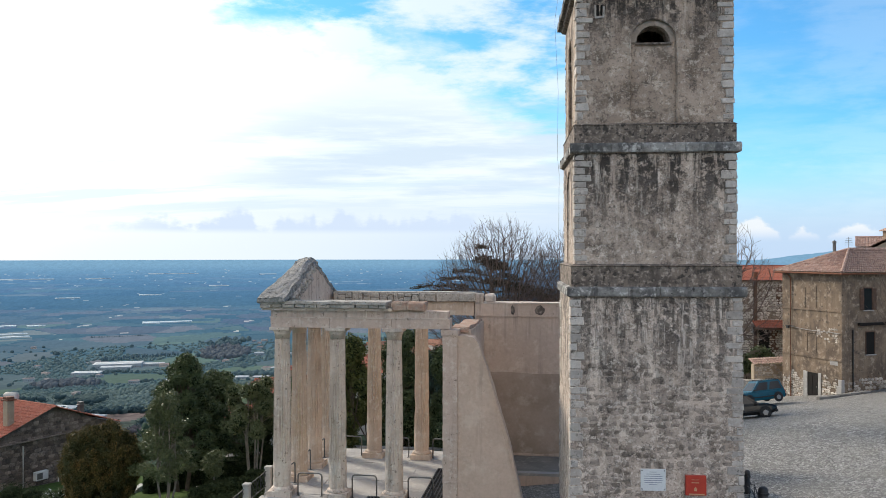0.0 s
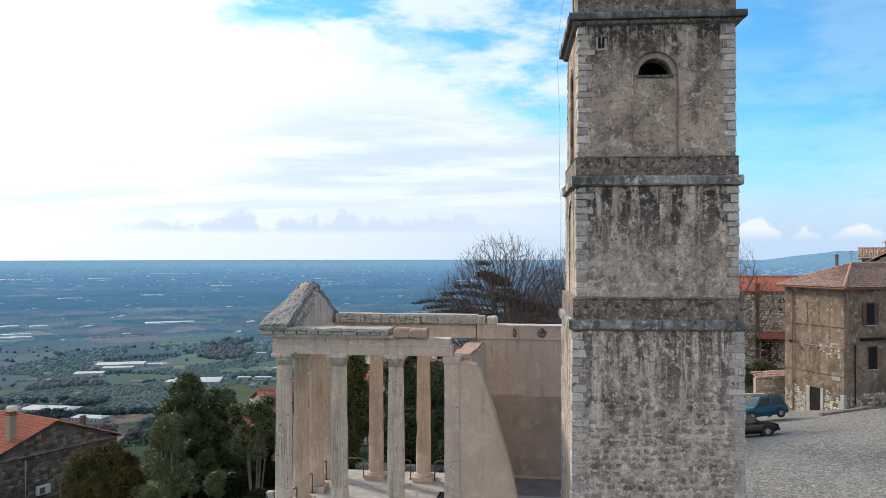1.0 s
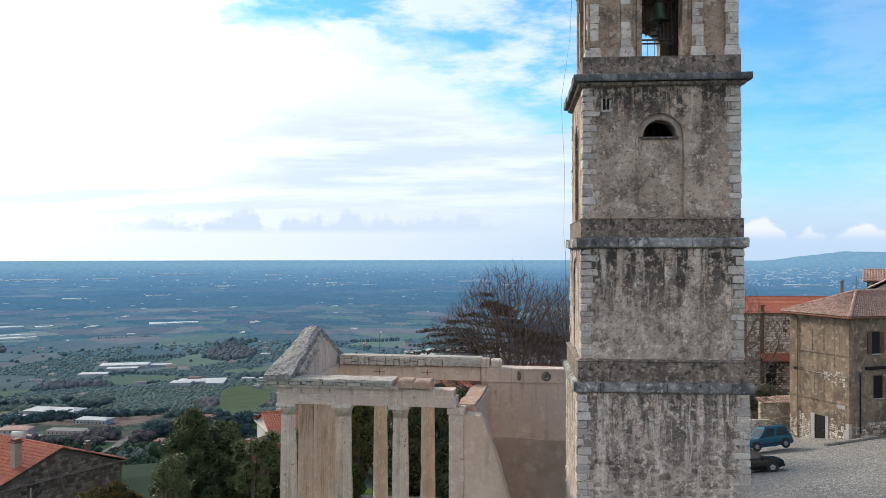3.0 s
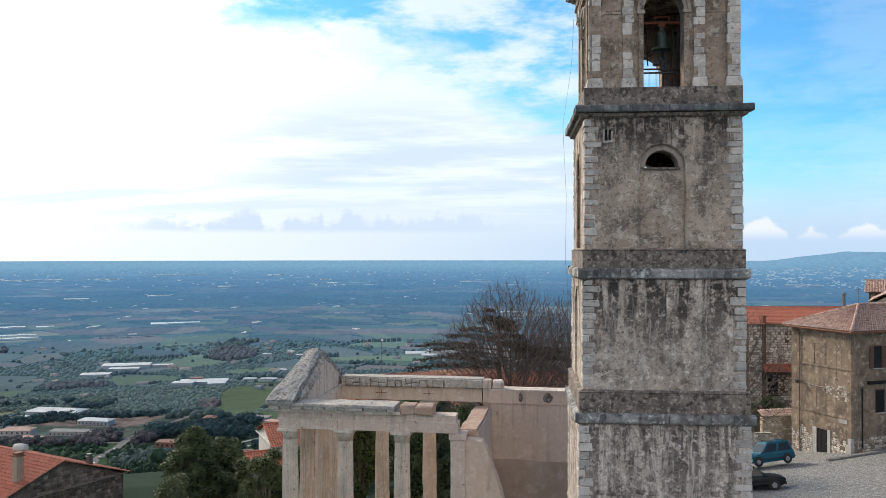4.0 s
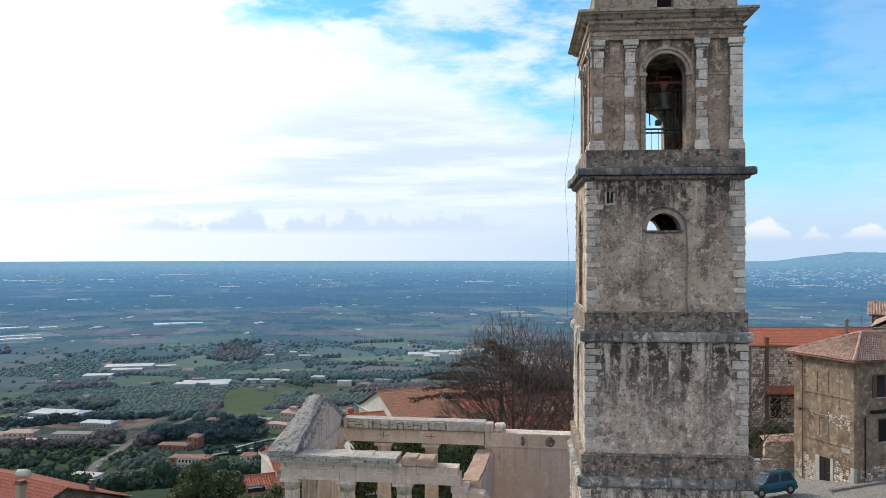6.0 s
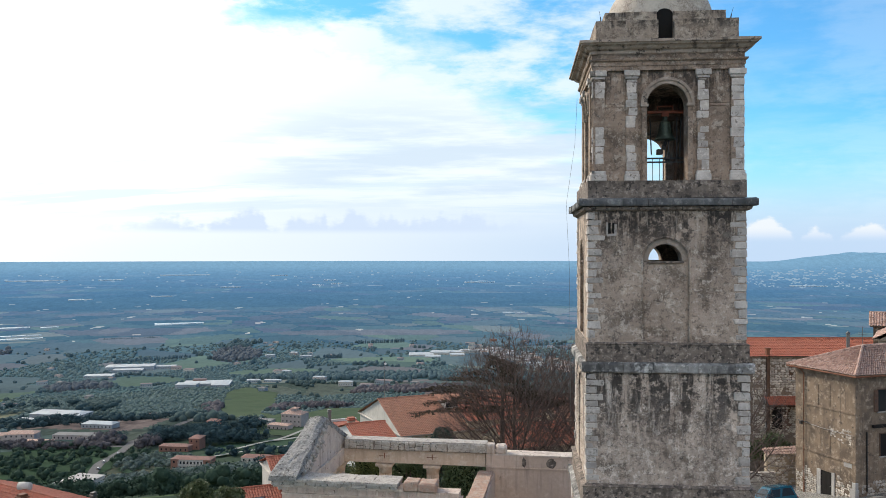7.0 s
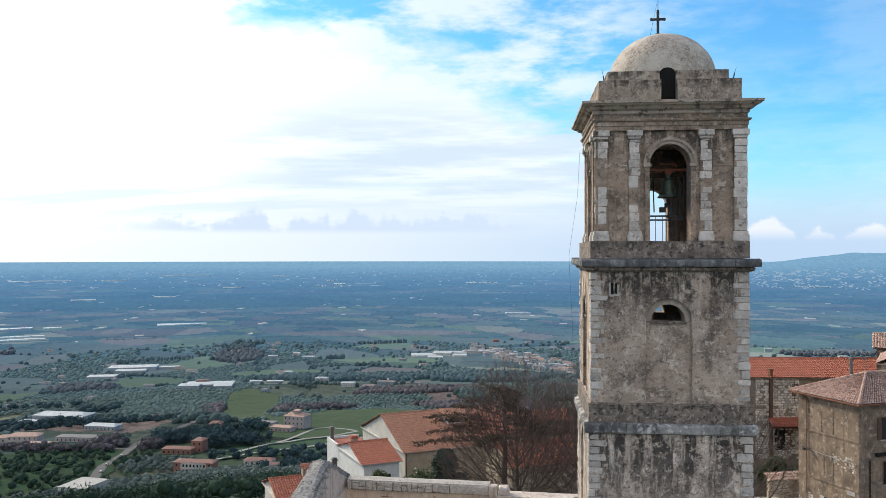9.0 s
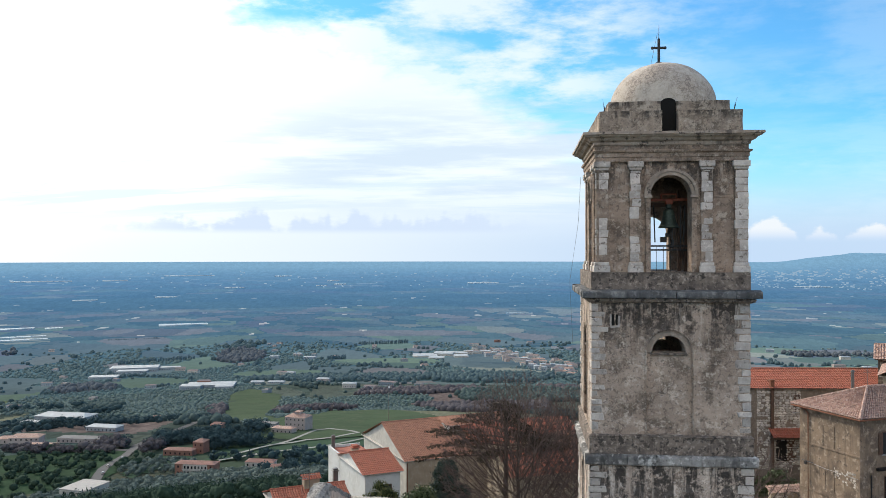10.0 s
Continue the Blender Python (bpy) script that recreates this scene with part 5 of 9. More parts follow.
# pediment: tympanum wall and two raking cornices, broken flat at the crown
ALONG = Matrix(((0, -1, 0, 0), (1, 0, 0, 0), (0, 0, 1, 0), (0, 0, 0, 1)))
bm = bmesh.new()
prism(bm, [(-0.3, 6.43), (7.7, 6.43), (7.7, 6.84), (4.1, 8.45), (3.3, 8.45), (-0.3, 6.84)], -0.28, 0.32, ALONG)
bmesh.ops.triangulate(bm, faces=[f for f in bm.faces if len(f.verts) > 4])
part("tympanum", roughened(bm, 0.02, 3), TRAV, temple)
for pts, lab in (([(-0.92, 6.82), (-0.3, 6.84), (3.35, 8.4), (4.1, 8.4), (4.08, 8.66), (3.75, 8.8), (3.3, 8.74), (-0.95, 7.02)], "grey weathered raking cornice"), ([(4.1, 8.34), (7.75, 6.84), (8.0, 6.84), (8.0, 6.95), (4.1, 8.66)], "")):
    bm = bmesh.new()
    prism(bm, pts, -0.42 if lab else -0.3, 0.86, ALONG)
    bmesh.ops.triangulate(bm, faces=[f for f in bm.faces if len(f.verts) > 4])
    bmesh.ops.subdivide_edges(bm, edges=bm.edges[:], cuts=5, use_grid_fill=True)
    bmesh.ops.triangulate(bm, faces=bm.faces[:])
    for v in bm.verts:  # the crown is worn narrow and round
        high = smooth01(6.9, 8.6, v.co.z)
        if v.co.x < -0.2:
            v.co.x += 0.42 * high * smooth01(-0.2, -0.86, v.co.x)
        v.co.z -= 0.16 * high * smooth01(-0.3, -0.86, v.co.x - 0.42 * high) + 0.1 * high * smooth01(0.2, 0.42, v.co.x)
    part("raking_cornice", roughened(roughened(bm, 0.07, 1, 1.5, 2), 0.05, 0, 5.0, 3), LICHEN, temple, lab)
for row_, (du, dz, size_) in enumerate(((0.46, -0.12, 0.15), (0.5, -0.42, 0.11))):
    for k in range(11 - 2 * row_):
        f = (k + 0.8 + 0.3 * trng.random()) / 11
        bm = bmesh.new()
        bmesh.ops.create_icosphere(bm, subdivisions=2, radius=size_ * trng.uniform(0.8, 1.25))
        part("carved_moulding", roughened(bm, 0.06, 0, 6.0, k + row_), TRAVTOP, temple, place=pose(du - 0.05, -0.1 + 3.5 * f, 6.9 + 1.52 * f + dz, 40, 0, 10 * k))
for k in range(7):
    y = 0.3 + 0.5 * k
    part("dentil", roughened(boxes((-0.62, -0.44, y, y + 0.26, 6.96 + 0.2 * k, 7.14 + 0.2 * k)), 0.03, 1, 3, k), TRAV, temple)
# anta, the plastered walls behind it and what is left of the cross wall
z = FLOOR
k = 0
while z < 5.6:
    h = min(trng.uniform(0.5, 0.95), 5.675 - z)
    part("anta_block", roughened(boxes((7.37 + trng.uniform(-0.01, 0.01), 8.0 + trng.uniform(0.0, 0.03), -0.44, 0.42, z + 0.002, z + h - 0.002), bev=0.004), 0.012, 2, 2, z), TRAVPINK, temple)
    z += h
part("anta_capital", roughened(boxes((7.3, 8.06, -0.5, 0.46, 5.4, 5.66), bev=0.02), 0.015, 3, 2), TRAVPINK, temple)
bm = bmesh.new()
prism(bm, [(8.0, -3.5), (11.2, -3.5), (10.72, -1.23), (10.23, 0.93), (9.9, 2.0), (9.4, 3.7), (8.95, 5.0), (8.72, 5.32), (8.4, 5.4), (8.0, 5.4)], -0.37, 0.38)
bmesh.ops.triangulate(bm, faces=[f for f in bm.faces if len(f.verts) > 4])
part("buttress_wall", roughened(roughened(bm, 0.03, 5, 1.2), 0.035, 0, 3.5), PLASTER, temple, "beige plastered wall with a sloping broken edge")
for x, z, w, h in ((8.12, 3.9, 0.5, 0.55), (8.05, 2.9, 0.55, 0.4), (8.0, 1.75, 0.35, 0.3), (8.1, -0.1, 0.5, 0.5), (8.1, -1.35, 0.45, 0.45), (8.0, 4.9, 0.3, 0.25)):
    bm = boxes((x, x + w, -0.385, -0.36, z, z + h))
    part("bare_stone_patch", roughened(bm, 0.05, 4, 3.5, x + z), PLASTER, temple)
bm = bmesh.new()
prism(bm, [(0.38, -3.0), (7.05, -3.0), (7.05, 5.46), (5.0, 5.52), (3.0, 5.48), (1.2, 5.56), (0.38, 5.58)], -8.5, -7.62, ALONG)
bmesh.ops.triangulate(bm, faces=[f for f in bm.faces if len(f.verts) > 4])
part("cross_wall", roughened(bm, 0.03, 3, 1.0), PLASTER, temple)
bm = bmesh.new()
prism(bm, [(0.3, 5.5), (3.0, 5.44), (6.9, 5.4), (6.9, 5.56), (5.0, 5.66), (3.0, 5.62), (1.6, 5.74), (0.42, 5.72)], -8.44, -7.68, ALONG)
bmesh.ops.triangulate(bm, faces=[f for f in bm.faces if len(f.verts) > 4])
part("broken_wall_top", roughened(roughened(bm, 0.03, 5, 1.8), 0.03, 0, 4.5), BRICKTOP, temple, "broken reddish masonry along the wall top")
part("back_wall", roughened(boxes((8.05, 13.6, 7.03, 7.9, -3.0, 5.7)), 0.008, 3), PLASTER, temple, "plain pinkish plaster wall")
bm = roughened(boxes((8.3, 13.55, 7.004, 7.06, -1.4, 2.75)), 0.0, 8)
for v in bm.verts:
    off = 0.14 * noise.noise_vector(v.co * 0.9)
    v.co.x, v.co.z = v.co.x + off.x, v.co.z + off.z
part("render_patch", bm, DARKPLASTER, temple, "darker damp-stained lower render")
part("back_wall_band", roughened(boxes((8.05, 13.6, 6.99, 7.9, 5.7, 6.36)), 0.012, 5), PLASTER, temple)
part("band_edge", roughened(boxes((8.05, 13.6, 6.95, 7.1, 5.69, 5.75)), 0.006, 4), PLASTER, temple)
part("coping", roughened(boxes((8.05, 13.6, 6.95, 7.96, 6.355, 6.42)), 0.02, 9, 1.6), TRAV, temple)
for x, w in ((9.9, 0.22), (11.15, 0.5)):
    bm = bmesh.new()
    prism(bm, [(x + w / 2 + w * (0.5 + 0.16 * noise.noise((x, 2.1 * a, 0))) * math.cos(a), 6.03 + 0.25 * (1 + 0.3 * noise.noise((x, 1.3 * a, 4))) * math.sin(a)) for a in [i * math.pi / 9 for i in range(18)]], 6.968, 6.99)
    part("stain_patch", bm, BAND, temple, "dark damp patch of lost plaster")
part("ledge", boxes((9.4, 13.4, 3.3, 7.0, -5.0, -1.5)), SLATE, temple)
part("ledge_coping", roughened(boxes((9.4, 13.4, 3.15, 3.55, -1.5, -1.38)), 0.01, 3), PAVE, temple)
part("ledge_wall", boxes((9.4, 13.4, 3.2, 3.3, -5.0, -1.5)), PLASTER, temple)

# metal floor grates and tube barriers between the columns
def grate(x0, x1, y0, y1):
    ob = thing("floor_grate", "dark steel grating set in the temple floor", "grate", TP @ Matrix.Translation((x0, y0, FLOOR + 0.015)), "grates in the temple floor")
    w, d = x1 - x0, y1 - y0
    # near-black sheet stands for the shade between the bars
    part("dark_backing", boxes((0, w, 0, d, 0.0, 0.01)), DARK, ob)
    n = int(w / 0.14)
    for k in range(n + 1):
        x = k * w / n
        part("bar", boxes((x - 0.02, x + 0.02, 0, d, 0.01, 0.04)), IRON, ob)
    for k in range(int(d / 0.5) + 1):
        part("cross_bar", boxes((0, w, k * 0.5, k * 0.5 + 0.03, 0.012, 0.035)), IRON, ob)
grate(3.95, 7.3, -0.95, 0.15)
grate(6.35, 7.3, 0.2, 5.2)

def barrier(u, v, rz, w=1.1, h=1.02):
    ob = thing("tube_barrier", "grey bent steel tube barrier between temple columns", "barrier", TP @ Matrix.Translation((u, v, FLOOR)) @ pose(0, 0, 0, 0, 0, rz), "barriers between the columns")
    pts = [(-w / 2, 0, 0), (-w / 2, 0, h - 0.12), (-w / 2 + 0.04, 0, h - 0.03), (-w / 2 + 0.12, 0, h), (w / 2 - 0.12, 0, h), (w / 2 - 0.04, 0, h - 0.03), (w / 2, 0, h - 0.12), (w / 2, 0, 0)]
    part("tube", tube(bmesh.new(), pts, 0.035, 8), STEEL, ob, smooth=True)
    for x in (-w / 2, w / 2):
        part("foot_plate", boxes((x - 0.08, x + 0.08, -0.08, 0.08, 0, 0.015)), STEEL, ob)
for u, v, rz in ((1.32, -0.1, 0), (3.82, -0.1, 0), (6.35, -0.1, 0), (1.32, 7.4, 0), (3.9, 7.4, 0), (6.3, 7.4, 0), (0.0, 1.25, 90), (0.0, 3.7, 90), (0.0, 6.2, 90)):
    barrier(u, v, rz)
# stair balustrade beside the platform
rail = thing("stair_railing", "dark iron railing with pale stone posts descending beside the temple", "railing", TP)
posts = [(-0.97, 0.9, -1.85), (-1.6, -0.2, -2.38), (-2.3, -1.3, -3.0)]
for x, y, z in posts:
    part("post", roughened(boxes((x - 0.14, x + 0.14, y - 0.14, y + 0.14, z - 1.5, z + 0.88), (x - 0.17, x + 0.17, y - 0.17, y + 0.17, z + 0.86, z + 0.96), bev=0.02), 0.008), PAVE, rail)
for (xa, ya, za), (xb, yb, zb) in zip(posts, posts[1:]):
    for h in (0.12, 0.8):
        part("bar", tube(bmesh.new(), [(xa, ya, za + h), (xb, yb, zb + h)], 0.025, 6), IRON, rail)
    A, B = Vector((xa, ya, za)), Vector((xb, yb, zb))
    for k in range(5):  # crossed bars between the rails
        p, q = A.lerp(B, k / 5 + 0.02), A.lerp(B, k / 5 + 0.18)
        part("baluster", tube(bmesh.new(), [p + Vector((0, 0, 0.12)), q + Vector((0, 0, 0.8))], 0.014, 5), IRON, rail)
        part("baluster", tube(bmesh.new(), [q + Vector((0, 0, 0.12)), p + Vector((0, 0, 0.8))], 0.014, 5), IRON, rail)
        part("baluster", tube(bmesh.new(), [q + Vector((0, 0, 0.12)), q + Vector((0, 0, 0.8))], 0.014, 5), IRON, rail)
for k in range(7):
    f = k / 6
    x, y, z = -0.97 - 1.33 * f, 0.9 - 2.2 * f, -1.95 - 1.15 * f
    part("step", roughened(boxes((x - 0.1, x + 1.1, y - 0.36, y + 0.1 * (k > 0) + 0.2, z - 3.0, z - 0.1), bev=0.015), 0.012, 3, 2.0, k), PAVE, rail)

# ---- cobbled square ----
def square_mesh():
    bm = bmesh.new()
    xs, ys = [3 + 1.5 * i for i in range(36)], [-20 + 1.5 * i for i in range(66)]
    g = [[bm.verts.new((x, y, square_z(x, y) + 0.02 * noise.noise((x * 0.4, y * 0.4, 0)))) for x in xs] for y in ys]
    for a, b in zip(g, g[1:]):
        for i in range(len(xs) - 1):
            bm.faces.new((a[i], a[i + 1], b[i + 1], b[i]))
    return bm
pavement = part("pavement", square_mesh(), COBBLE, smooth=True)
tagged(pavement, "grey cobbled square sloping down past the tower", "pavement", kind="structure")

# ---- roofs of half-round tiles ----
def tiled_slope(bm, a, b, c, d, pitch=0.25, rows=0.4, depth=0.085, seed=1):
    """Half-round tile ridges on the quad a-b (eave) d-c (top), running from eave to top, in overlapping rows."""
    a, b, c, d = (Vector(p) for p in (a, b, c, d))
    nx = max(2, int(max((b - a).length, (c - d).length) / pitch))
    ny = max(2, int((d - a).length / rows)) if (d - a).length > 0.1 else 2
    ny = max(ny, int((c - b).length / rows), 2)
    up_ = (b - a).cross(d - a)
    if up_.length < 1e-6:
        up_ = (b - a).cross(c - a)
    up_.normalize()
    if up_.z < 0:
        up_ = -up_
    r_ = random.Random(seed)
    lift = [r_.uniform(-0.012, 0.02) for _ in range(nx + 1)]
    prof = ((0.0, 0.0), (0.22, 0.75), (0.5, 1.0), (0.78, 0.75))
    rows_ = []
    for j in range(ny):
        for f, step in ((j / ny, 0.04), ((j + 1) / ny, 0.0)):
            lo, hi = a.lerp(d, f), b.lerp(c, f)
            row = []
            wob = r_.uniform(-0.01, 0.01)
            for i in range(nx):
                for s, h in prof:
                    jit = 0.012 * noise.noise((i * 3.1, j * 2.7, seed))
                    row.append(bm.verts.new(lo.lerp(hi, (i + s) / nx) + up_ * (depth * h + step + lift[i] + wob + jit)))
            rows_.append(row)
    for p, q in zip(rows_, rows_[1:]):
        for i in range(len(p) - 1):
            bm.faces.new((p[i], p[i + 1], q[i + 1], q[i]))
    return bm

def ridge_tiles(bm, p, q, r=0.12):
    p, q = Vector(p), Vector(q)
    n = max(1, int((q - p).length / 0.45))
    for i in range(n):
        tube(bm, [p.lerp(q, i / n), p.lerp(q, (i + 1.08) / n)], r, 8, r * 0.86)
    return bm

def window(parent, x0, x1, z0, z1, face_y, shutters=None, glass=None, axis="y", frame_mat=None):
    """A recessed window with frame, pane and sill on a wall in the plane y = face_y (axis x: x = face_y)."""
    def put(name, mat, spans, par, lab=""):
        bm = boxes(*spans, bev=0.008)
        if axis == "x":
            for v in bm.verts:
                v.co = Vector((v.co.y, v.co.x, v.co.z))
        return part(name, bm, mat, par, lab)
    f = 0.08
    w = put("window", frame_mat or WOODRED, [(x0 - f, x0, face_y - 0.04, face_y + 0.02, z0, z1), (x1, x1 + f, face_y - 0.04, face_y + 0.02, z0, z1), (x0 - f, x1 + f, face_y - 0.04, face_y + 0.02, z1, z1 + f)], parent)
    put("pane", glass or GLASS, [(x0, x1, face_y - 0.012, face_y + 0.01, z0, z1)], w)
    put("sill", PAVE, [(x0 - 0.12, x1 + 0.12, face_y - 0.12, face_y + 0.02, z0 - 0.08, z0)], w)
    if shutters:
        sw = (x1 - x0) / 2
        put("shutter", shutters, [(x0 - sw - 0.05, x0 - 0.05, face_y - 0.06, face_y - 0.015, z0, z1)] + [(x0 - sw, x0 - 0.1, face_y - 0.07, face_y - 0.055, z0 + 0.1 * i, z0 + 0.1 * i + 0.05) for i in range(1, int((z1 - z0) / 0.1) - 1)], w)
        put("shutter", shutters, [(x1 + 0.05, x1 + sw + 0.05, face_y - 0.06, face_y - 0.015, z0, z1)] + [(x1 + 0.1, x1 + sw, face_y - 0.07, face_y - 0.055, z0 + 0.1 * i, z0 + 0.1 * i + 0.05) for i in range(1, int((z1 - z0) / 0.1) - 1)], w)
    return w

STONES = [block_mesh("stone", RUBBLE, 40 + s, 0.25, 0.12) for s in range(10)]
def rubble_face(parent, axis, face, a0, a1, z0, z1, size=0.3, keep=0.9, proud=0.05, seed=5, top=None, out=-1, stones=None):
    """Single rubble stones laid in rough courses on a wall face."""
    stones = stones or STONES
    r_ = random.Random(seed)
    z = z0
    while z < z1:
        h = r_.uniform(0.55, 0.95) * size
        a = a0 - r_.uniform(0, size)
        while a < a1:
            w = r_.uniform(0.7, 1.7) * size
            lo, hi = max(a, a0), min(a + w, a1)
            if hi - lo > 0.08 and r_.random() < keep and (top is None or z + h < top((lo + hi) / 2)):
                p = sorted((face + out * proud * r_.uniform(0.4, 1.0), face - out * 0.06))
                if axis == "x":
                    block("stone", r_.choice(stones), parent, *p, lo + 0.012, hi - 0.012, z + 0.012, z + h - 0.012)
                else:
                    block("stone", r_.choice(stones), parent, lo + 0.012, hi - 0.012, *p, z + 0.012, z + h - 0.012)
            a += w
        z += h

# ---- ochre house ----
HO = Matrix.Translation((31.0, 64.0, 0)) @ pose(0, 0, 0, 0, 0, 19.6)
house = thing("ochre_house", "old ochre rendered house with hipped tile roof and bare stone base", "house", HO)
part("wall", boxes((0, 9, 0, 6.35, -5.0, 7.42)), OCHRE, house)
roof = part("roof", boxes((-0.3, 9, -0.3, 6.65, 7.4, 7.5)), OCHRE, house)
A, B, C, D, R1, R2 = (-0.5, -0.5, 7.42), (9, -0.5, 7.42), (9, 6.85, 7.42), (-0.5, 6.85, 7.42), (3.5, 2.7, 9.25), (9, 2.7, 9.25)
for name, q in (("front", (A, B, R2, R1)), ("hip", (D, A, R1, R1)), ("back", (C, D, R1, R2))):
    bm = bmesh.new()
    tiled_slope(bm, *q, seed=len(name))
    part("tile_slope", bm, TILE, roof)
bm = bmesh.new()
ridge_tiles(bm, (-0.5, -0.5, 7.5), (3.5, 2.7, 9.33))
ridge_tiles(bm, (-0.5, 6.85, 7.5), (3.5, 2.7, 9.33))
ridge_tiles(bm, (3.5, 2.7, 9.33), (9, 2.7, 9.33))
part("ridge_tile", bm, TILE, roof)
part("gutter", tube(bmesh.new(), [(-0.52, 6.8, 7.38), (-0.52, -0.52, 7.38), (8.9, -0.52, 7.38)], 0.07, 8), RUST, house)
part("drainpipe", tube(bmesh.new(), [(-0.5, 5.6, 7.35), (-0.3, 5.42, 7.2), (-0.09, 5.32, 6.9), (-0.09, 5.32, -3.0)], 0.055, 8), RUST, house, "rust-red drainpipe")
part("drainpipe", tube(bmesh.new(), [(1.05, -0.08, 3.0), (1.05, -0.08, -1.6)], 0.05, 8), IRON, house)
for z in (4.4, 0.58):
    part("string_course", roughened(boxes((-0.06, 0.0, 0, 6.35, z - 0.07, z + 0.07)), 0.015, 5, 3), OCHRE, house)
for y0, y1, z0, z1 in ((2.54, 3.87, 4.53, 6.27), (2.55, 3.64, 0.98, 2.59)):
    part("blind_window", boxes((-0.035, 0.0, y0, y0 + 0.12, z0, z1), (-0.035, 0.0, y1 - 0.12, y1, z0, z1), (-0.035, 0.0, y0 + 0.12, y1 - 0.12, z1 - 0.12, z1), bev=0.01), OCHRE, house)
door = part("door", boxes((-0.02, 0.0, 2.38, 3.5, -2.95, -0.7), (-0.035, -0.019, 2.45, 2.9, -2.7, -1.9), (-0.035, -0.019, 2.98, 3.43, -2.7, -1.9), (-0.035, -0.019, 2.45, 2.9, -1.8, -0.9), (-0.035, -0.019, 2.98, 3.43, -1.8, -0.9)), DARKWOOD, house, "dark plank door in a pale stone frame")
part("door_frame", boxes((-0.07, 0.0, 2.05, 2.38, -2.95, -0.65), bev=0.02), PAVE, door)
part("door_frame", boxes((-0.07, 0.0, 3.5, 3.95, -3.0, -0.65), bev=0.02), PAVE, door)
part("knob", lathe(bmesh.new(), [(0.03, 0), (0.05, 0.03), (0.03, 0.06)], 8), STEEL, door, place=pose(-0.02, 2.5, -1.8, 0, -90))
part("sign_plate", boxes((-0.03, 0.0, 0.36, 1.15, 0.16, 0.52), bev=0.006), PAVE, house, "small blank pale plate")
part("corner_stone", roughened(boxes((-0.06, 0.3, -0.05, 0.5, -2.5, -1.4), (-0.05, 0.25, -0.04, 0.35, -1.4, -0.9), bev=0.03), 0.03, 2), PAVE, house)
rubble_face(house, "x", 0.0, 0.5, 2.0, -3.1, 0.0, 0.22, 0.82, 0.05, 5, lambda a: -0.9 + 0.3 * math.sin(a * 5))
rubble_face(house, "x", 0.0, 4.0, 6.3, -3.6, -0.6, 0.22, 0.85, 0.05, 6, lambda a: -1.0 + 0.4 * math.sin(a * 4))
rubble_face(house, "x", 0.0, 0.4, 2.6, 1.9, 3.0, 0.22, 0.4, 0.03, 8)
rubble_face(house, "y", 0.0, 0.6, 5.0, -2.4, -0.9, 0.3, 0.7, 0.04, 9)
window(house, 2.25, 3.05, 4.5, 6.2, 0.0, WOODRED)
window(house, 2.45, 3.3, 1.0, 2.75, 0.0, None, DARK)
part("cable_run", tube(bmesh.new(), [(-0.05, 6.0, 2.9), (-0.09, 5.3, 2.85), (-0.06, 3.5, 2.72), (-0.05, 1.5, 2.72), (-0.05, 0.2, 2.7)], 0.02, 5), PAVE, house)
part("lamp_bracket", boxes((-0.5, 0.0, 5.2, 5.24, 2.86, 2.9), (-0.55, -0.4, 5.1, 5.34, 2.72, 2.96), (-0.2, -0.15, 4.6, 5.9, 2.9, 2.94), bev=0.01), IRON, house)
part("balcony_beam", roughened(boxes((1.6, 4.6, -0.25, 0.0, 3.3, 3.5)), 0.04, 2), DARKWOOD, house)
part("door_step", roughened(boxes((-0.8, 0.0, 1.2, 4.2, -3.6, -2.78), bev=0.03), 0.01, 2), PAVE, house)
chim = thing("flue_pipe", "grey metal flue pipe on a tile roof", "flue", HO @ Matrix.Translation((5.6, 6.3, 7.4)))
part("pipe", tube(bmesh.new(), [(0, 0, 0), (0, 0, 2.5)], 0.14, 10), STEEL, chim)
part("cowl", lathe(bmesh.new(), [(0.2, 2.5), (0.2, 2.56), (0.03, 2.7)], 10), STEEL, chim)

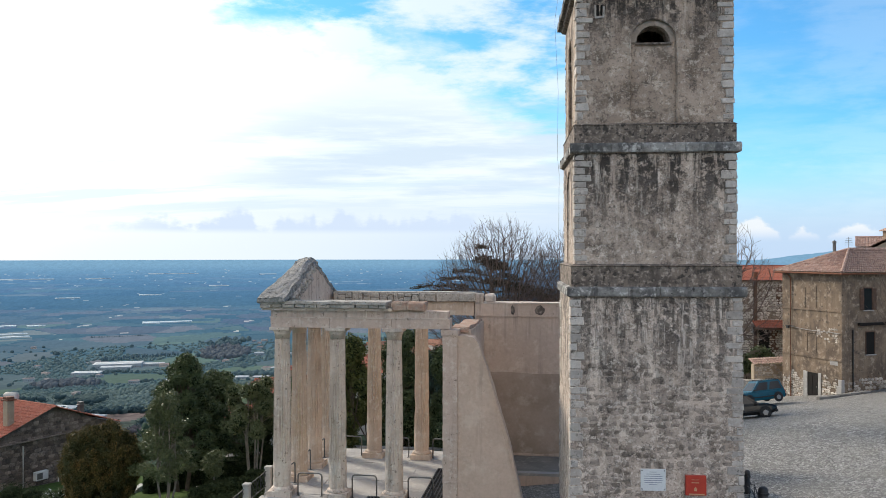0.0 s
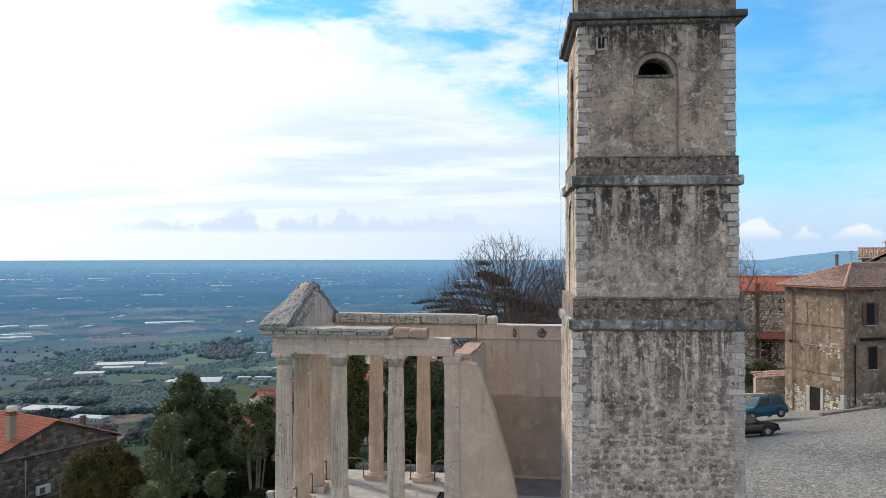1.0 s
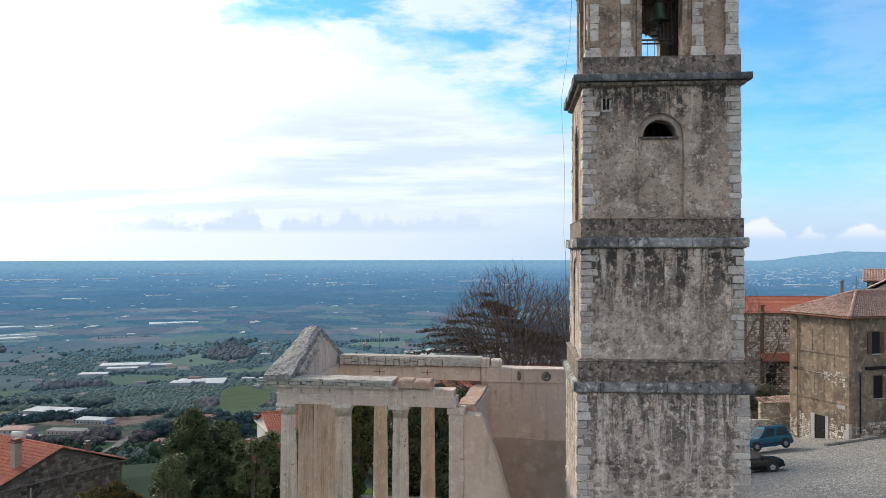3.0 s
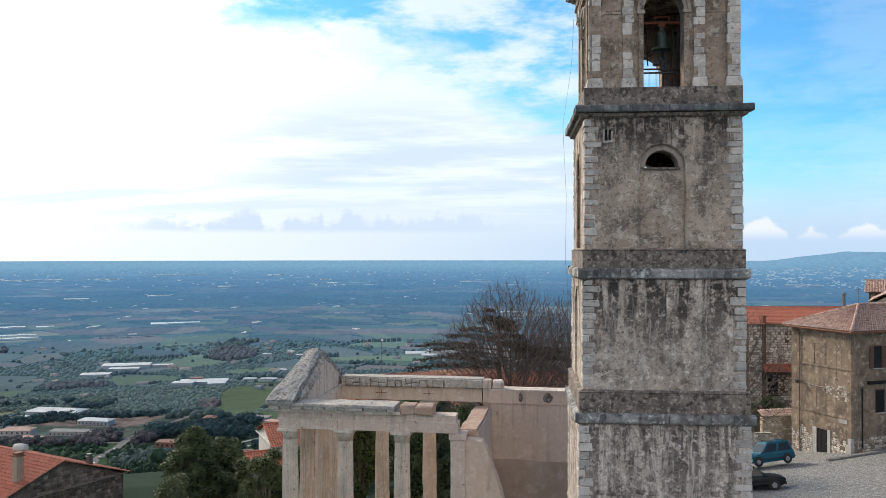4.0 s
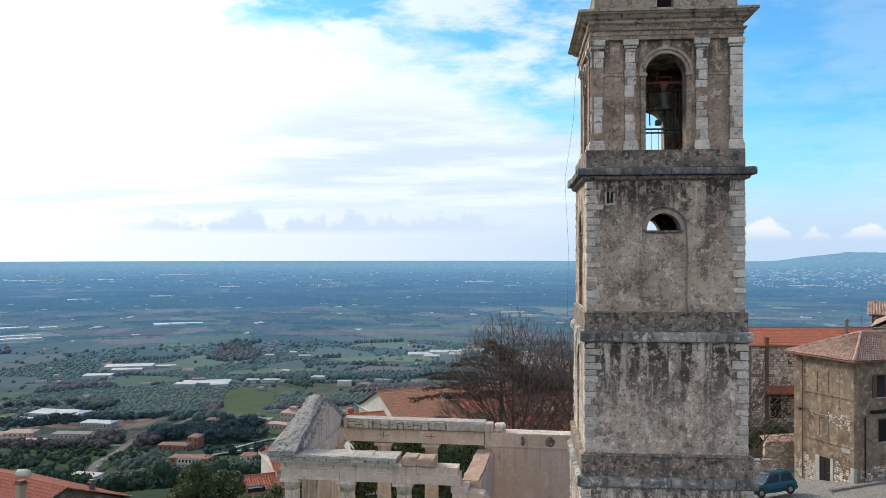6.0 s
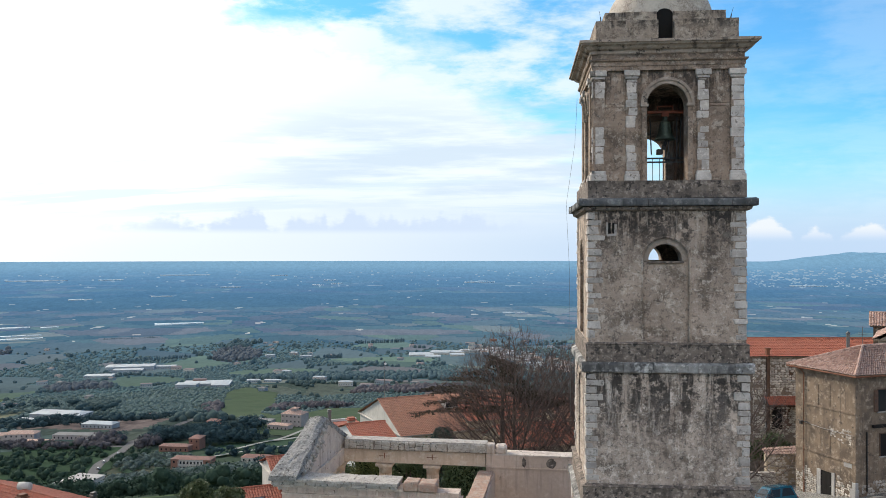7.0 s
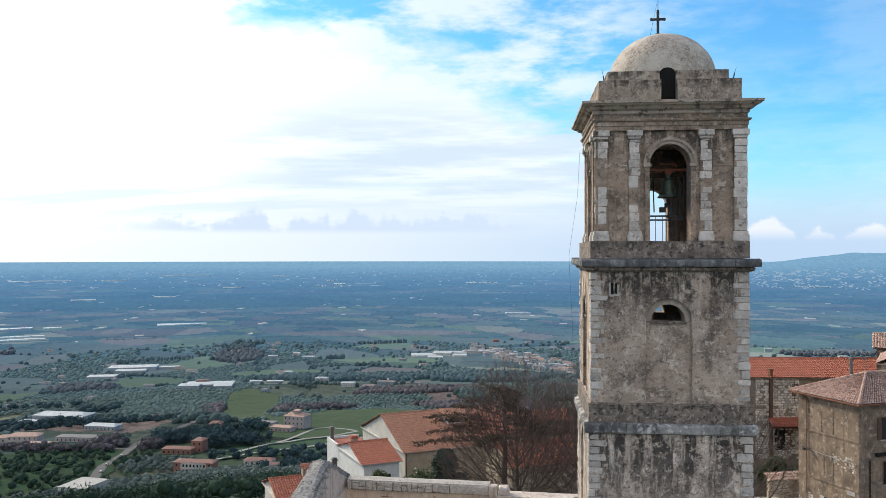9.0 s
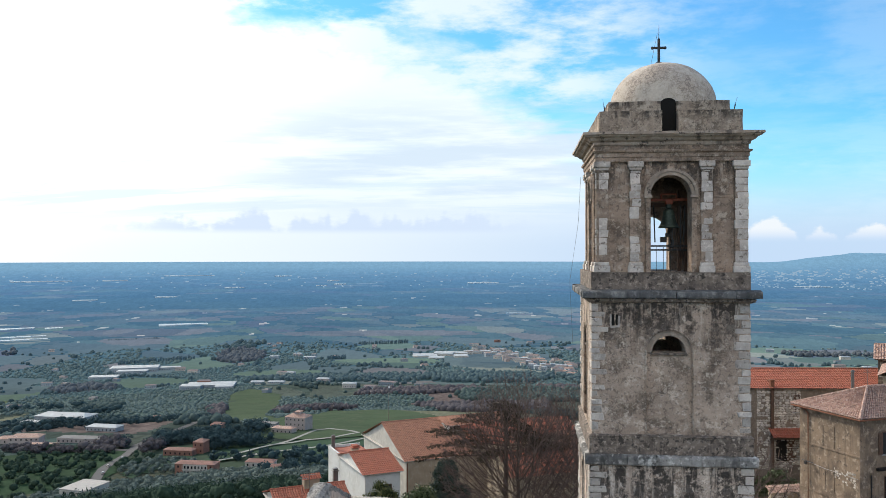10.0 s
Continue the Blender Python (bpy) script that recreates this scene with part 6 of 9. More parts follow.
# taller houses behind it
def plain_house(name, label, x, y, z, rz, w, d, h, wall, roofm, rise=1.2, hipped=False):
    ob = thing(name, label, "house", Matrix.Translation((x, y, z)) @ pose(0, 0, 0, 0, 0, rz))
    part("wall", boxes((0, w, 0, d, -6, h)), wall, ob)
    rf = part("roof", boxes((-0.3, w + 0.3, -0.3, d + 0.3, h, h + 0.08)), wall, ob)
    for a in (0, 1):
        bm = bmesh.new()
        e0, e1, m = ((-0.4, -0.4, h + 0.06), (w + 0.4, -0.4, h + 0.06), d / 2) if a == 0 else ((w + 0.4, d + 0.4, h + 0.06), (-0.4, d + 0.4, h + 0.06), d / 2)
        top0, top1 = ((-0.4, m, h + rise), (w + 0.4, m, h + rise)) if a == 0 else ((w + 0.4, m, h + rise), (-0.4, m, h + rise))
        tiled_slope(bm, e0, e1, top1, top0, seed=a + 3)
        part("tile_slope", bm, roofm, rf)
    for xx in (0, w):
        bm = bmesh.new()
        v = [bm.verts.new(p) for p in ((xx, 0, h), (xx, d, h), (xx, d / 2, h + rise))]
        bm.faces.new(v)
        ex = bmesh.ops.extrude_face_region(bm, geom=bm.faces[:])
        bmesh.ops.translate(bm, vec=(0.15 if xx == 0 else -0.15, 0, 0), verts=[g for g in ex["geom"] if isinstance(g, bmesh.types.BMVert)])
        part("gable", bm, wall, ob)
    bm = bmesh.new()
    ridge_tiles(bm, (-0.4, d / 2, h + rise + 0.06), (w + 0.4, d / 2, h + rise + 0.06))
    part("ridge_tile", bm, roofm, rf)
    return ob
plain_house("beige_house", "beige rendered house with a long sloping tile roof", 43.4, 83.7, -3, -120, 10, 12, 12.0, OCHREPALE, TILE, 3.4)
plain_house("tall_house", "tall ochre house with shallow tile roof", 42.0, 83, -2, -27, 12, 9, 11.5, OCHRE, TILE, 1.1)
ch = thing("roof_turret", "small square roof turret with tile cap", "chimney", Matrix.Translation((44.6, 82.0, 9.7)))
part("stack", roughened(boxes((-0.5, 0.5, -0.5, 0.5, -0.4, 1.5)), 0.02, 2), OCHRE, ch)
part("cap", stepped([(0.75, 1.48), (0.75, 1.56), (0.1, 1.95)]), TILE, ch)
aer = thing("aerial", "thin grey television aerial on a roof", "aerial", Matrix.Translation((36.0, 73.0, 9.2)))
part("mast", tube(bmesh.new(), [(0, 0, -2.5), (0, 0, 1.2)], 0.025, 6), STEEL, aer)
for k in range(4):
    part("element", tube(bmesh.new(), [(-0.4 + 0.05 * k, 0, 0.5 + 0.2 * k), (0.4 - 0.05 * k, 0, 0.5 + 0.2 * k)], 0.015, 5), STEEL, aer)

# stone house at the end of the square
sh = plain_house("stone_house", "rubble stone house with bright red tile roof", 22.0, 86.5, -4, 0, 24, 8.5, 10.0, MORTARWALL, REDTILE, 1.5)
ROUND_STONES = [block_mesh("stone", RUBBLE, 700 + k, 0.26, 0.13) for k in range(10)]
rubble_face(sh, "y", 0.0, 9.2, 13.8, 1.6, 9.9, 0.34, 0.86, 0.07, 12, stones=ROUND_STONES)
part("pillar", boxes((10.62, 10.95, -0.25, 0.0, 1.5, 10.1), bev=0.02), WOODRED, sh)
part("chimney", roughened(boxes((10.62, 10.98, -0.2, 0.2, 10.0, 10.85), (10.55, 11.05, -0.27, 0.27, 10.83, 10.98)), 0.01, 1), RUST, sh, "narrow rust-brown chimney pot")
window(sh, 13.1, 13.65, 7.6, 9.3, 0.0, None, WOODRED)
bm = bmesh.new()
tiled_slope(bm, (10.4, -1.6, 5.2), (14.0, -1.6, 5.2), (14.0, 0, 5.9), (10.4, 0, 5.9))
part("canopy", bm, REDTILE, sh, "red tiled door canopy")
part("canopy_board", boxes((10.4, 14.0, -1.5, -1.42, 5.05, 5.2), (10.4, 14.0, -1.5, 0, 5.12, 5.16)), WOODRED, sh)
part("door", boxes((11.2, 12.3, -0.05, 0.0, 2.5, 5.0), (11.3, 11.7, -0.07, -0.045, 2.7, 4.8), (11.8, 12.2, -0.07, -0.045, 2.7, 4.8)), DARKWOOD, sh)
part("door", boxes((12.3, 13.2, -0.03, 0.0, 2.5, 5.0)), WOODRED, sh)
wl = thing("garden_wall", "low rubble wall with red tile coping", "wall", Matrix.Translation((27.4, 72.6, 0)) @ pose(0, 0, 0, 0, 0, 4))
part("masonry", boxes((0, 3.2, 0, 0.5, -4.5, -0.85)), OCHREPALE, wl)
bm = bmesh.new()
tiled_slope(bm, (-0.1, -0.25, -0.85), (3.3, -0.25, -0.7), (3.3, 0.9, -0.3), (-0.1, 0.9, -0.45))
part("coping", bm, TILE, wl)
rubble_face(wl, "y", 0.0, 0.1, 3.2, -3.4, -1.0, 0.26, 0.6, 0.05, 14)
wl2 = thing("garden_wall", "low grey stone wall beside parked cars", "wall", Matrix.Translation((23.0, 71.2, 0)))
part("masonry", roughened(boxes((0, 4.7, 0, 0.4, -4.5, -2.0)), 0.03, 3), RUBBLE, wl2)
rubble_face(wl2, "y", 0.0, 3.0, 4.7, -3.2, -2.1, 0.26, 0.7, 0.05, 15)

# kerb strip in front of the ochre house
kerb = thing("kerb", "low dark stone kerb on the cobbles", "kerb", Matrix.Translation((29.6, 61.8, 0)) @ pose(0, 0, 0, 0, 0, 16))
for k in range(5):
    z = square_z(29.6 + 0.95 * k, 61.8 + 0.28 * k)
    part("kerb_stone", boxes((0.95 * k - 1.6, 0.95 * k - 0.68, 0, 0.35, z - 0.2, z + 0.09), bev=0.02), SLATE, kerb)

# ---- cars ----
def loft(bm, sections):
    """Skins a list of closed outlines with equal point counts."""
    rings = [[bm.verts.new(p) for p in s] for s in sections]
    n = len(rings[0])
    for p, q in zip(rings, rings[1:]):
        for i in range(n):
            j = (i + 1) % n
            bm.faces.new((p[i], p[j], q[j], q[i]))
    bm.faces.new(rings[0][::-1])
    bm.faces.new(rings[-1])
    return bm

def car(name, label, place, paint, length=3.7, width=1.6, height=1.5, bars=False):
    """A small hatchback whose front points to +x, standing on z = 0."""
    ob = thing(name, label, "car", place)
    L, W, H = length, width / 2, height
    def section(x, lo, hi, w, tuck=0.9):
        return [(x, -w * 0.93, lo), (x, -w, lo + 0.18), (x, -w, hi - 0.12), (x, -w * tuck, hi), (x, w * tuck, hi), (x, w, hi - 0.12), (x, w, lo + 0.18), (x, w * 0.93, lo)]
    bm = bmesh.new()
    loft(bm, [section(-L / 2, 0.38, 0.8, W * 0.9), section(-L / 2 + 0.08, 0.26, 0.86, W * 0.97), section(-L * 0.3, 0.22, 0.88, W), section(0, 0.2, 0.88, W), section(L * 0.22, 0.2, 0.88, W), section(L * 0.42, 0.24, 0.78, W * 0.97), section(L / 2, 0.34, 0.66, W * 0.86)])
    body = part("body", bm, paint, ob)
    def cab(x0, x1, z, w):
        return [(x0, -w, z), (x1, -w, z), (x1, w, z), (x0, w, z)]
    x0, x1, t0, t1 = -L / 2 + 0.08, L * 0.24, -L / 2 + 0.3, L * 0.06
    bm = loft(bmesh.new(), [cab(x0, x1, 0.86, W * 0.94), cab(x0 + 0.1, x1 - 0.2, 1.05, W * 0.91), cab(t0, t1, H - 0.06, W * 0.8), cab(t0 + 0.06, t1 - 0.08, H, W * 0.74)])
    cabin = part("cabin", bm, paint, ob)
    for s in (-1, 1):
        for a, b in ((0.06, 0.46), (0.52, 0.92)):
            lo, hi = 0.93, H - 0.13
            def at(f, z):
                k = (z - 0.86) / (H - 0.06 - 0.86)
                return (x0 + (t0 - x0) * k + (x1 + (t1 - x1) * k - x0 - (t0 - x0) * k) * f, s * (W * 0.955 - W * 0.14 * k + 0.004), z)
            bm = bmesh.new()
            bm.faces.new([bm.verts.new(p) for p in (at(a, lo), at(b, lo), at(b - 0.02, hi), at(a + 0.02, hi))])
            ex = bmesh.ops.extrude_face_region(bm, geom=bm.faces[:])
            bmesh.ops.translate(bm, vec=(0, -s * 0.03, 0), verts=[g for g in ex["geom"] if isinstance(g, bmesh.types.BMVert)])
            part("side_window", bm, GLASS, cabin)
    for xa, xb, nm in ((x0 - 0.012, t0 - 0.0, "rear_window"), (x1 + 0.01, t1 + 0.012, "windscreen")):
        bm = bmesh.new()
        k0, k1 = 0.15, 0.88
        pts = [(xa + (xb - xa) * k0, -W * 0.78, 0.86 + (H - 0.92) * k0), (xa + (xb - xa) * k0, W * 0.78, 0.86 + (H - 0.92) * k0), (xa + (xb - xa) * k1, W * 0.66, 0.86 + (H - 0.92) * k1), (xa + (xb - xa) * k1, -W * 0.66, 0.86 + (H - 0.92) * k1)]
        bm.faces.new([bm.verts.new(p) for p in pts])
        ex = bmesh.ops.extrude_face_region(bm, geom=bm.faces[:])
        bmesh.ops.translate(bm, vec=(0.03 if nm == "rear_window" else -0.03, 0, 0.01), verts=[g for g in ex["geom"] if isinstance(g, bmesh.types.BMVert)])
        part(nm, bm, GLASS, cabin)
    part("bumper", boxes((-L / 2 - 0.06, -L / 2 + 0.1, -W * 0.95, W * 0.95, 0.3, 0.52), bev=0.05), RUBBER, ob)
    part("bumper", boxes((L / 2 - 0.14, L / 2 + 0.05, -W * 0.9, W * 0.9, 0.28, 0.46), bev=0.05), RUBBER, ob)
    for s in (-1, 1):
        part("headlight", boxes((L / 2 - 0.22, L / 2 + 0.0, s * W * 0.66 - 0.14, s * W * 0.66 + 0.14, 0.52, 0.66), bev=0.04), LAMPGLASS, ob)
        part("tail_light", boxes((-L / 2 - 0.012, -L / 2 + 0.12, s * W * 0.84 - 0.07, s * W * 0.84 + 0.07, 0.56, 0.8), bev=0.02), TAILGLASS, ob)
        part("mirror", boxes((L * 0.16, L * 0.2, s * W * 1.02 - 0.07, s * W * 1.02 + 0.07, 0.92, 1.03), bev=0.02), RUBBER, ob)
        part("sill_trim", boxes((-L * 0.24, L * 0.22, s * W - 0.02, s * W + 0.02, 0.4, 0.48), bev=0.008), RUBBER, ob)
        for x in (-L * 0.32, L * 0.31):
            wheel = part("wheel", lathe(bmesh.new(), [(0.24, -0.09), (0.29, -0.08), (0.3, -0.04), (0.3, 0.04), (0.29, 0.08), (0.24, 0.09)], 22), RUBBER, ob, place=pose(x, s * (W - 0.055), 0.3, 90))
            part("rim", lathe(bmesh.new(), [(0.15, -0.1), (0.16, -0.098), (0.16, 0.098), (0.15, 0.1)], 14), RIM, wheel)
            # flat black disc on the body stands for the shaded wheel well
            part("wheel_arch", lathe(bmesh.new(), [(0.37, -0.012), (0.375, 0.0), (0.37, 0.012)], 26), RUBBER, ob, place=pose(x, s * W, 0.33, 90))
            for k in range(5):
                a = 2 * math.pi * k / 5
                part("spoke", boxes((-0.02, 0.02, 0.03, 0.18, -0.104, 0.104)), RIM, wheel, place=pose(0, 0, 0, 0, 0, 72 * k))
    if bars:
        for x in (t0 + 0.3, t1 - 0.35):
            part("roof_bar", boxes((x - 0.025, x + 0.025, -W * 0.82, W * 0.82, H + 0.04, H + 0.08), (x - 0.03, x + 0.03, -W * 0.8, -W * 0.74, H - 0.1, H + 0.06), (x - 0.03, x + 0.03, W * 0.74, W * 0.8, H - 0.1, H + 0.06), bev=0.006), IRON, ob)
    return ob

def on_square(x, y, rz, lift=0.0):
    sx, sy = (square_z(x + 1, y) - square_z(x - 1, y)) / 2, (square_z(x, y + 1) - square_z(x, y - 1)) / 2
    n = Vector((-sx, -sy, 1)).normalized()
    q = Vector((0, 0, 1)).rotation_difference(n)
    return Matrix.Translation((x, y, square_z(x, y) + lift)) @ q.to_matrix().to_4x4() @ pose(0, 0, 0, 0, 0, rz)
car("blue_hatchback", "teal blue older hatchback with roof bars parked on cobbles", on_square(23.75, 61.9, 190, 0.25), BLUEPAINT, 3.7, 1.62, 1.6, True)
car("black_hatchback", "black hatchback parked on cobbles beside the tower", on_square(19.35, 52.9, -10, 0.0), BLACKPAINT, 3.9, 1.68, 1.5)
car("red_car", "red car parked on cobbles beside the house", on_square(36.6, 62.6, 20, 0.0), REDPAINT, 3.9, 1.65, 1.45)

# bollards by the tower
def bollard(x, y, r, h):
    ob = thing("bollard", "dark round-topped iron bollard on the cobbles", "bollard", Matrix.Translation((x, y, square_z(x, y) - 0.02)), "bollards by the tower")
    part("post", lathe(bmesh.new(), [(r * 1.25, 0), (r * 1.25, 0.1), (r, 0.14), (r * 0.96, h - 0.12), (r * 0.8, h - 0.04), (r * 0.4, h), (0.01, h + 0.01)], 16), IRON, ob, smooth=True)
    part("collar", lathe(bmesh.new(), [(r * 1.08, h - 0.3), (r * 1.1, h - 0.26), (r * 1.08, h - 0.22)], 16), IRON, ob)
bollard(12.55, 34.0, 0.13, 0.95)
bollard(12.2, 31.4, 0.19, 0.95)
scroll = thing("iron_scroll_rail", "dark wrought iron scroll rail between bollards", "railing", Matrix.Translation((12.4, 32.7, square_z(12.4, 32.7))))
part("rail", tube(bmesh.new(), [(0.15, 1.3, 0.75), (0.05, 0.6, 0.5), (0, 0.1, 0.62), (-0.1, -0.5, 0.4), (-0.2, -1.3, 0.62)], 0.025, 6), IRON, scroll)
part("rail", tube(bmesh.new(), [(0.15, 1.3, 0.25), (0.05, 0.5, 0.3), (-0.05, -0.2, 0.12), (-0.2, -1.3, 0.2)], 0.025, 6), IRON, scroll)
for k in range(5):
    y = -1.0 + 0.5 * k
    part("stay", tube(bmesh.new(), [(-0.02 * k, y, 0.0), (-0.02 * k + 0.03, y + 0.1, 0.55)], 0.02, 5), IRON, scroll)

# ---- trees and shrubs ----
def mesh_of(name, verts, faces, mat, parent=None, label="", kind=""):
    me = bpy.data.meshes.new(name)
    me.from_pydata(verts, [], faces)
    me.materials.append(mat)
    ob = new(name, me)
    if parent:
        ob.parent = parent
    return tagged(ob, label, "", "", kind)

def leaf_cloud(clumps, leaf, rs, flat=0.0):
    """Leaf quads thickest near the skin of each clump: clumps are (centre, radii, count)."""
    vs, fs = [], []
    for (cx, cy, cz), (rx, ry, rz), n in clumps:
        d = rs.normal(size=(n, 3))
        d /= np.linalg.norm(d, axis=1)[:, None]
        r = rs.uniform(0.45, 1.0, n) ** 0.5 * (1 + 0.16 * rs.normal(size=n))
        p = np.array((cx, cy, cz)) + d * r[:, None] * np.array((rx, ry, rz))
        a = rs.normal(size=(n, 3)) * np.array((1, 1, 1 - flat))
        a /= np.linalg.norm(a, axis=1)[:, None]
        b = np.cross(a, rs.normal(size=(n, 3)))
        b /= np.linalg.norm(b, axis=1)[:, None] + 1e-9
        s = leaf * rs.uniform(0.6, 1.4, n)[:, None]
        base = len(vs)
        quad = np.stack([p - a * s, p + b * s * 0.45, p + a * s, p - b * s * 0.45], 1).reshape(-1, 3)
        vs.extend(map(tuple, quad))
        fs.extend((base + 4 * i, base + 4 * i + 1, base + 4 * i + 2, base + 4 * i + 3) for i in range(n))
    return vs, fs

def stem(vs, fs, p, q, r0, r1, n=5):
    p, q = Vector(p), Vector(q)
    d = q - p
    if d.length < 1e-5:
        return
    t = d.to_track_quat("Z", "Y")
    base = len(vs)
    for c, r in ((p, r0), (q, r1)):
        for k in range(n):
            a = 2 * math.pi * k / n
            vs.append(tuple(c + t @ Vector((r * math.cos(a), r * math.sin(a), 0))))
    for k in range(n):
        j = (k + 1) % n
        fs.append((base + k, base + j, base + n + j, base + n + k))

def leafy(name, label, x, y, clumps, leaf, mat, stems=1, trunk_r=0.16, bark=None, seed=1, category="tree", z=None, inner=None, fill=0.66):
    """Trunks, limbs out to every clump, and a crown of leaves. Clumps are given from the foot of the tree."""
    z = land(x, y) - 0.1 if z is None else z
    ob = thing(name, label, category, Matrix.Translation((x, y, z)))
    rs = np.random.RandomState(seed)
    r_ = random.Random(seed)
    vs, fs = [], []
    low = min(c[0][2] for c in clumps)
    top = max(c[0][2] for c in clumps)
    forks = []
    for s in range(stems):
        a = 2 * math.pi * s / max(1, stems) + 0.4
        off = 0.0 if stems == 1 else 0.25
        p = Vector((off * math.cos(a), off * math.sin(a), 0))
        q = Vector((2.2 * off * math.cos(a), 2.2 * off * math.sin(a), low * 0.8))
        t = Vector((1.5 * off * math.cos(a), 1.5 * off * math.sin(a), top))
        stem(vs, fs, p, q, trunk_r, trunk_r * 0.75, 7)
        stem(vs, fs, q, t, trunk_r * 0.75, trunk_r * 0.2, 6)
        forks.append((q, t))
    for c, rad, n in clumps:
        q, t = r_.choice(forks)
        f = r_.uniform(0.0, 0.5)
        stem(vs, fs, q.lerp(t, f), c, trunk_r * 0.4, trunk_r * 0.12, 5)
    mesh_of("trunk", vs, fs, bark or BARK, ob)
    vs, fs = leaf_cloud(clumps, leaf, rs)
    mesh_of("crown", vs, fs, mat, ob)
    # dark filler blobs stand for the shade deep in the crown
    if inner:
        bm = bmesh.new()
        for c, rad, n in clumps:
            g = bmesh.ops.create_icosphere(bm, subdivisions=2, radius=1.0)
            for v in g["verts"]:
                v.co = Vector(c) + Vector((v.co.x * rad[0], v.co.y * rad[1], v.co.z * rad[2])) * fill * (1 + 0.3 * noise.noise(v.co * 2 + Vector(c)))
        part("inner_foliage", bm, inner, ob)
    return ob

def spread(seed, n, cx, cy, z0, z1, r0, r1, size, count):
    """Clumps scattered between two heights, radius r0 at the bottom and r1 at the top."""
    r_ = random.Random(seed)
    out_ = []
    for i in range(n):
        f = (i + r_.random()) / n
        a, r = r_.uniform(0, 2 * math.pi), (r0 + (r1 - r0) * f) * math.sqrt(r_.random())
        s = size * r_.uniform(0.7, 1.25)
        out_.append(((cx + r * math.cos(a), cy + r * math.sin(a), z0 + (z1 - z0) * f), (s, s, s * 0.8), int(count * r_.uniform(0.7, 1.3))))
    return out_

def bare(name, label, x, y, z, height, spread_, seed, mat, trunk_r=0.25, fork=2.5, limbs=7, levels=4, lean=0.0, twig=0.012, up=0.55):
    """A leafless tree: limbs fork again and again into fine twigs."""
    ob = thing(name, label, "tree", Matrix.Translation((x, y, z)))
    r_ = random.Random(seed)
    vs, fs, tv, tf = [], [], [], []
    bv_, bf_ = [], []
    stem(bv_, bf_, (0, 0, -0.3), (lean * 0.3, 0, fork), trunk_r * 1.15, trunk_r * 0.85, 9)
    mesh_of("trunk", bv_, bf_, mat, ob)
    def grow(p, d, length, r, level):
        n = 3 if level < levels else 2
        for s in range(n):
            d = (d + Vector((r_.gauss(0, 0.13), r_.gauss(0, 0.13), r_.gauss(0.05, 0.08)))).normalized()
            q = p + d * (length / n)
            r1 = max(twig * 0.5, r * (0.82 if level < levels else 0.6))
            if r > 0.035:
                stem(vs, fs, p, q, r, r1, 6)
            else:
                stem(tv, tf, p, q, r, r1, 3)
            if level < levels:
                kids = (2 if s < n - 1 else 3) if levels < 5 else (1, 2, 3)[min(s, 2)]
                for _ in range(kids):
                    side = Vector((r_.gauss(0, 1), r_.gauss(0, 1), r_.gauss(0.35, 0.6))).normalized()
                    grow(q, (d * up + side * (1 - up) + Vector((0, 0, 0.06))).normalized(), length * r_.uniform(0.5, 0.72), max(twig, r1 * r_.uniform(0.45, 0.62)), level + 1)
            p, r = q, r1
    for k in range(limbs):
        a = 2.4 * k + r_.uniform(-0.3, 0.3)
        e = (k * 0.618) % 1.0 * 0.95 + 0.05
        d = Vector((math.cos(a) * spread_ * (1.1 - 0.8 * e) + lean, math.sin(a) * spread_ * (1.1 - 0.8 * e), (height - fork) * (0.22 + 0.72 * e)))
        grow(Vector((lean * 0.3, 0, fork * r_.uniform(0.6, 1.0))), d.normalized(), d.length * 0.66, trunk_r * r_.uniform(0.38, 0.55), 1)
    mesh_of("branchwork", vs, fs, mat, ob, kind="stuff")
    mesh_of("twig_crown", tv, tf, TWIG, ob, kind="stuff")
    return ob

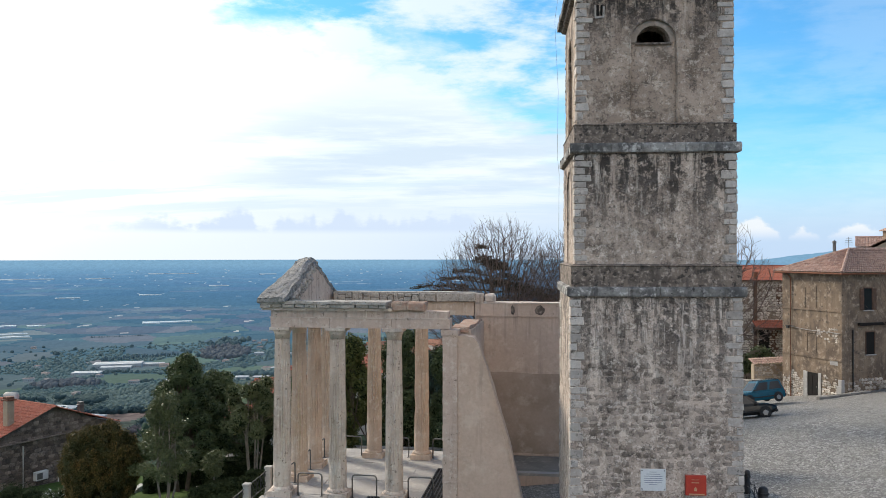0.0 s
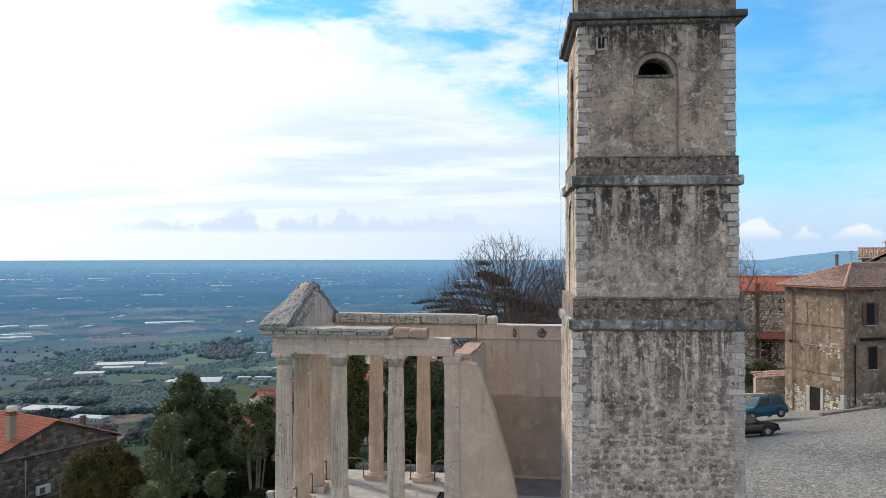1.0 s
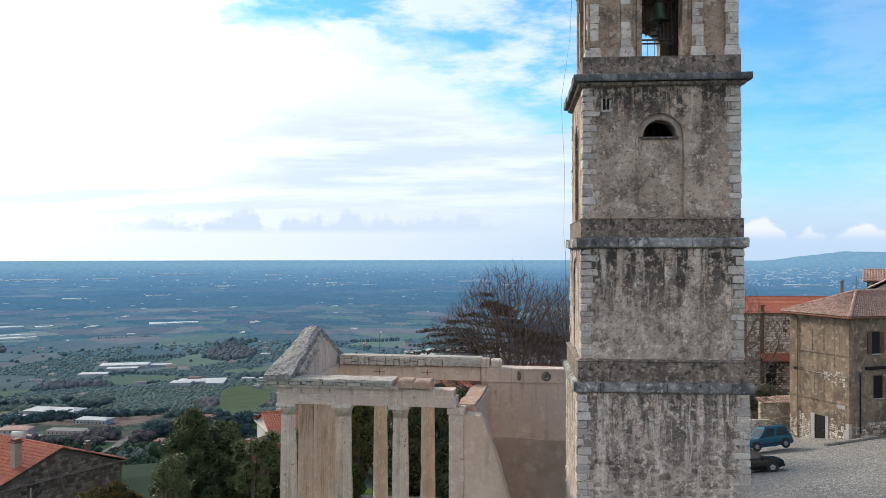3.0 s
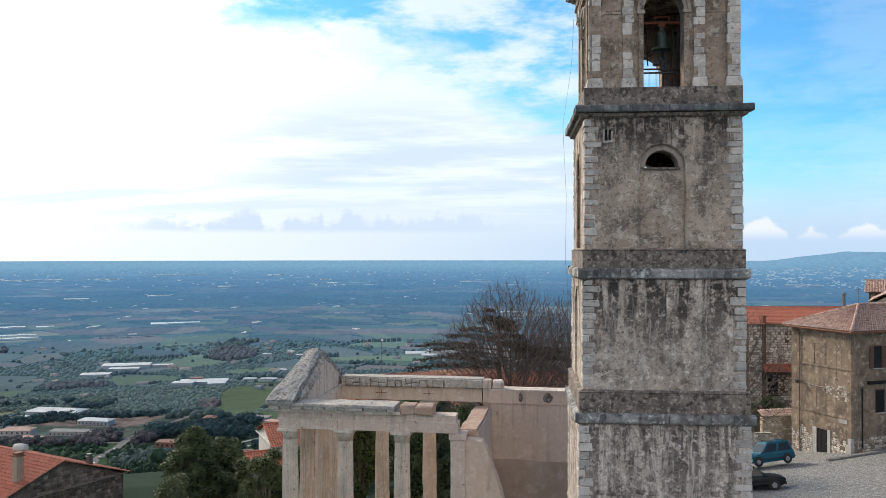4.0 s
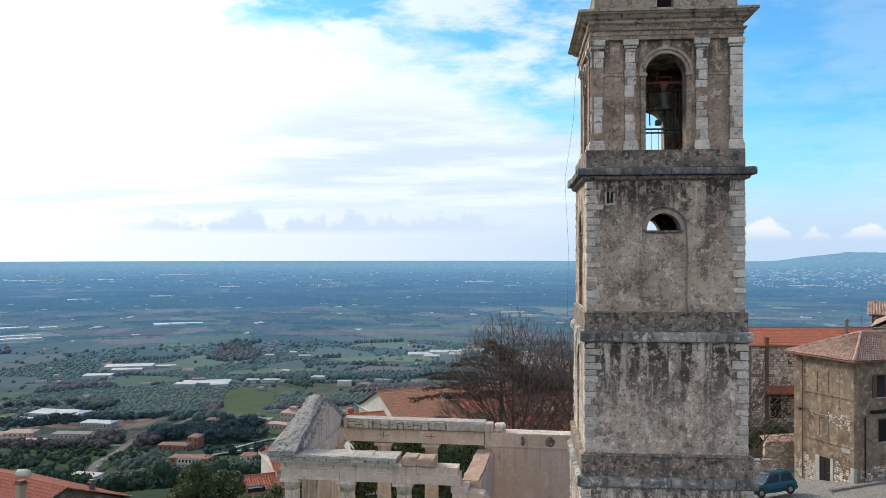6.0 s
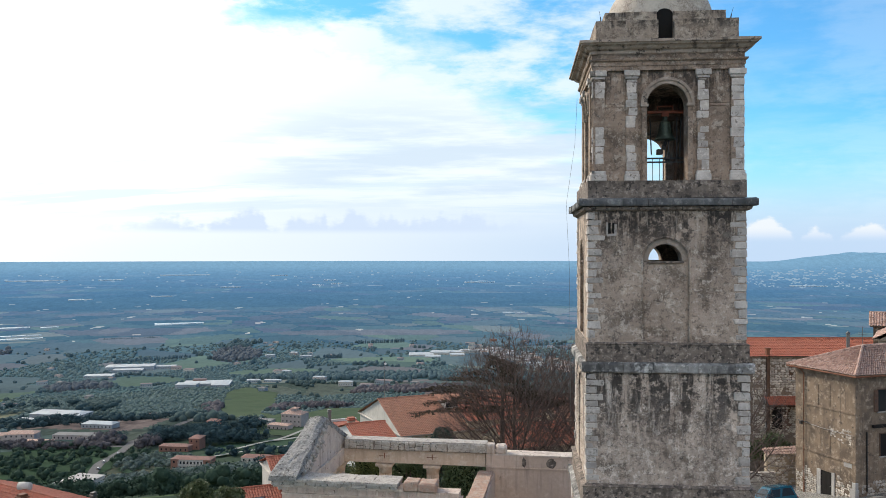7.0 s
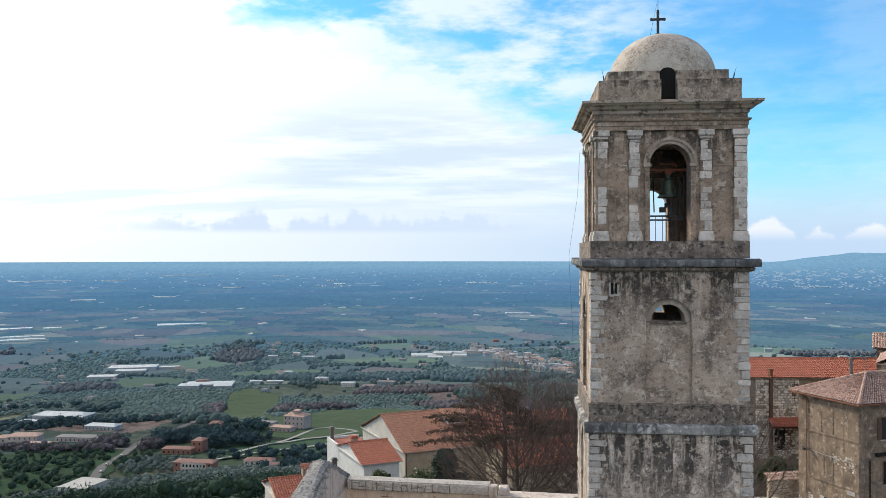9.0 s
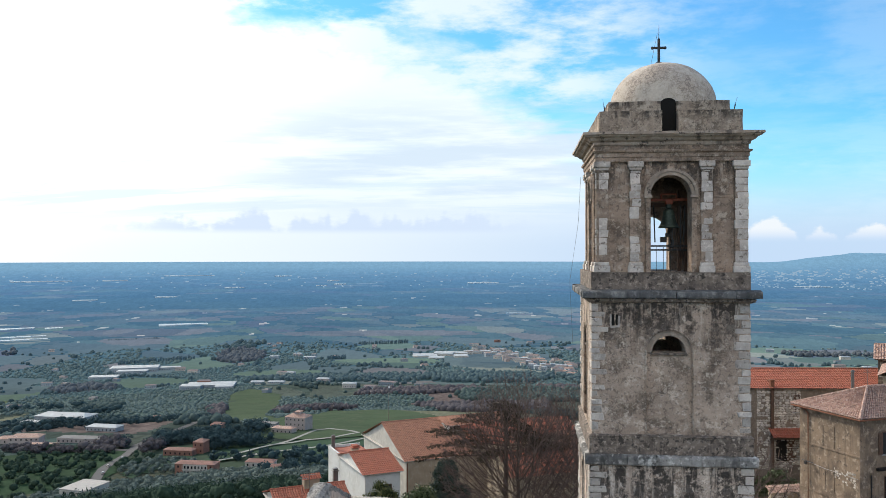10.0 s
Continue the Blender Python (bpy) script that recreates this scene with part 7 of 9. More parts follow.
def domed(name, label, x, y, z, fork, centre, radii, seed, n=6500, step=0.21, r_tip=0.0072, power=2.2, low=-0.8):
    """A leafless tree whose boughs grow towards points filling a rounded crown."""
    ob = thing(name, label, "tree", Matrix.Translation((x, y, z)))
    rs = np.random.RandomState(seed)
    goal = rs.normal(size=(n * 3, 3))
    goal /= np.linalg.norm(goal, axis=1)[:, None]
    goal *= (rs.uniform(0.0, 1.0, n * 3) ** 0.42)[:, None]
    bumps = np.array([1 + 0.22 * noise.noise(Vector(g) * 2.2 + Vector((seed, 0, 0))) for g in goal])
    goal = (goal * bumps[:, None])[goal[:, 2] > low][:n] * np.array(radii) + np.array(centre)
    rise_ = np.clip((goal[:, 2] - centre[2]) / radii[2], 0, 1)
    goal[:, :2] = np.array(centre)[:2] + (goal[:, :2] - np.array(centre)[:2]) * (1 - 0.22 * rise_)[:, None]
    nodes, up_ = [np.array((0.0, 0.0, 0.45 * k)) for k in range(int(fork / 0.45) + 1)], [-1] + list(range(int(fork / 0.45)))
    mid = np.array(centre) - np.array((0, 0, 0.6 * radii[2]))
    best = np.full(len(goal), 1e9)
    near = np.zeros(len(goal), int)
    alive = np.ones(len(goal), bool)
    fresh = list(range(len(nodes) // 2, len(nodes)))
    shoots = {}
    for _ in range(150):
        for k in fresh:
            d = np.linalg.norm(goal - nodes[k], axis=1)
            m = d < best
            best[m], near[m] = d[m], k
        alive &= best > step * 1.12
        if not alive.any():
            break
        fresh = []
        for k in np.unique(near[alive]):
            mine = alive & (near == k)
            if shoots.get(k, 0) > 2:
                alive[mine] = False
                continue
            shoots[k] = shoots.get(k, 0) + 1
            v = goal[mine] - nodes[k]
            v /= np.linalg.norm(v, axis=1)[:, None]
            back = nodes[k] - nodes[up_[k]]
            side = nodes[k] - mid
            v = v.mean(0) + 0.5 * back / (np.linalg.norm(back) + 1e-9) + 0.2 * side / (np.linalg.norm(side) + 1e-9) + rs.normal(0, 0.1, 3)
            v /= np.linalg.norm(v) + 1e-9
            nodes.append(nodes[k] + v * step)
            up_.append(int(k))
            fresh.append(len(nodes) - 1)
    start = 13
    for chance in (0.95, 0.8):  # short fine twigs fanning outwards
        end = len(nodes)
        for k in range(start, end):
            if rs.rand() < chance:
                out_ = nodes[k] - mid
                v = nodes[k] - nodes[up_[k]]
                v = v / (np.linalg.norm(v) + 1e-9) + 0.7 * out_ / np.linalg.norm(out_) + rs.normal(0, 0.42, 3)
                nodes.append(nodes[k] + v / np.linalg.norm(v) * rs.uniform(0.18, 0.42))
                up_.append(k)
        start = end
    load = np.zeros(len(nodes))
    kids = np.zeros(len(nodes), int)
    for k in range(len(nodes) - 1, 0, -1):
        load[k] = max(load[k], r_tip ** power)
        load[up_[k]] += load[k] * 0.93
        kids[up_[k]] += 1
    order = [k for k in range(len(nodes))]
    rad = load ** (1 / power)
    vs, fs, tv, tf = [], [], [], []
    foot = int(fork / 0.45)
    bv_, bf_ = [], []
    stem(bv_, bf_, nodes[0], nodes[foot], rad[0] * 1.2, rad[foot], 10)
    mesh_of("trunk", bv_, bf_, BARK, ob)
    for k in order[foot + 1:]:
        r0, r1 = min(rad[up_[k]], rad[k] * 1.35), rad[k]
        if kids[k] == 0:
            r1 = r_tip * 0.4
        if r0 > 0.035:
            stem(vs, fs, nodes[up_[k]], nodes[k], r0, r1, 6)
        else:
            stem(tv, tf, nodes[up_[k]], nodes[k], r0, r1, 3)
    mesh_of("branchwork", vs, fs, BARK, ob, kind="stuff")
    mesh_of("twig_crown", tv, tf, TWIG, ob, kind="stuff")
    return ob
# the big bare trees and the dark cedar behind the temple wall
domed("bare_tree", "large leafless tree with a rounded crown of reddish-brown twigs", 4.6, 60, -4.5, 4.6, (-0.1, 0, 9.9), (5.9, 5.5, 5.9), 4, 11000, 0.22, 0.0064)
domed("bare_tree", "leafless grey-brown tree with upright branches", 9.8, 62.5, -5.0, 4.8, (0, 0, 10.0), (5.2, 4.8, 5.3), 9, 8500, 0.22, 0.0064)
nest = thing("bird_nest", "dark round bird nest of sticks in the bare tree", "nest", Matrix.Translation((2.75, 58.8, 9.45)) @ Matrix.Scale(0.8, 4))
nrng = random.Random(12)
bm = bmesh.new()
for k in range(70):
    a, b_ = nrng.uniform(0, 6.28), nrng.uniform(-0.9, 0.6)
    p = Vector((0.36 * math.cos(a), 0.36 * math.sin(a), 0.2 * b_))
    q = p + Vector((-math.sin(a) + nrng.gauss(0, 0.5), math.cos(a) + nrng.gauss(0, 0.5), nrng.gauss(0, 0.3))).normalized() * 0.5
    tube(bm, [p, q], 0.018, 4)
part("sticks", bm, BARK, nest)
part("cup", roughened(lathe(bmesh.new(), [(0.05, -0.2), (0.25, -0.15), (0.36, 0.02), (0.3, 0.1), (0.15, 0.02)], 12), 0.03, 0, 3, 2), BARK, nest)
domed("bare_tree", "slim leafless tree with fine twigs beside the tower", 15.4, 47.5, square_z(15.4, 47.5), 3.6, (0.4, 0, 8.0), (3.6, 3.2, 4.6), 23, 1500, 0.3, 0.0085)
bare("bare_tree", "golden-brown leafless shrub tree with long whips", 31.9, 55.0, square_z(31.9, 55), 8.6, 4.2, 31, BARKGOLD, 0.13, 1.2, 12, 3, lean=-0.3, twig=0.012, up=0.8)

def cedar(x, y, z, height, seed):
    ob = thing("cedar_tree", "dark green cedar with flat layered boughs", "tree", Matrix.Translation((x, y, z)))
    r_ = random.Random(seed)
    rs = np.random.RandomState(seed)
    vs, fs = [], []
    stem(vs, fs, (0, 0, -0.3), (0, 0, height), 0.35, 0.06, 9)
    clumps = []
    for k in range(24):
        f_ = (k % 4) / 3
        zz = height * (0.74 + 0.22 * f_) + r_.uniform(-0.45, 0.45)
        a = 2.4 * k + r_.uniform(-0.4, 0.4)
        L = 6.8 * (1.0 - 0.5 * f_) * r_.uniform(0.6, 1.05)
        sag = r_.uniform(-0.08, 0.05) * L
        root, tip = Vector((0, 0, zz - 0.35)), Vector((L * math.cos(a), L * math.sin(a), zz + sag))
        stem(vs, fs, root, tip, 0.08, 0.015, 5)
        n_ = int(6 + 2.2 * L)
        for j in range(n_):
            f = 0.3 + 0.7 * j / (n_ - 1)
            p = root.lerp(tip, f) + Vector((0, 0, 0.35 * math.sin(math.pi * f) - 0.2 * f))
            wide = 0.6 * (1.15 - f) + 0.1
            for s_ in (-1, -0.5, 0, 0.5, 1):
                o = Vector((-math.sin(a), math.cos(a), 0)) * wide * s_ + Vector((r_.gauss(0, 0.14), r_.gauss(0, 0.14), r_.gauss(0, 0.07) - 0.1 * abs(s_)))
                clumps.append((tuple(p + o), (0.24, 0.24, 0.06), 7))
    mesh_of("trunk", vs, fs, BARK, ob)
    v2, f2 = leaf_cloud(clumps, 0.085, rs)
    mesh_of("crown", v2, f2, CEDAR, ob)
cedar(3.7, 63.0, -5.5, 14.3, 5)

# garden beside the temple
def garden(x, y, dz=0.0):
    return land(x, y) + dz
brng = random.Random(8)
tufts = [((0, 0, 2.1), (2.45, 2.3, 2.75), 0)]
for k in range(330):
    f, a = brng.uniform(-0.75, 1.0), brng.uniform(0, 6.283)
    r = math.sqrt(1 - f * f)
    g = 1 + 0.1 * noise.noise((f * 2, 1.5 * math.cos(a), 1.5 * math.sin(a))) + brng.uniform(-0.07, 0.05)
    s_ = brng.uniform(0.16, 0.42)
    tufts.append(((1.9 * g * r * math.cos(a), 1.8 * g * r * math.sin(a), 2.1 + 2.2 * g * f), (s_, s_, s_ * 1.2), int(1700 * s_ ** 1.6)))
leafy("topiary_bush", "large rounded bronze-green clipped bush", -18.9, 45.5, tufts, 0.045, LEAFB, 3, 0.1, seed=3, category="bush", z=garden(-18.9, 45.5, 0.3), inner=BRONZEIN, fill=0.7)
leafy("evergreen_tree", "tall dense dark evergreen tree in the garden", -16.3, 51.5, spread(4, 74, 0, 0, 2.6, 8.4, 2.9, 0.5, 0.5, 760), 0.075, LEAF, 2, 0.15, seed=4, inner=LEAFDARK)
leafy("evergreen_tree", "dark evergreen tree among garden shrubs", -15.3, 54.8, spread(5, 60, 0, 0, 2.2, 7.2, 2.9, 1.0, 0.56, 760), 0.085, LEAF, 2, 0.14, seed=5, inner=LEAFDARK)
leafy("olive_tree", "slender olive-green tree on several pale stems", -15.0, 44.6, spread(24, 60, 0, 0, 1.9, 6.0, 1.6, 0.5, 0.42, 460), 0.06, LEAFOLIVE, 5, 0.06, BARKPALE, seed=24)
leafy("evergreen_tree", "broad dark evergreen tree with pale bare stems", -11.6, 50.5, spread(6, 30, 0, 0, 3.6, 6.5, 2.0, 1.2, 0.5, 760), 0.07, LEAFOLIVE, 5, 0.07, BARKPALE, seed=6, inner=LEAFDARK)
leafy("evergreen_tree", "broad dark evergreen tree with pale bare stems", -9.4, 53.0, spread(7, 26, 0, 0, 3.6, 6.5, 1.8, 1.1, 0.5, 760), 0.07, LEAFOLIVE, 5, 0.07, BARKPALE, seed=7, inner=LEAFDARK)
leafy("small_tree", "small dark shrub tree on a thin stem", -12.9, 46.4, spread(9, 14, 0, 0, 1.5, 2.6, 0.6, 0.45, 0.34, 500), 0.055, LEAFOLIVE, 1, 0.05, BARKPALE, seed=9)
for k, (x, y, r) in enumerate(((-25.6, 52.0, 1.4), (-23.4, 49.6, 1.2), (-27.8, 53.5, 1.5), (-29.8, 52.0, 1.4), (-22.6, 47.0, 1.0), (-25.0, 48.0, 1.1), (-20.6, 49.5, 1.2))):
    leafy("shrub", "dark rounded evergreen shrub on the slope", x, y, spread(60 + k, 9, 0, 0, 0.2, 1.0 * r, 0.8 * r, 0.5 * r, 0.5 * r, 700), 0.06, LEAFDEEP, 2, 0.05, seed=60 + k, category="shrub", z=land(x, y) - 0.7, inner=LEAFDARK)
for k, (x, y, h) in enumerate(((-13.3, 58.5, 4.4), (-11.4, 59.5, 4.6), (-9.6, 60.5, 4.2))):
    leafy("shrub", "tall dark evergreen shrub below the garden hedges", x, y, spread(80 + k, 22, 0, 0, 0.3, h, 1.7, 0.9, 0.6, 600), 0.08, LEAFDEEP, 2, 0.06, seed=80 + k, category="shrub", inner=LEAFDARK)
fl = leafy("flowering_shrub", "low dark shrub with white blossom", -21.2, 45.2, spread(71, 8, 0, 0, 0.4, 1.3, 0.9, 0.7, 0.5, 500), 0.06, LEAF, 2, 0.04, seed=71, category="shrub", inner=LEAFDARK)
bv_, bf_ = leaf_cloud([(c, r, 26) for c, r, n in spread(71, 8, 0, 0, 0.4, 1.3, 0.9, 0.7, 0.56, 10)], 0.07, np.random.RandomState(5))
mesh_of("blossom", bv_, bf_, BLOSSOM, fl)
pw = thing("garden_wall", "low whitewashed wall running down the garden", "wall")
for k in range(12):
    x0, y0 = -20.4 + 0.2 * k, 50.0 + 1.6 * k
    part("wall_length", roughened(boxes((x0 - 0.16, x0 + 0.16, y0, y0 + 1.6, land(x0, y0) - 0.5, land(x0, y0) + 0.22)), 0.03, 3, 1.5, k), WHITEOLD, pw)
leafy("golden_cypress", "golden-green conifer behind the temple columns", -6.3, 57.0, spread(10, 28, 0, 0, 1.0, 9.0, 1.6, 0.5, 0.66, 840), 0.093, LEAFGOLD, 1, 0.18, seed=10, inner=LEAFDARK)
leafy("dark_tree", "dark evergreen tree behind the temple columns", -3.0, 58.5, spread(11, 35, 0, 0, 1.2, 9.4, 2.0, 1.1, 0.86, 840), 0.105, LEAF, 1, 0.2, seed=11, inner=LEAFDARK)
leafy("dark_tree", "dark evergreen tree behind the temple columns", 0.6, 57.0, spread(12, 35, 0, 0, 1.0, 8.6, 2.0, 1.2, 0.86, 840), 0.105, LEAF, 1, 0.2, seed=12, inner=LEAFDARK)
leafy("dark_tree", "dark evergreen tree behind the temple columns", -8.0, 61.0, spread(13, 32, 0, 0, 1.0, 7.4, 2.2, 1.2, 0.86, 780), 0.105, LEAF, 1, 0.2, seed=13, inner=LEAFDARK)
leafy("conifer", "blue-grey drooping conifer by a tile-roofed house", -1.0, 84.0, spread(14, 60, 0, 0, 1.2, 9.0, 3.1, 0.7, 0.72, 630), 0.11, CEDARGREY, 1, 0.2, seed=14, inner=LEAFDARK)
leafy("shrub", "yellow-green shrub below a white house", -7.4, 83.0, spread(15, 22, 0, 0, 1.4, 6.6, 2.0, 1.3, 0.78, 630), 0.093, LEAFGOLD, 3, 0.06, seed=15, category="shrub", inner=LEAFDARK)
leafy("shrub", "brownish shrub below a white house", -4.4, 82.0, spread(16, 18, 0, 0, 1.4, 5.9, 1.6, 1.1, 0.62, 570), 0.087, LEAFB, 3, 0.06, seed=16, category="shrub", inner=LEAFDARK)
leafy("hedge_shrub", "dark green hedge behind the garden wall", 28.4, 76.0, [((dx, 0, 2.2 + 0.5 * math.sin(dx * 2)), (1.0, 0.8, 0.9), 1300) for dx in (-2.4, -1.3, -0.2, 0.9, 2.0)], 0.13, LEAF, 3, 0.06, seed=17, category="hedge", z=-3.2, inner=LEAFDARK)

def hedge(x, y, w, d, h, rz, seed, mat=None):
    z = land(x, y)
    ob = thing("hedge", "clipped dark green garden hedge", "hedge", Matrix.Translation((x, y, z)) @ pose(0, 0, 0, 0, 0, rz), "hedges in the garden")
    rs = np.random.RandomState(seed)
    # dark filler core, the hedge's inner shade put into its colour
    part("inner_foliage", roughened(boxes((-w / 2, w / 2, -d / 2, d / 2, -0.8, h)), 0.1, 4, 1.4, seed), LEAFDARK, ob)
    n = int(900 * w)
    p = rs.uniform(-1, 1, (n, 3)) * np.array((w / 2, d / 2, h / 2)) + np.array((0, 0, h / 2))
    pick_ = rs.randint(0, 3, n)
    p[pick_ == 0, 2] = h + rs.normal(0, 0.05, (pick_ == 0).sum())
    p[pick_ == 1, 1] = -d / 2 + rs.normal(0, 0.05, (pick_ == 1).sum())
    p[pick_ == 2, 0] = w / 2 * np.sign(rs.uniform(-1, 1, (pick_ == 2).sum())) + rs.normal(0, 0.05, (pick_ == 2).sum())
    vs, fs = leaf_cloud([(tuple(q), (0.05, 0.05, 0.05), 1) for q in p], 0.1, rs)
    mesh_of("leaves", vs, fs, mat or LEAFDEEP, ob)
for k, (x, y, w, d, h, rz) in enumerate(((-11.2, 46.8, 4.2, 0.8, 0.9, 12), (-9.6, 48.6, 3.8, 0.8, 1.0, -5), (-10.2, 41.2, 2.6, 0.9, 0.8, 35), (-5.2, 51.0, 6.5, 0.9, 1.1, -6), (-4.6, 54.5, 7.5, 0.9, 1.3, -6), (0.8, 51.5, 4.5, 0.9, 1.1, -6), (-15.2, 54.2, 4.5, 0.9, 1.2, 24), (-14.8, 57.6, 5.0, 1.0, 1.3, 12), (-17.6, 53.0, 3.0, 0.9, 1.2, 40), (-12.4, 44.6, 2.4, 0.8, 0.9, 40))):
    hedge(x, y, w, d, h, rz, k)
lawn_v, lawn_f = [], []
for i in range(61):
    for j in range(49):
        x, y = -47 + i * 0.85, 30 + j * 0.9
        lawn_v.append((x, y, land(x, y) + 0.03 + 0.05 * noise.noise((x, y, 0))))
for i in range(60):
    for j in range(48):
        a = i * 49 + j
        lawn_f.append((a, a + 49, a + 50, a + 1))
tagged(mesh_of("lawn", lawn_v, lawn_f, GRASS), "uneven green garden lawn beside the temple", "lawn", kind="structure")
# flat stones and a low pale wall in the garden
srng = random.Random(21)
for x, y, n in ((-16.5, 42.0, 5), (-13.6, 49.6, 9), (-17.8, 40.4, 6)):
    for k in range(n):
        px, py = x + srng.uniform(-1.6, 1.6), y + srng.uniform(-0.9, 0.9) + 0.35 * k
        ob = new("garden_stone", block_mesh("garden_stone", PAVE, 300 + k, 0.12, 0.08))
        ob.location, ob.scale = (px, py, land(px, py) + 0.12), (srng.uniform(0.25, 0.7), srng.uniform(0.25, 0.5), srng.uniform(0.2, 0.35))
        tagged(ob, "pale rough stone lying on the garden lawn", "stone", "stones on the lawn")
gw = thing("garden_wall", "low pale garden wall behind hedges", "wall", Matrix.Translation((-4.0, 56.2, land(-4, 56.2))) @ pose(0, 0, 0, 0, 0, -6))
part("masonry", roughened(boxes((-4.5, 5.5, 0, 0.35, -1.5, 1.55)), 0.02, 4), RUBBLE, gw)
part("coping", roughened(boxes((-4.6, 5.6, -0.06, 0.41, 1.55, 1.66)), 0.01, 4), PAVE, gw)

# ---- houses below the temple ----
def chimney(parent, x, y, z, w, h, wall, cap):
    c = part("chimney", boxes((x - w / 2, x + w / 2, y - w / 2, y + w / 2, z - 0.6, z + h), bev=0.02), wall, parent)
    part("chimney_cap", boxes((x - w * 0.7, x + w * 0.7, y - w * 0.7, y + w * 0.7, z + h, z + h + 0.1), (x - w * 0.5, x + w * 0.5, y - w * 0.5, y + w * 0.5, z + h + 0.1, z + h + 0.3), bev=0.02), cap, c)
    return c
rh = plain_house("terracotta_house", "pale rendered house with broad terracotta tile roof and dormer", -6.7, 107.9, -15.7, 25, 20, 17.5, 8.5, WHITEOLD, TERRACOTTA, 3.5)
part("front_wall", boxes((0.02, 20, -0.04, 0.0, -5, 8.4)), OCHREPALE, rh)
part("drainpipe", tube(bmesh.new(), [(0.1, -0.1, 8.4), (0.1, -0.1, -3)], 0.07, 6), RUST, rh)
dm = part("dormer", boxes((8.2, 11.6, 5.0, 8.0, 9.5, 11.55), bev=0.02), WHITEOLD, rh, "flat dormer with tiled top")
bm = bmesh.new()
tiled_slope(bm, (8.0, 4.6, 11.55), (11.8, 4.6, 11.55), (11.8, 8.3, 12.1), (8.0, 8.3, 12.1))
part("dormer_roof", bm, TERRACOTTA, dm)
part("dormer_window", boxes((8.5, 11.3, 4.97, 5.02, 10.85, 11.4)), GLASS, dm)
wh = plain_house("white_house", "white house with bright orange tile roof", -10.35, 92.2, -13, 25, 4.2, 9.8, 8.25, WHITE, REDTILE, 1.5)
part("flat_roof", boxes((-0.02, 4.2, 9.8, 14.7, -5, 8.1), bev=0.02), WHITE, wh)
part("parapet", boxes((-0.05, 0.2, 9.6, 14.75, 8.0, 8.45), (-0.05, 4.2, 14.5, 14.75, 8.0, 8.45), bev=0.02), WHITE, wh)
part("roof_deck", boxes((0.2, 4.15, 9.9, 14.5, 8.1, 8.16)), REDTILE, wh)
chimney(wh, 0.9, 6.6, 9.2, 0.8, 0.7, OCHREPALE, REDTILE)
chimney(wh, 0.4, 14.0, 8.4, 0.4, 1.2, STEEL, STEEL)
window(wh, 2.2, 3.1, 5.6, 6.9, 0.0)
lo = plain_house("low_house", "low house with red tile roof and broad chimney", -17.0, 79.5, -13.9, 24, 7.0, 8.0, 8.6, WHITEOLD, REDTILE, 1.5)
part("chimney", boxes((3.0, 4.6, 3.4, 4.4, 9.0, 10.9), bev=0.03), OCHREPALE, lo)
bm = bmesh.new()
tiled_slope(bm, (2.8, 3.2, 10.9), (4.8, 3.2, 10.9), (4.8, 3.95, 11.3), (2.8, 3.95, 11.3))
tiled_slope(bm, (4.8, 4.7, 10.9), (2.8, 4.7, 10.9), (2.8, 3.95, 11.3), (4.8, 3.95, 11.3))
part("chimney_roof", bm, REDTILE, lo)
chimney(lo, 7.0, 6.0, 9.2, 0.5, 1.6, STEEL, STEEL)
lo2 = plain_house("low_house", "small white outbuilding with red tile roof", -19.9, 76.0, -15.0, 24, 4.6, 6.0, 8.0, WHITEOLD, REDTILE, 1.2)
part("skylight", boxes((1.0, 2.6, 0.3, 1.2, 8.35, 8.75), bev=0.02), GLASS, lo2)
for x, y, z, h in ((-14.8, 82.0, -5.0, 3.5), (-15.6, 82.4, -5.0, 3.0)):
    a = thing("aerial", "thin grey television aerial above a roof", "aerial", Matrix.Translation((x, y, z)))
    part("mast", tube(bmesh.new(), [(0, 0, 0), (0, 0, h)], 0.03, 6), STEEL, a)
    part("boom", tube(bmesh.new(), [(-0.5, 0, h - 0.5), (0.7, 0, h - 0.4)], 0.025, 5), STEEL, a)
    for k in range(5):
        part("element", tube(bmesh.new(), [(-0.4 + 0.22 * k, -0.3, h - 0.48 + 0.02 * k), (-0.4 + 0.22 * k, 0.3, h - 0.48 + 0.02 * k)], 0.012, 4), STEEL, a)
mast = thing("aerial", "white dish aerial on a mast above the terracotta roof", "aerial", Matrix.Translation((-9.8, 116.4, -4.0)))
part("mast", tube(bmesh.new(), [(0, 0, 0), (0, 0, 5.6)], 0.04, 6), STEEL, mast)
part("dish", lathe(bmesh.new(), [(0.02, 0.0), (0.12, 0.03), (0.18, 0.07)], 12), WHITE, mast, place=pose(0.1, -0.1, 5.2, 70, 0, 30))
for x, y, rz, w, d, h, rm in ((2.0, 112, 15, 16, 12, 6.0, REDTILE), (14, 104, 10, 14, 11, 6.5, TERRACOTTA), (6.5, 96, 20, 9, 8, 6.0, REDTILE)):
    plain_house("terrace_house", "old town house with red tile roof behind bare trees", x, y, -13, rz, w, d, h + 1.0, OCHREPALE, rm, 2.0)

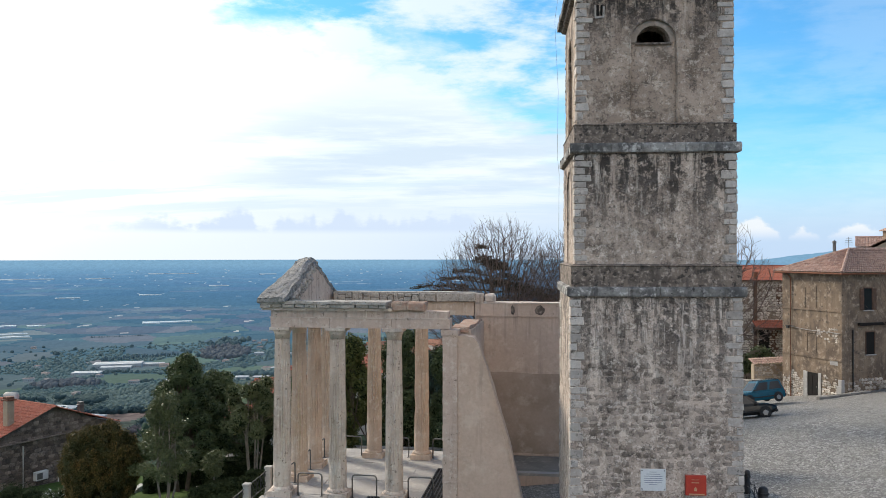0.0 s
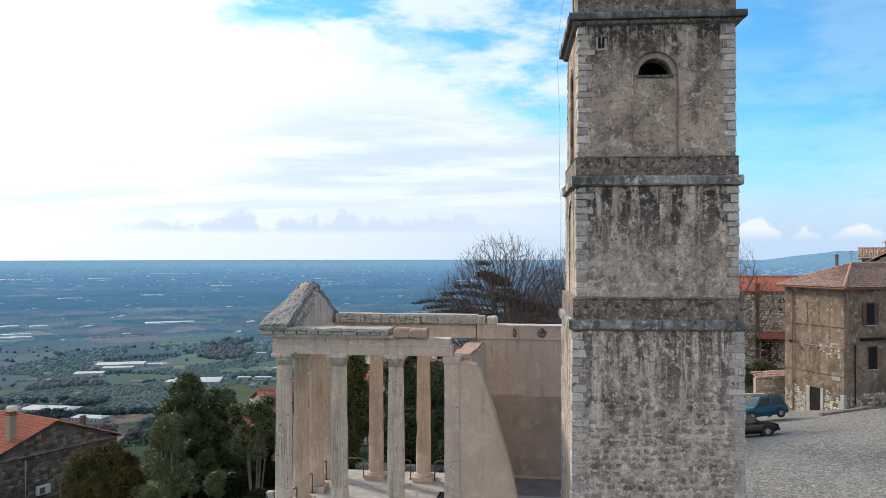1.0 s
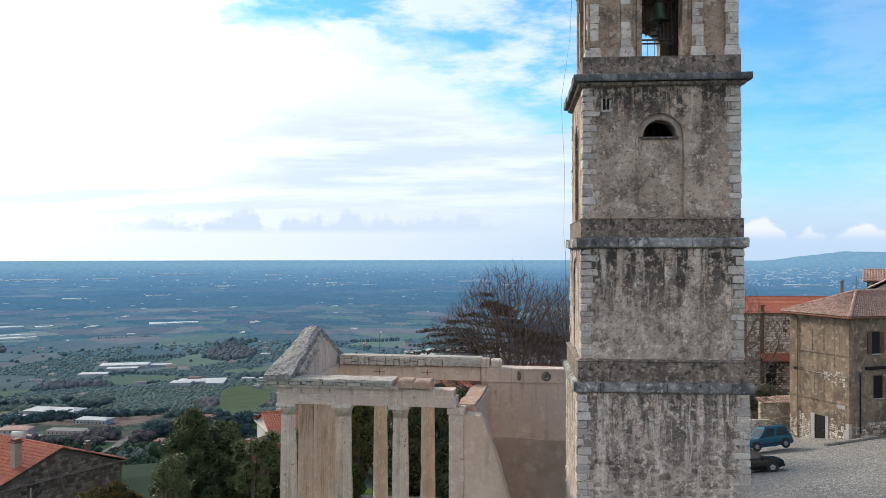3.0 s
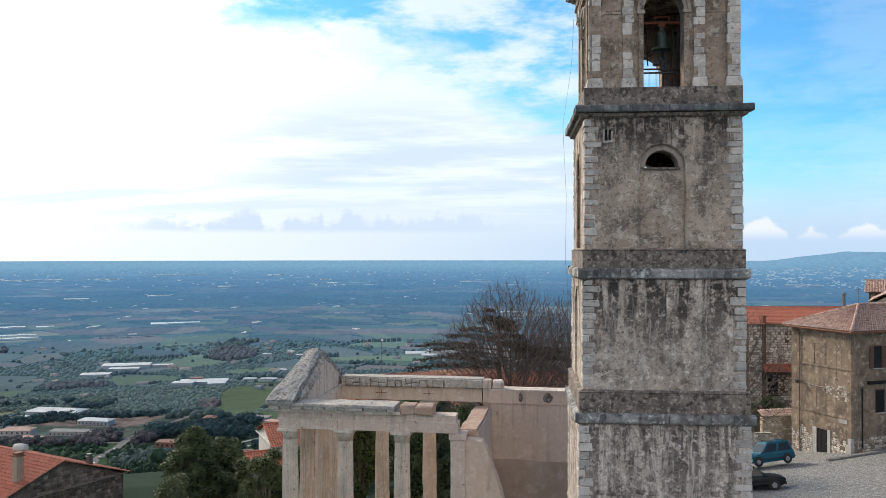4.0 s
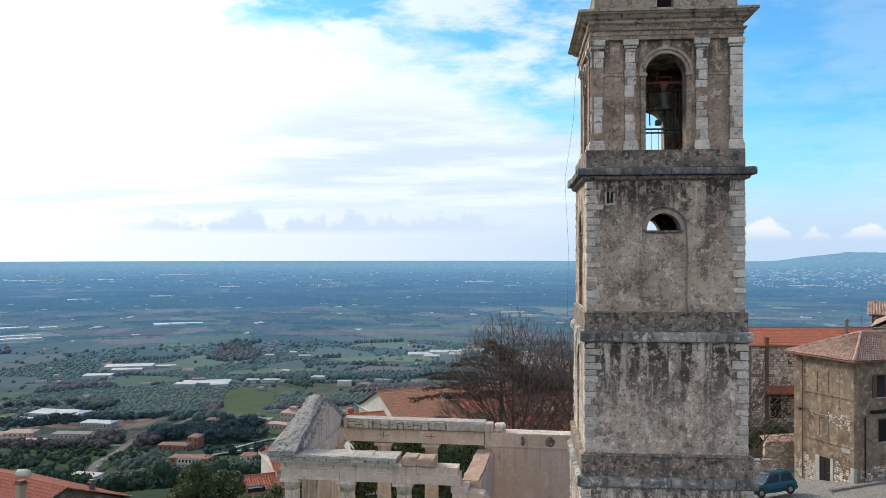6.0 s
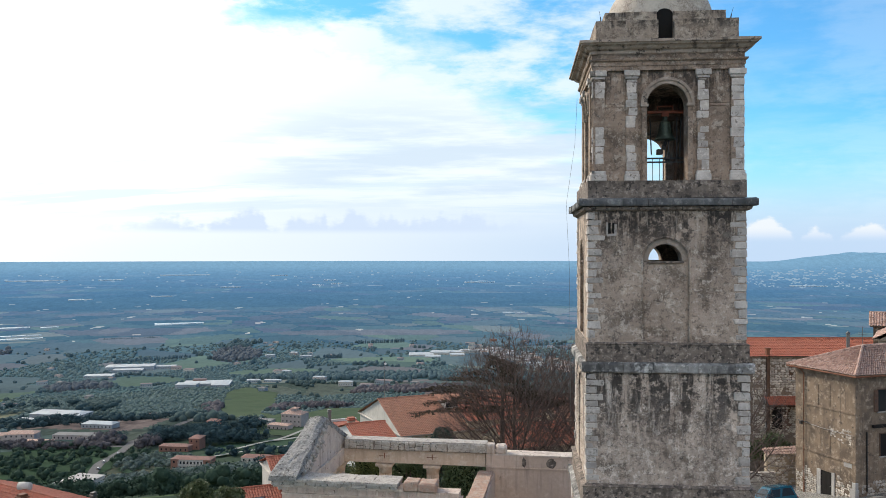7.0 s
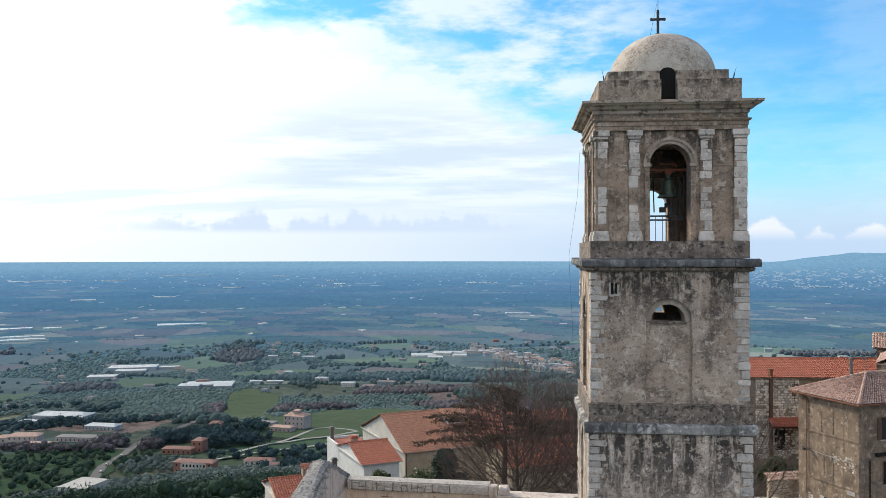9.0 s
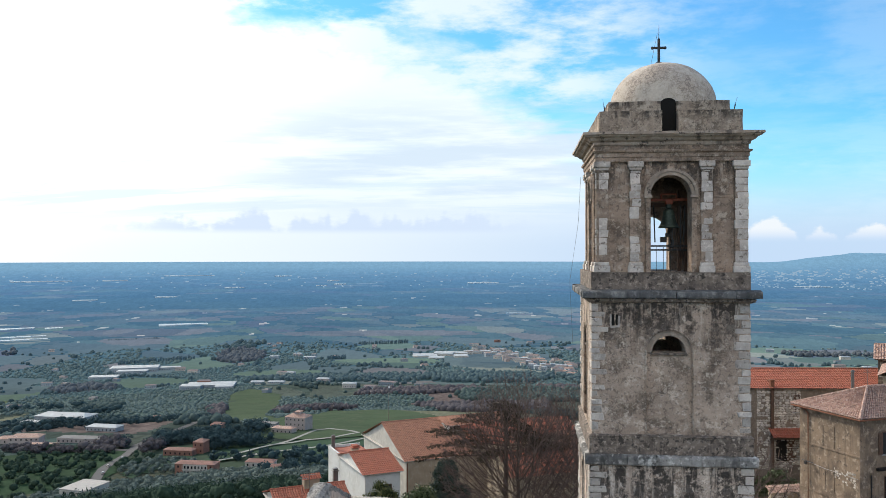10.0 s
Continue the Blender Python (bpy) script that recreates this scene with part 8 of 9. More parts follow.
# brick and stone house on the slope
bk = plain_house("brick_house", "dark rubble house with red tile roof", -47.3, 69.8, -14, -30, 14, 12, 7.9, DARKRUBBLE, REDTILE, 2.4)
rubble_face(bk, "x", 14.0, 0.2, 11.8, 1.0, 10.2, 0.42, 0.9, 0.08, 33, lambda a: 7.8 + 2.3 * (1 - abs(a - 6) / 6), 1, [block_mesh("stone", DARKRUBBLE, 60 + k, 0.22, 0.13) for k in range(9)])
chimney(bk, 12.8, 2.9, 9.0, 0.6, 2.2, OCHREPALE, RUST)
chimney(bk, 13.4, 9.0, 8.6, 0.4, 1.3, STEEL, STEEL)
for y in (1.2, 6.5):
    w_ = part("window", boxes((14.0, 14.03, y, y + 1.1, 2.6, 4.4)), GLASS, bk)
    part("frame", boxes((14.0, 14.07, y - 0.1, y, 2.5, 4.5), (14.0, 14.07, y + 1.1, y + 1.2, 2.5, 4.5), (14.0, 14.07, y, y + 1.1, 4.4, 4.5), bev=0.01), WHITE, w_)
part("balcony", boxes((14.0, 14.6, 0.6, 3.2, 1.9, 2.1), (14.55, 14.6, 0.6, 3.2, 2.1, 3.0), bev=0.01), WHITEOLD, bk)
part("downpipe", tube(bmesh.new(), [(14.1, 3.3, 7.6), (14.1, 3.3, 2.0), (14.1, 1.5, 0.6), (14.1, 1.5, -2)], 0.07, 6), WHITEOLD, bk)
part("downpipe", tube(bmesh.new(), [(14.08, 0.9, 6.4), (14.08, 0.9, -2)], 0.05, 6), RUST, bk)
ac = thing("air_conditioner", "white air conditioner unit fixed to the rubble wall", "air conditioner", bk.matrix_world @ Matrix.Translation((14.02, 4.2, 4.6)) @ Matrix.Scale(0.75, 4))
part("case", boxes((0, 0.5, 0, 1.5, 0, 0.95), bev=0.04), WHITE, ac)
part("fan_grille", boxes((0.49, 0.515, 0.15, 0.8, 0.15, 0.8), bev=0.01), STEEL, ac)
part("bracket", boxes((0, 0.5, 0.2, 0.26, -0.08, 0.0), (0, 0.5, 1.2, 1.26, -0.08, 0.0)), IRON, ac)
tank = thing("water_tank", "pale cylindrical water tank on a tile roof", "tank", bk.matrix_world @ Matrix.Translation((7.9, 6.2, 10.2)) @ Matrix.Scale(0.7, 4))
bm = lathe(bmesh.new(), [(0.3, -0.85), (0.5, -0.75), (0.55, 0.0), (0.5, 0.75), (0.3, 0.85)], 16)
part("drum", bm, WHITEOLD, tank, place=pose(0, 0, 0.55, 0, 90, 20), smooth=True)
part("cradle", boxes((-0.6, -0.45, -0.4, 0.4, -0.8, 0.2), (0.45, 0.6, -0.4, 0.4, -0.8, 0.2)), IRON, tank)

BLOCKED = []

# ---- far slopes: fields, lanes, woods, groves ----
def patch(name, label, outline, mat, lift=0.5, step=4.0, category="field"):
    """A piece of ground cover lying on the land inside an outline of (x, y)."""
    xs, ys = [p[0] for p in outline], [p[1] for p in outline]
    def inside(x, y):
        c = False
        for (x0, y0), (x1, y1) in zip(outline, outline[1:] + outline[:1]):
            if (y0 > y) != (y1 > y) and x < (x1 - x0) * (y - y0) / (y1 - y0) + x0:
                c = not c
        return c
    idx, vs, fs = {}, [], []
    nx, ny = int((max(xs) - min(xs)) / step) + 2, int((max(ys) - min(ys)) / step) + 2
    def vert(i, j):
        if (i, j) not in idx:
            x, y = min(xs) + i * step, min(ys) + j * step
            x, y = x + 0.3 * step * noise.noise((x / 30, y / 30, 5)), y + 0.3 * step * noise.noise((x / 30, y / 30, 9))
            idx[(i, j)] = len(vs)
            vs.append((x, y, land(x, y) + lift))
        return idx[(i, j)]
    for i in range(nx):
        for j in range(ny):
            if inside(min(xs) + (i + 0.5) * step, min(ys) + (j + 0.5) * step):
                fs.append((vert(i, j), vert(i + 1, j), vert(i + 1, j + 1), vert(i, j + 1)))
    return tagged(mesh_of(name, vs, fs, mat), label, category, kind="structure")

def lane(name, label, pts, width, mat, lift=0.9):
    vs, fs = [], []
    pts = [Vector((x, y, 0)) for x, y in pts]
    fine_ = []
    for p, q in zip(pts, pts[1:]):
        n = max(2, int((q - p).length / 12))
        fine_ += [p.lerp(q, k / n) for k in range(n)]
    fine_.append(pts[-1])
    for k, p in enumerate(fine_):
        d = (fine_[min(k + 1, len(fine_) - 1)] - fine_[max(k - 1, 0)]).normalized()
        s = Vector((-d.y, d.x, 0)) * width / 2
        for q in (p - s, p + s):
            vs.append((q.x, q.y, land(p.x, p.y) + lift))
        BLOCKED.append((p.x, p.y, width * 0.7))
    for k in range(len(fine_) - 1):
        fs.append((2 * k, 2 * k + 1, 2 * k + 3, 2 * k + 2))
    return tagged(mesh_of(name, vs, fs, mat), label, "road", kind="structure")

patch("field", "pale green meadow on a rounded hill", [(-274, 885), (-300, 1050), (-400, 1450), (-396, 1560), (-310, 1445), (-245, 1110), (-235, 1010), (-195, 885)], MEADOW, 1.2)
patch("field", "bright green grassy orchard slope", [(-330, 470), (-260, 430), (-235, 560), (-275, 690), (-400, 720), (-420, 560)], ORCHARD)
patch("field", "pale meadow sloping up behind the villa", [(-205, 770), (-150, 745), (-40, 730), (-10, 880), (-50, 1010), (-165, 1085), (-200, 900)], MEADOW, 1.2)
patch("field", "small green field beside the lane", [(-230, 560), (-215, 540), (-205, 640), (-235, 670)], FIELDGREEN)
patch("field", "grassy strip below the villa lane", [(-190, 600), (-70, 640), (-40, 735), (-150, 745), (-200, 700)], FIELDGREEN)
lane("road", "grey asphalt road climbing between groves", [(-205, 440), (-224, 490), (-253, 585), (-266, 655), (-282, 720), (-270, 900)], 7.0, ASPHALT)
lane("lane", "pale gravel lane curving to the villa", [(-172, 640), (-167, 660), (-150, 740), (-138, 800), (-126, 812), (-104, 790), (-92, 764), (-112, 742), (-136, 738), (-160, 700)], 3.6, GRAVEL, 1.6)
lane("lane", "pale farm lane below the villa", [(-175, 600), (-152, 632), (-82, 722), (-40, 760)], 3.2, GRAVEL, 1.6)
lane("lane", "narrow lane beside pines", [(-420, 745), (-340, 705), (-278, 690)], 5.0, ASPHALT)

frng = random.Random(77)
def blob_mesh(seed, sub=1, squash=0.85):
    bm = bmesh.new()
    bmesh.ops.create_icosphere(bm, subdivisions=sub, radius=1.0)
    out_v, out_f = [], []
    for v in bm.verts:
        k = 1 + 0.38 * noise.noise(v.co * 1.7 + Vector((seed * 3.1, 0, 0)))
        out_v.append(v.co * k)
    bm.verts.index_update()
    for f in bm.faces:
        out_f.append(tuple(v.index for v in f.verts))
    bm.free()
    return np.array([tuple(v) for v in out_v]), out_f
BLOBS = [blob_mesh(s, 2) for s in range(6)]
BLOBS_FAR = [blob_mesh(s, 1) for s in range(6)]


def clear(x, y, r):
    return all((x - bx) ** 2 + (y - by) ** 2 > (br + r) ** 2 for bx, by, br in BLOCKED)

def scatter(name, label, spots, mat, category="trees", leaves=0, leaf=0.5, lumps=3):
    """Many crowns in one mesh, with leaf sprays round each: spots are (x, y, radius, height of the crown's middle over the ground, squash)."""
    vs, fs, clumps = [], [], []
    for x, y, r, h, sq in spots:
        if not clear(x, y, r * 0.8):
            continue
        z0 = land(x, y)
        for k in range(lumps):
            bv, bf = (BLOBS_FAR if y > 640 else BLOBS)[frng.randrange(6)]
            s = r * (frng.uniform(0.4, 0.68) if leaves < 150 else frng.uniform(0.3, 0.48))
            o = np.array((x + frng.uniform(-0.5, 0.5) * r, y + frng.uniform(-0.5, 0.5) * r, z0 + h + frng.uniform(-0.35, 0.45) * r * sq))
            a = frng.uniform(0, 6.28)
            c_, s_ = math.cos(a), math.sin(a)
            rot = np.array(((c_, -s_, 0), (s_, c_, 0), (0, 0, sq)))
            base = len(vs)
            vs.extend(map(tuple, bv @ rot.T * s + o))
            fs.extend(tuple(base + i for i in f) for f in bf)
        if leaves:
            clumps.append(((x, y, z0 + h), (r, r, r * sq), leaves))
    if clumps:
        lv, lf = leaf_cloud(clumps, leaf, np.random.RandomState(len(spots)))
        base = len(vs)
        vs.extend(lv)
        fs.extend(tuple(base + i for i in f) for f in lf)
    ob = tagged(mesh_of(name, vs, fs, mat), label, category, kind="stuff")
    ob.data.shade_smooth()
    return ob

def area(cx, cy, rx, ry, n, r, rz=0.0, h=1.0, sq=0.9, gap=None):
    out_ = []
    a = radians(rz)
    for _ in range(n):
        u, v = frng.uniform(-1, 1), frng.uniform(-1, 1)
        if u * u + v * v > 1 + 0.25 * noise.noise((u * 2 + cx, v * 2 + cy, 0)):
            continue
        x, y = cx + u * rx * math.cos(a) - v * ry * math.sin(a), cy + u * rx * math.sin(a) + v * ry * math.cos(a)
        rr = r * frng.uniform(0.6, 1.35)
        out_.append((x, y, rr, rr * h, sq))
    return out_

def rows(cx, cy, rx, ry, gap, r, rz=0.0):
    out_ = []
    a = radians(rz)
    nx, ny = int(rx / gap), int(ry / gap)
    for i in range(-nx, nx + 1):
        for j in range(-ny, ny + 1):
            u, v = i * gap + frng.uniform(-0.25, 0.25) * gap, j * gap + frng.uniform(-0.25, 0.25) * gap
            if (u / rx) ** 2 + (v / ry) ** 2 > 1.1 or frng.random() < 0.08:
                continue
            rr = r * frng.uniform(0.7, 1.25)
            out_.append((cx + u * math.cos(a) - v * math.sin(a), cy + u * math.sin(a) + v * math.cos(a), rr, rr * 0.9, 0.85))
    return out_

def far_house(name, label, x, y, w, d, h, rz, wall, roof, rise=None, floors=2, sink=4.0, group="", dz=0.0):
    z = land(x, y) + dz
    n_ = max(1, int(w / d + 0.5))
    for k in range(n_):
        off = w * ((k + 0.5) / n_ - 0.5)
        BLOCKED.append((x + off * math.cos(radians(rz)), y + off * math.sin(radians(rz)) - 0.4 * d, 0.7 * d))
    ob = thing(name, label, "house", Matrix.Translation((x, y, z)) @ pose(0, 0, 0, 0, 0, rz), group)
    rise = 0.16 * d if rise is None else rise
    part("wall", boxes((-w / 2, w / 2, -d / 2, d / 2, -sink, h)), wall, ob)
    bm = bmesh.new()
    if rise > 0:
        e = 0.5
        v = [bm.verts.new(p) for p in ((-w / 2 - e, -d / 2 - e, h), (w / 2 + e, -d / 2 - e, h), (w / 2 + e, d / 2 + e, h), (-w / 2 - e, d / 2 + e, h), (-w / 2 + d * 0.3, 0, h + rise), (w / 2 - d * 0.3, 0, h + rise))]
        for f in ((0, 1, 5, 4), (2, 3, 4, 5), (3, 0, 4), (1, 2, 5), (3, 2, 1, 0)):
            bm.faces.new([v[i] for i in f])
    else:
        box(bm, -w / 2 - 0.3, w / 2 + 0.3, -d / 2 - 0.3, d / 2 + 0.3, h, h + 0.4)
    part("roof", bm, roof, ob)
    n = max(2, int(w / 4))
    for f in range(floors):
        z0 = h * (f + 0.35) / floors
        for k in range(n):
            x0 = -w / 2 + w * (k + 0.5) / n
            part("window", boxes((x0 - 0.55, x0 + 0.55, -d / 2 - 0.05, -d / 2 + 0.02, z0, z0 + min(1.5, h / floors * 0.5))), GLASS, ob)
    return ob
ap = far_house("apartment_block", "red and cream apartment block with long balconies", -174, 548, 27, 10, 8.0, -6, BRICKRED, FARTILE, 1.4, 2)
part("front_panel", boxes((-8, 9, -5.06, -5.0, 0.5, 7.8)), WHITEOLD, ap)
for z in (0.6, 4.2):
    bal = part("balcony", boxes((-8, 9, -6.5, -5, z, z + 0.2)), WHITEOLD, ap)
    for k in range(7):
        part("post", boxes((-8 + 2.8 * k, -7.8 + 2.8 * k, -6.45, -6.3, z + 0.2, z + 3.3)), WHITEOLD, bal)
        part("dark_doorway", boxes((-7.2 + 2.4 * k, -6.0 + 2.4 * k, -5.1, -5.05, z + 0.3, z + 2.5)), GLASS, bal)
    part("rail", boxes((-8, 9, -6.5, -6.44, z + 0.2, z + 1.1)), WHITEOLD, bal)
part("base", boxes((-12, 13.6, -5.3, -5.0, -3, 0.4)), GREYWALL, ap)
far_house("brick_villa", "terracotta coloured house with tile roof", -222, 655, 24, 9, 5, -6, BRICKRED, FARTILE, 1.5, 1)
far_house("brick_villa", "terracotta coloured house with tile roof", -209, 668, 9, 12, 9.5, -6, BRICKRED, FARTILE, 2.0, 2)
far_house("brick_villa", "terracotta coloured house with tile roof", -231, 790, 12, 9, 8, -6, BRICKRED, FARTILE, 2.0, 2)
far_house("white_cottage", "low cottage with red tile roof", -137, 572, 20, 9, 4, -5, WHITEOLD, FARTILE, 1.6, 1)
far_house("white_cottage", "low cottage with red tile roof", -119, 545, 12, 8, 4, 8, BRICKRED, FARTILE, 1.6, 1)
vl = far_house("villa", "large pale pink villa with hipped tile roof", -157, 812, 22, 16, 14, -18, PINKWALL, TILE, 3.0, 3)
part("roof_lantern", boxes((-3, 3, -3, 3, 16, 18.5)), PINKWALL, vl)
part("lantern_roof", stepped([(3.6, 18.4), (3.6, 18.8), (0.3, 20)]), TILE, vl)
far_house("villa_wing", "low arcaded wing of the pale villa", -167, 790, 22, 10, 5.5, -18, PINKWALL, TILE, 1.6, 1)
far_house("farm_shed", "long grey-roofed farm shed", -196, 826, 30, 12, 5, -10, GREYWALL, GREYROOF, 0.0, 1)
far_house("warehouse", "long shed with pale corrugated roof", -503, 1050, 70, 30, 9, -9, GREYWALL, PALEROOF, 3.5, 1)
far_house("warehouse", "long shed with pale corrugated roof", -510, 1010, 60, 14, 4, -9, GREYWALL, PALEROOF, 1.0, 1)
far_house("shed", "low pale shed roof among trees", -345, 800, 32, 14, 5, -9, GREYWALL, PALEROOF, 2.0, 1)
far_house("farmhouse", "pinkish farmhouse with tile roof", -384, 728, 26, 14, 8, 5, PINKWALL, TILE, 2.4, 2)
far_house("farmhouse", "pinkish farmhouse with tile roof", -404, 740, 22, 12, 5, 12, PINKWALL, TILE, 2.0, 1)
far_house("barn", "long low barn beside a yard", -338, 735, 40, 12, 5, -4, PINKWALL, GREYROOF, 1.4, 1)
far_house("barn", "long low barn beside a yard", -362, 712, 26, 9, 3, -4, DARKRUBBLE, TILE, 1.0, 1)
far_house("flat_roofed_house", "pale flat-roofed house beside the road", -186, 408, 15, 18, 7, -14, WHITEOLD, PAVE, 0.0, 2)
for x, y, w in ((-374, 1028, 20), (-348, 1005, 18), (-322, 985, 15)):
    far_house("cottage", "small cottage with red tile roof", x, y, w, 9, 4, -6, PINKWALL, FARTILE, 2.0, 1)
# farm and factory buildings on the plain
for x, y, w, d, h, rz in ((-800, 2030, 112, 50, 13, 14), (-790, 1990, 70, 30, 8, 12), (-808, 1870, 62, 34, 7, 8), (-730, 2065, 60, 26, 8, 14), (-492, 1640, 92, 44, 8, 8), (-520, 1600, 40, 30, 9, 4), (-455, 1600, 34, 26, 6, 10), (-412, 1690, 26, 16, 6, 6), (-375, 1700, 34, 14, 5, 0)):
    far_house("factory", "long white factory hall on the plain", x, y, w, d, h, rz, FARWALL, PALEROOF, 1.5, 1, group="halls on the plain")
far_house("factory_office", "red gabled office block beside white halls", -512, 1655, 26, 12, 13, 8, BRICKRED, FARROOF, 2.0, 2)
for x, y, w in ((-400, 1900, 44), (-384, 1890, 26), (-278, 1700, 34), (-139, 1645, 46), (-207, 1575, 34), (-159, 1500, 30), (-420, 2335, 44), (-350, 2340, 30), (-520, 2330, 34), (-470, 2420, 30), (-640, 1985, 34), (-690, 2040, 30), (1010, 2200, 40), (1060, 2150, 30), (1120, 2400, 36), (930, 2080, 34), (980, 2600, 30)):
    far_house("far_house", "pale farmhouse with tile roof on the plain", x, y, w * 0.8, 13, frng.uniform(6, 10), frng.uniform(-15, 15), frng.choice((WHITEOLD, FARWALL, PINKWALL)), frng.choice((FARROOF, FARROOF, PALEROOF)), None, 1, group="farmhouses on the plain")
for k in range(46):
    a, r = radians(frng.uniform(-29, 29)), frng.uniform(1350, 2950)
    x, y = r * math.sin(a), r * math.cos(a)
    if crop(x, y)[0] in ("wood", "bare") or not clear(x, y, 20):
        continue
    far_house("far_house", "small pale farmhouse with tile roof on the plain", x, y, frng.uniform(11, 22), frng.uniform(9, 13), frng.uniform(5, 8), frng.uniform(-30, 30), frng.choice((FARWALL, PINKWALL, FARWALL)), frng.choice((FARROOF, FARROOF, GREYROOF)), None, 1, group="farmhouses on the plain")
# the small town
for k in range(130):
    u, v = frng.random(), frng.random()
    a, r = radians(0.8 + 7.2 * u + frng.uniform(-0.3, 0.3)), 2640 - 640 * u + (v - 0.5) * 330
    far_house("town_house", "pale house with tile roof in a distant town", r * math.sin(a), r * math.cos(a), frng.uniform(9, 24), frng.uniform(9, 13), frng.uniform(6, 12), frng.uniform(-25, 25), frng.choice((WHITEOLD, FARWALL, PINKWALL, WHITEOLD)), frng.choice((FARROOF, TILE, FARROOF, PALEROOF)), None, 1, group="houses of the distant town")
for x, y, w, d, h in ((-95, 2400, 70, 60, 6), (-40, 2440, 56, 60, 9), (-60, 2350, 44, 40, 4), (0, 2470, 60, 40, 7), (10, 2390, 40, 40, 6), (60, 2500, 80, 30, 9)):
    far_house("factory", "long white factory hall on the plain", x, y, w, d, h, frng.uniform(-8, 8), WHITEOLD, PALEROOF, 0.0, 1, group="halls on the plain")
far_house("orange_house", "isolated red-orange house on the plain", 140, 2900, 22, 12, 8, 6, BRICKRED, FARTILE, 2.0, 2)

# the plain beyond three kilometres is drawn closer than it lies, so what stands there shrinks with it
def far_spot(true, deg):
    x, y, z = plain_at(true, radians(deg))
    return x, y, z, math.hypot(x, y) / true

for true, deg, w, d in ((10497, -27.0, 700, 240), (10497, -22.7, 300, 240), (12538, -18.1, 760, 240), (6099, -24.5, 170, 120), (7919, -15.2, 200, 160), (6357, -19.6, 160, 110), (3870, -18.5, 230, 150), (3900, -28.4, 150, 110), (3380, -28.2, 200, 60), (3500, -28.0, 170, 50), (3858, -26.3, 77, 70), (9027, 1.8, 372, 300), (8680, -8.1, 131, 260), (8680, 23.2, 358, 260), (4382, 4.3, 150, 90), (9800, -8.6, 150, 160), (8300, -9.4, 120, 120), (12000, -12.0, 260, 260)):
    x, y, z, k = far_spot(true, deg)
    gh = thing("greenhouse", "long white plastic greenhouse on the far plain", "greenhouse", Matrix.Translation((x, y, z)) @ pose(0, 0, 0, 0, 0, -deg + frng.uniform(-3, 3)), "greenhouses on the plain")
    for j in range(3):
        o = (j - 1) * w * 0.3 * k
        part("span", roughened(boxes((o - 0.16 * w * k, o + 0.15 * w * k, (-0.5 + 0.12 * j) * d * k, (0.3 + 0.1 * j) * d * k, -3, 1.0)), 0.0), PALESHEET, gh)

# town walls emit: sunlight and haze put into a glow
HAZYWALL = plain("glowing_hazy_walls", (0.0, 0.0, 0.0), 1.0)
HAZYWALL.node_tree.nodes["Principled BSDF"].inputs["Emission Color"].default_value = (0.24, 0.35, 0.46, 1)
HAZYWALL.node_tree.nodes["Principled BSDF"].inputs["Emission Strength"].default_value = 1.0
def far_town(label, n, deg0, deg1, near, far, seed):
    """Tiny pale houses scattered in loose clusters, too far to be told apart."""
    r_ = random.Random(seed)
    vs, fs = [], []
    while len(fs) < n * 5:
        deg, true = r_.uniform(deg0, deg1), r_.uniform(near, far)
        if noise.noise((deg * 0.9, true / 900, seed)) + 0.5 * noise.noise((deg * 3.1, true / 300, seed)) < r_.uniform(-0.3, 0.7):
            continue
        x, y, z, k = far_spot(true, deg)
        w, h = r_.choice((4, 6, 6, 8, 13)) * k * true / 9000, r_.uniform(5, 10) * k * true / 9000
        b = len(vs)
        vs.extend((x + i * w, y + j * w, z + l * h - 0.5) for l in (0, 1) for i, j in ((-1, -1), (1, -1), (1, 1), (-1, 1)))
        fs.extend(tuple(b + q for q in f) for f in ((0, 1, 5, 4), (1, 2, 6, 5), (2, 3, 7, 6), (3, 0, 4, 7), (4, 5, 6, 7)))
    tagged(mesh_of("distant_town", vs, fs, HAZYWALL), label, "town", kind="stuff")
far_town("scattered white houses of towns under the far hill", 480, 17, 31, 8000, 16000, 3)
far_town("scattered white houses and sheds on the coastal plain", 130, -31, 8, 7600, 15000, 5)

def far_trees(name, label, spots, mat, tall=0.62):
    """Many small crowns in one mesh: spots are (x, y, radius)."""
    vs, fs = [], []
    for x, y, r in spots:
        bv, bf = BLOBS_FAR[frng.randrange(6)]
        base = len(vs)
        vs.extend(map(tuple, bv * np.array((r, r, r * tall * 1.1)) + np.array((x, y, land(x, y) + r * tall * 0.7))))
        fs.extend(tuple(base + i for i in f) for f in bf)
    ob = tagged(mesh_of(name, vs, fs, mat), label, "trees", kind="stuff")
    ob.data.shade_smooth()

# trees follow the crops
grown = {"olive": [], "wood": [], "bare": [], "olive far": [], "wood far": [], "bare far": []}
LOWER = [b for b in BLOCKED if b[1] > 800]
GREENS = [(-274, 885), (-300, 1050), (-400, 1450), (-396, 1560), (-310, 1445), (-245, 1110), (-235, 1010), (-195, 885)]
def in_meadow(x, y):
    inside = False
    for outline in (GREENS, [(-205, 770), (-40, 730), (-10, 880), (-50, 1010), (-165, 1085), (-200, 900)]):
        for (x0, y0), (x1, y1) in zip(outline, outline[1:] + outline[:1]):
            if (y0 > y) != (y1 > y) and x < (x1 - x0) * (y - y0) / (y1 - y0) + x0:
                inside = not inside
    return inside
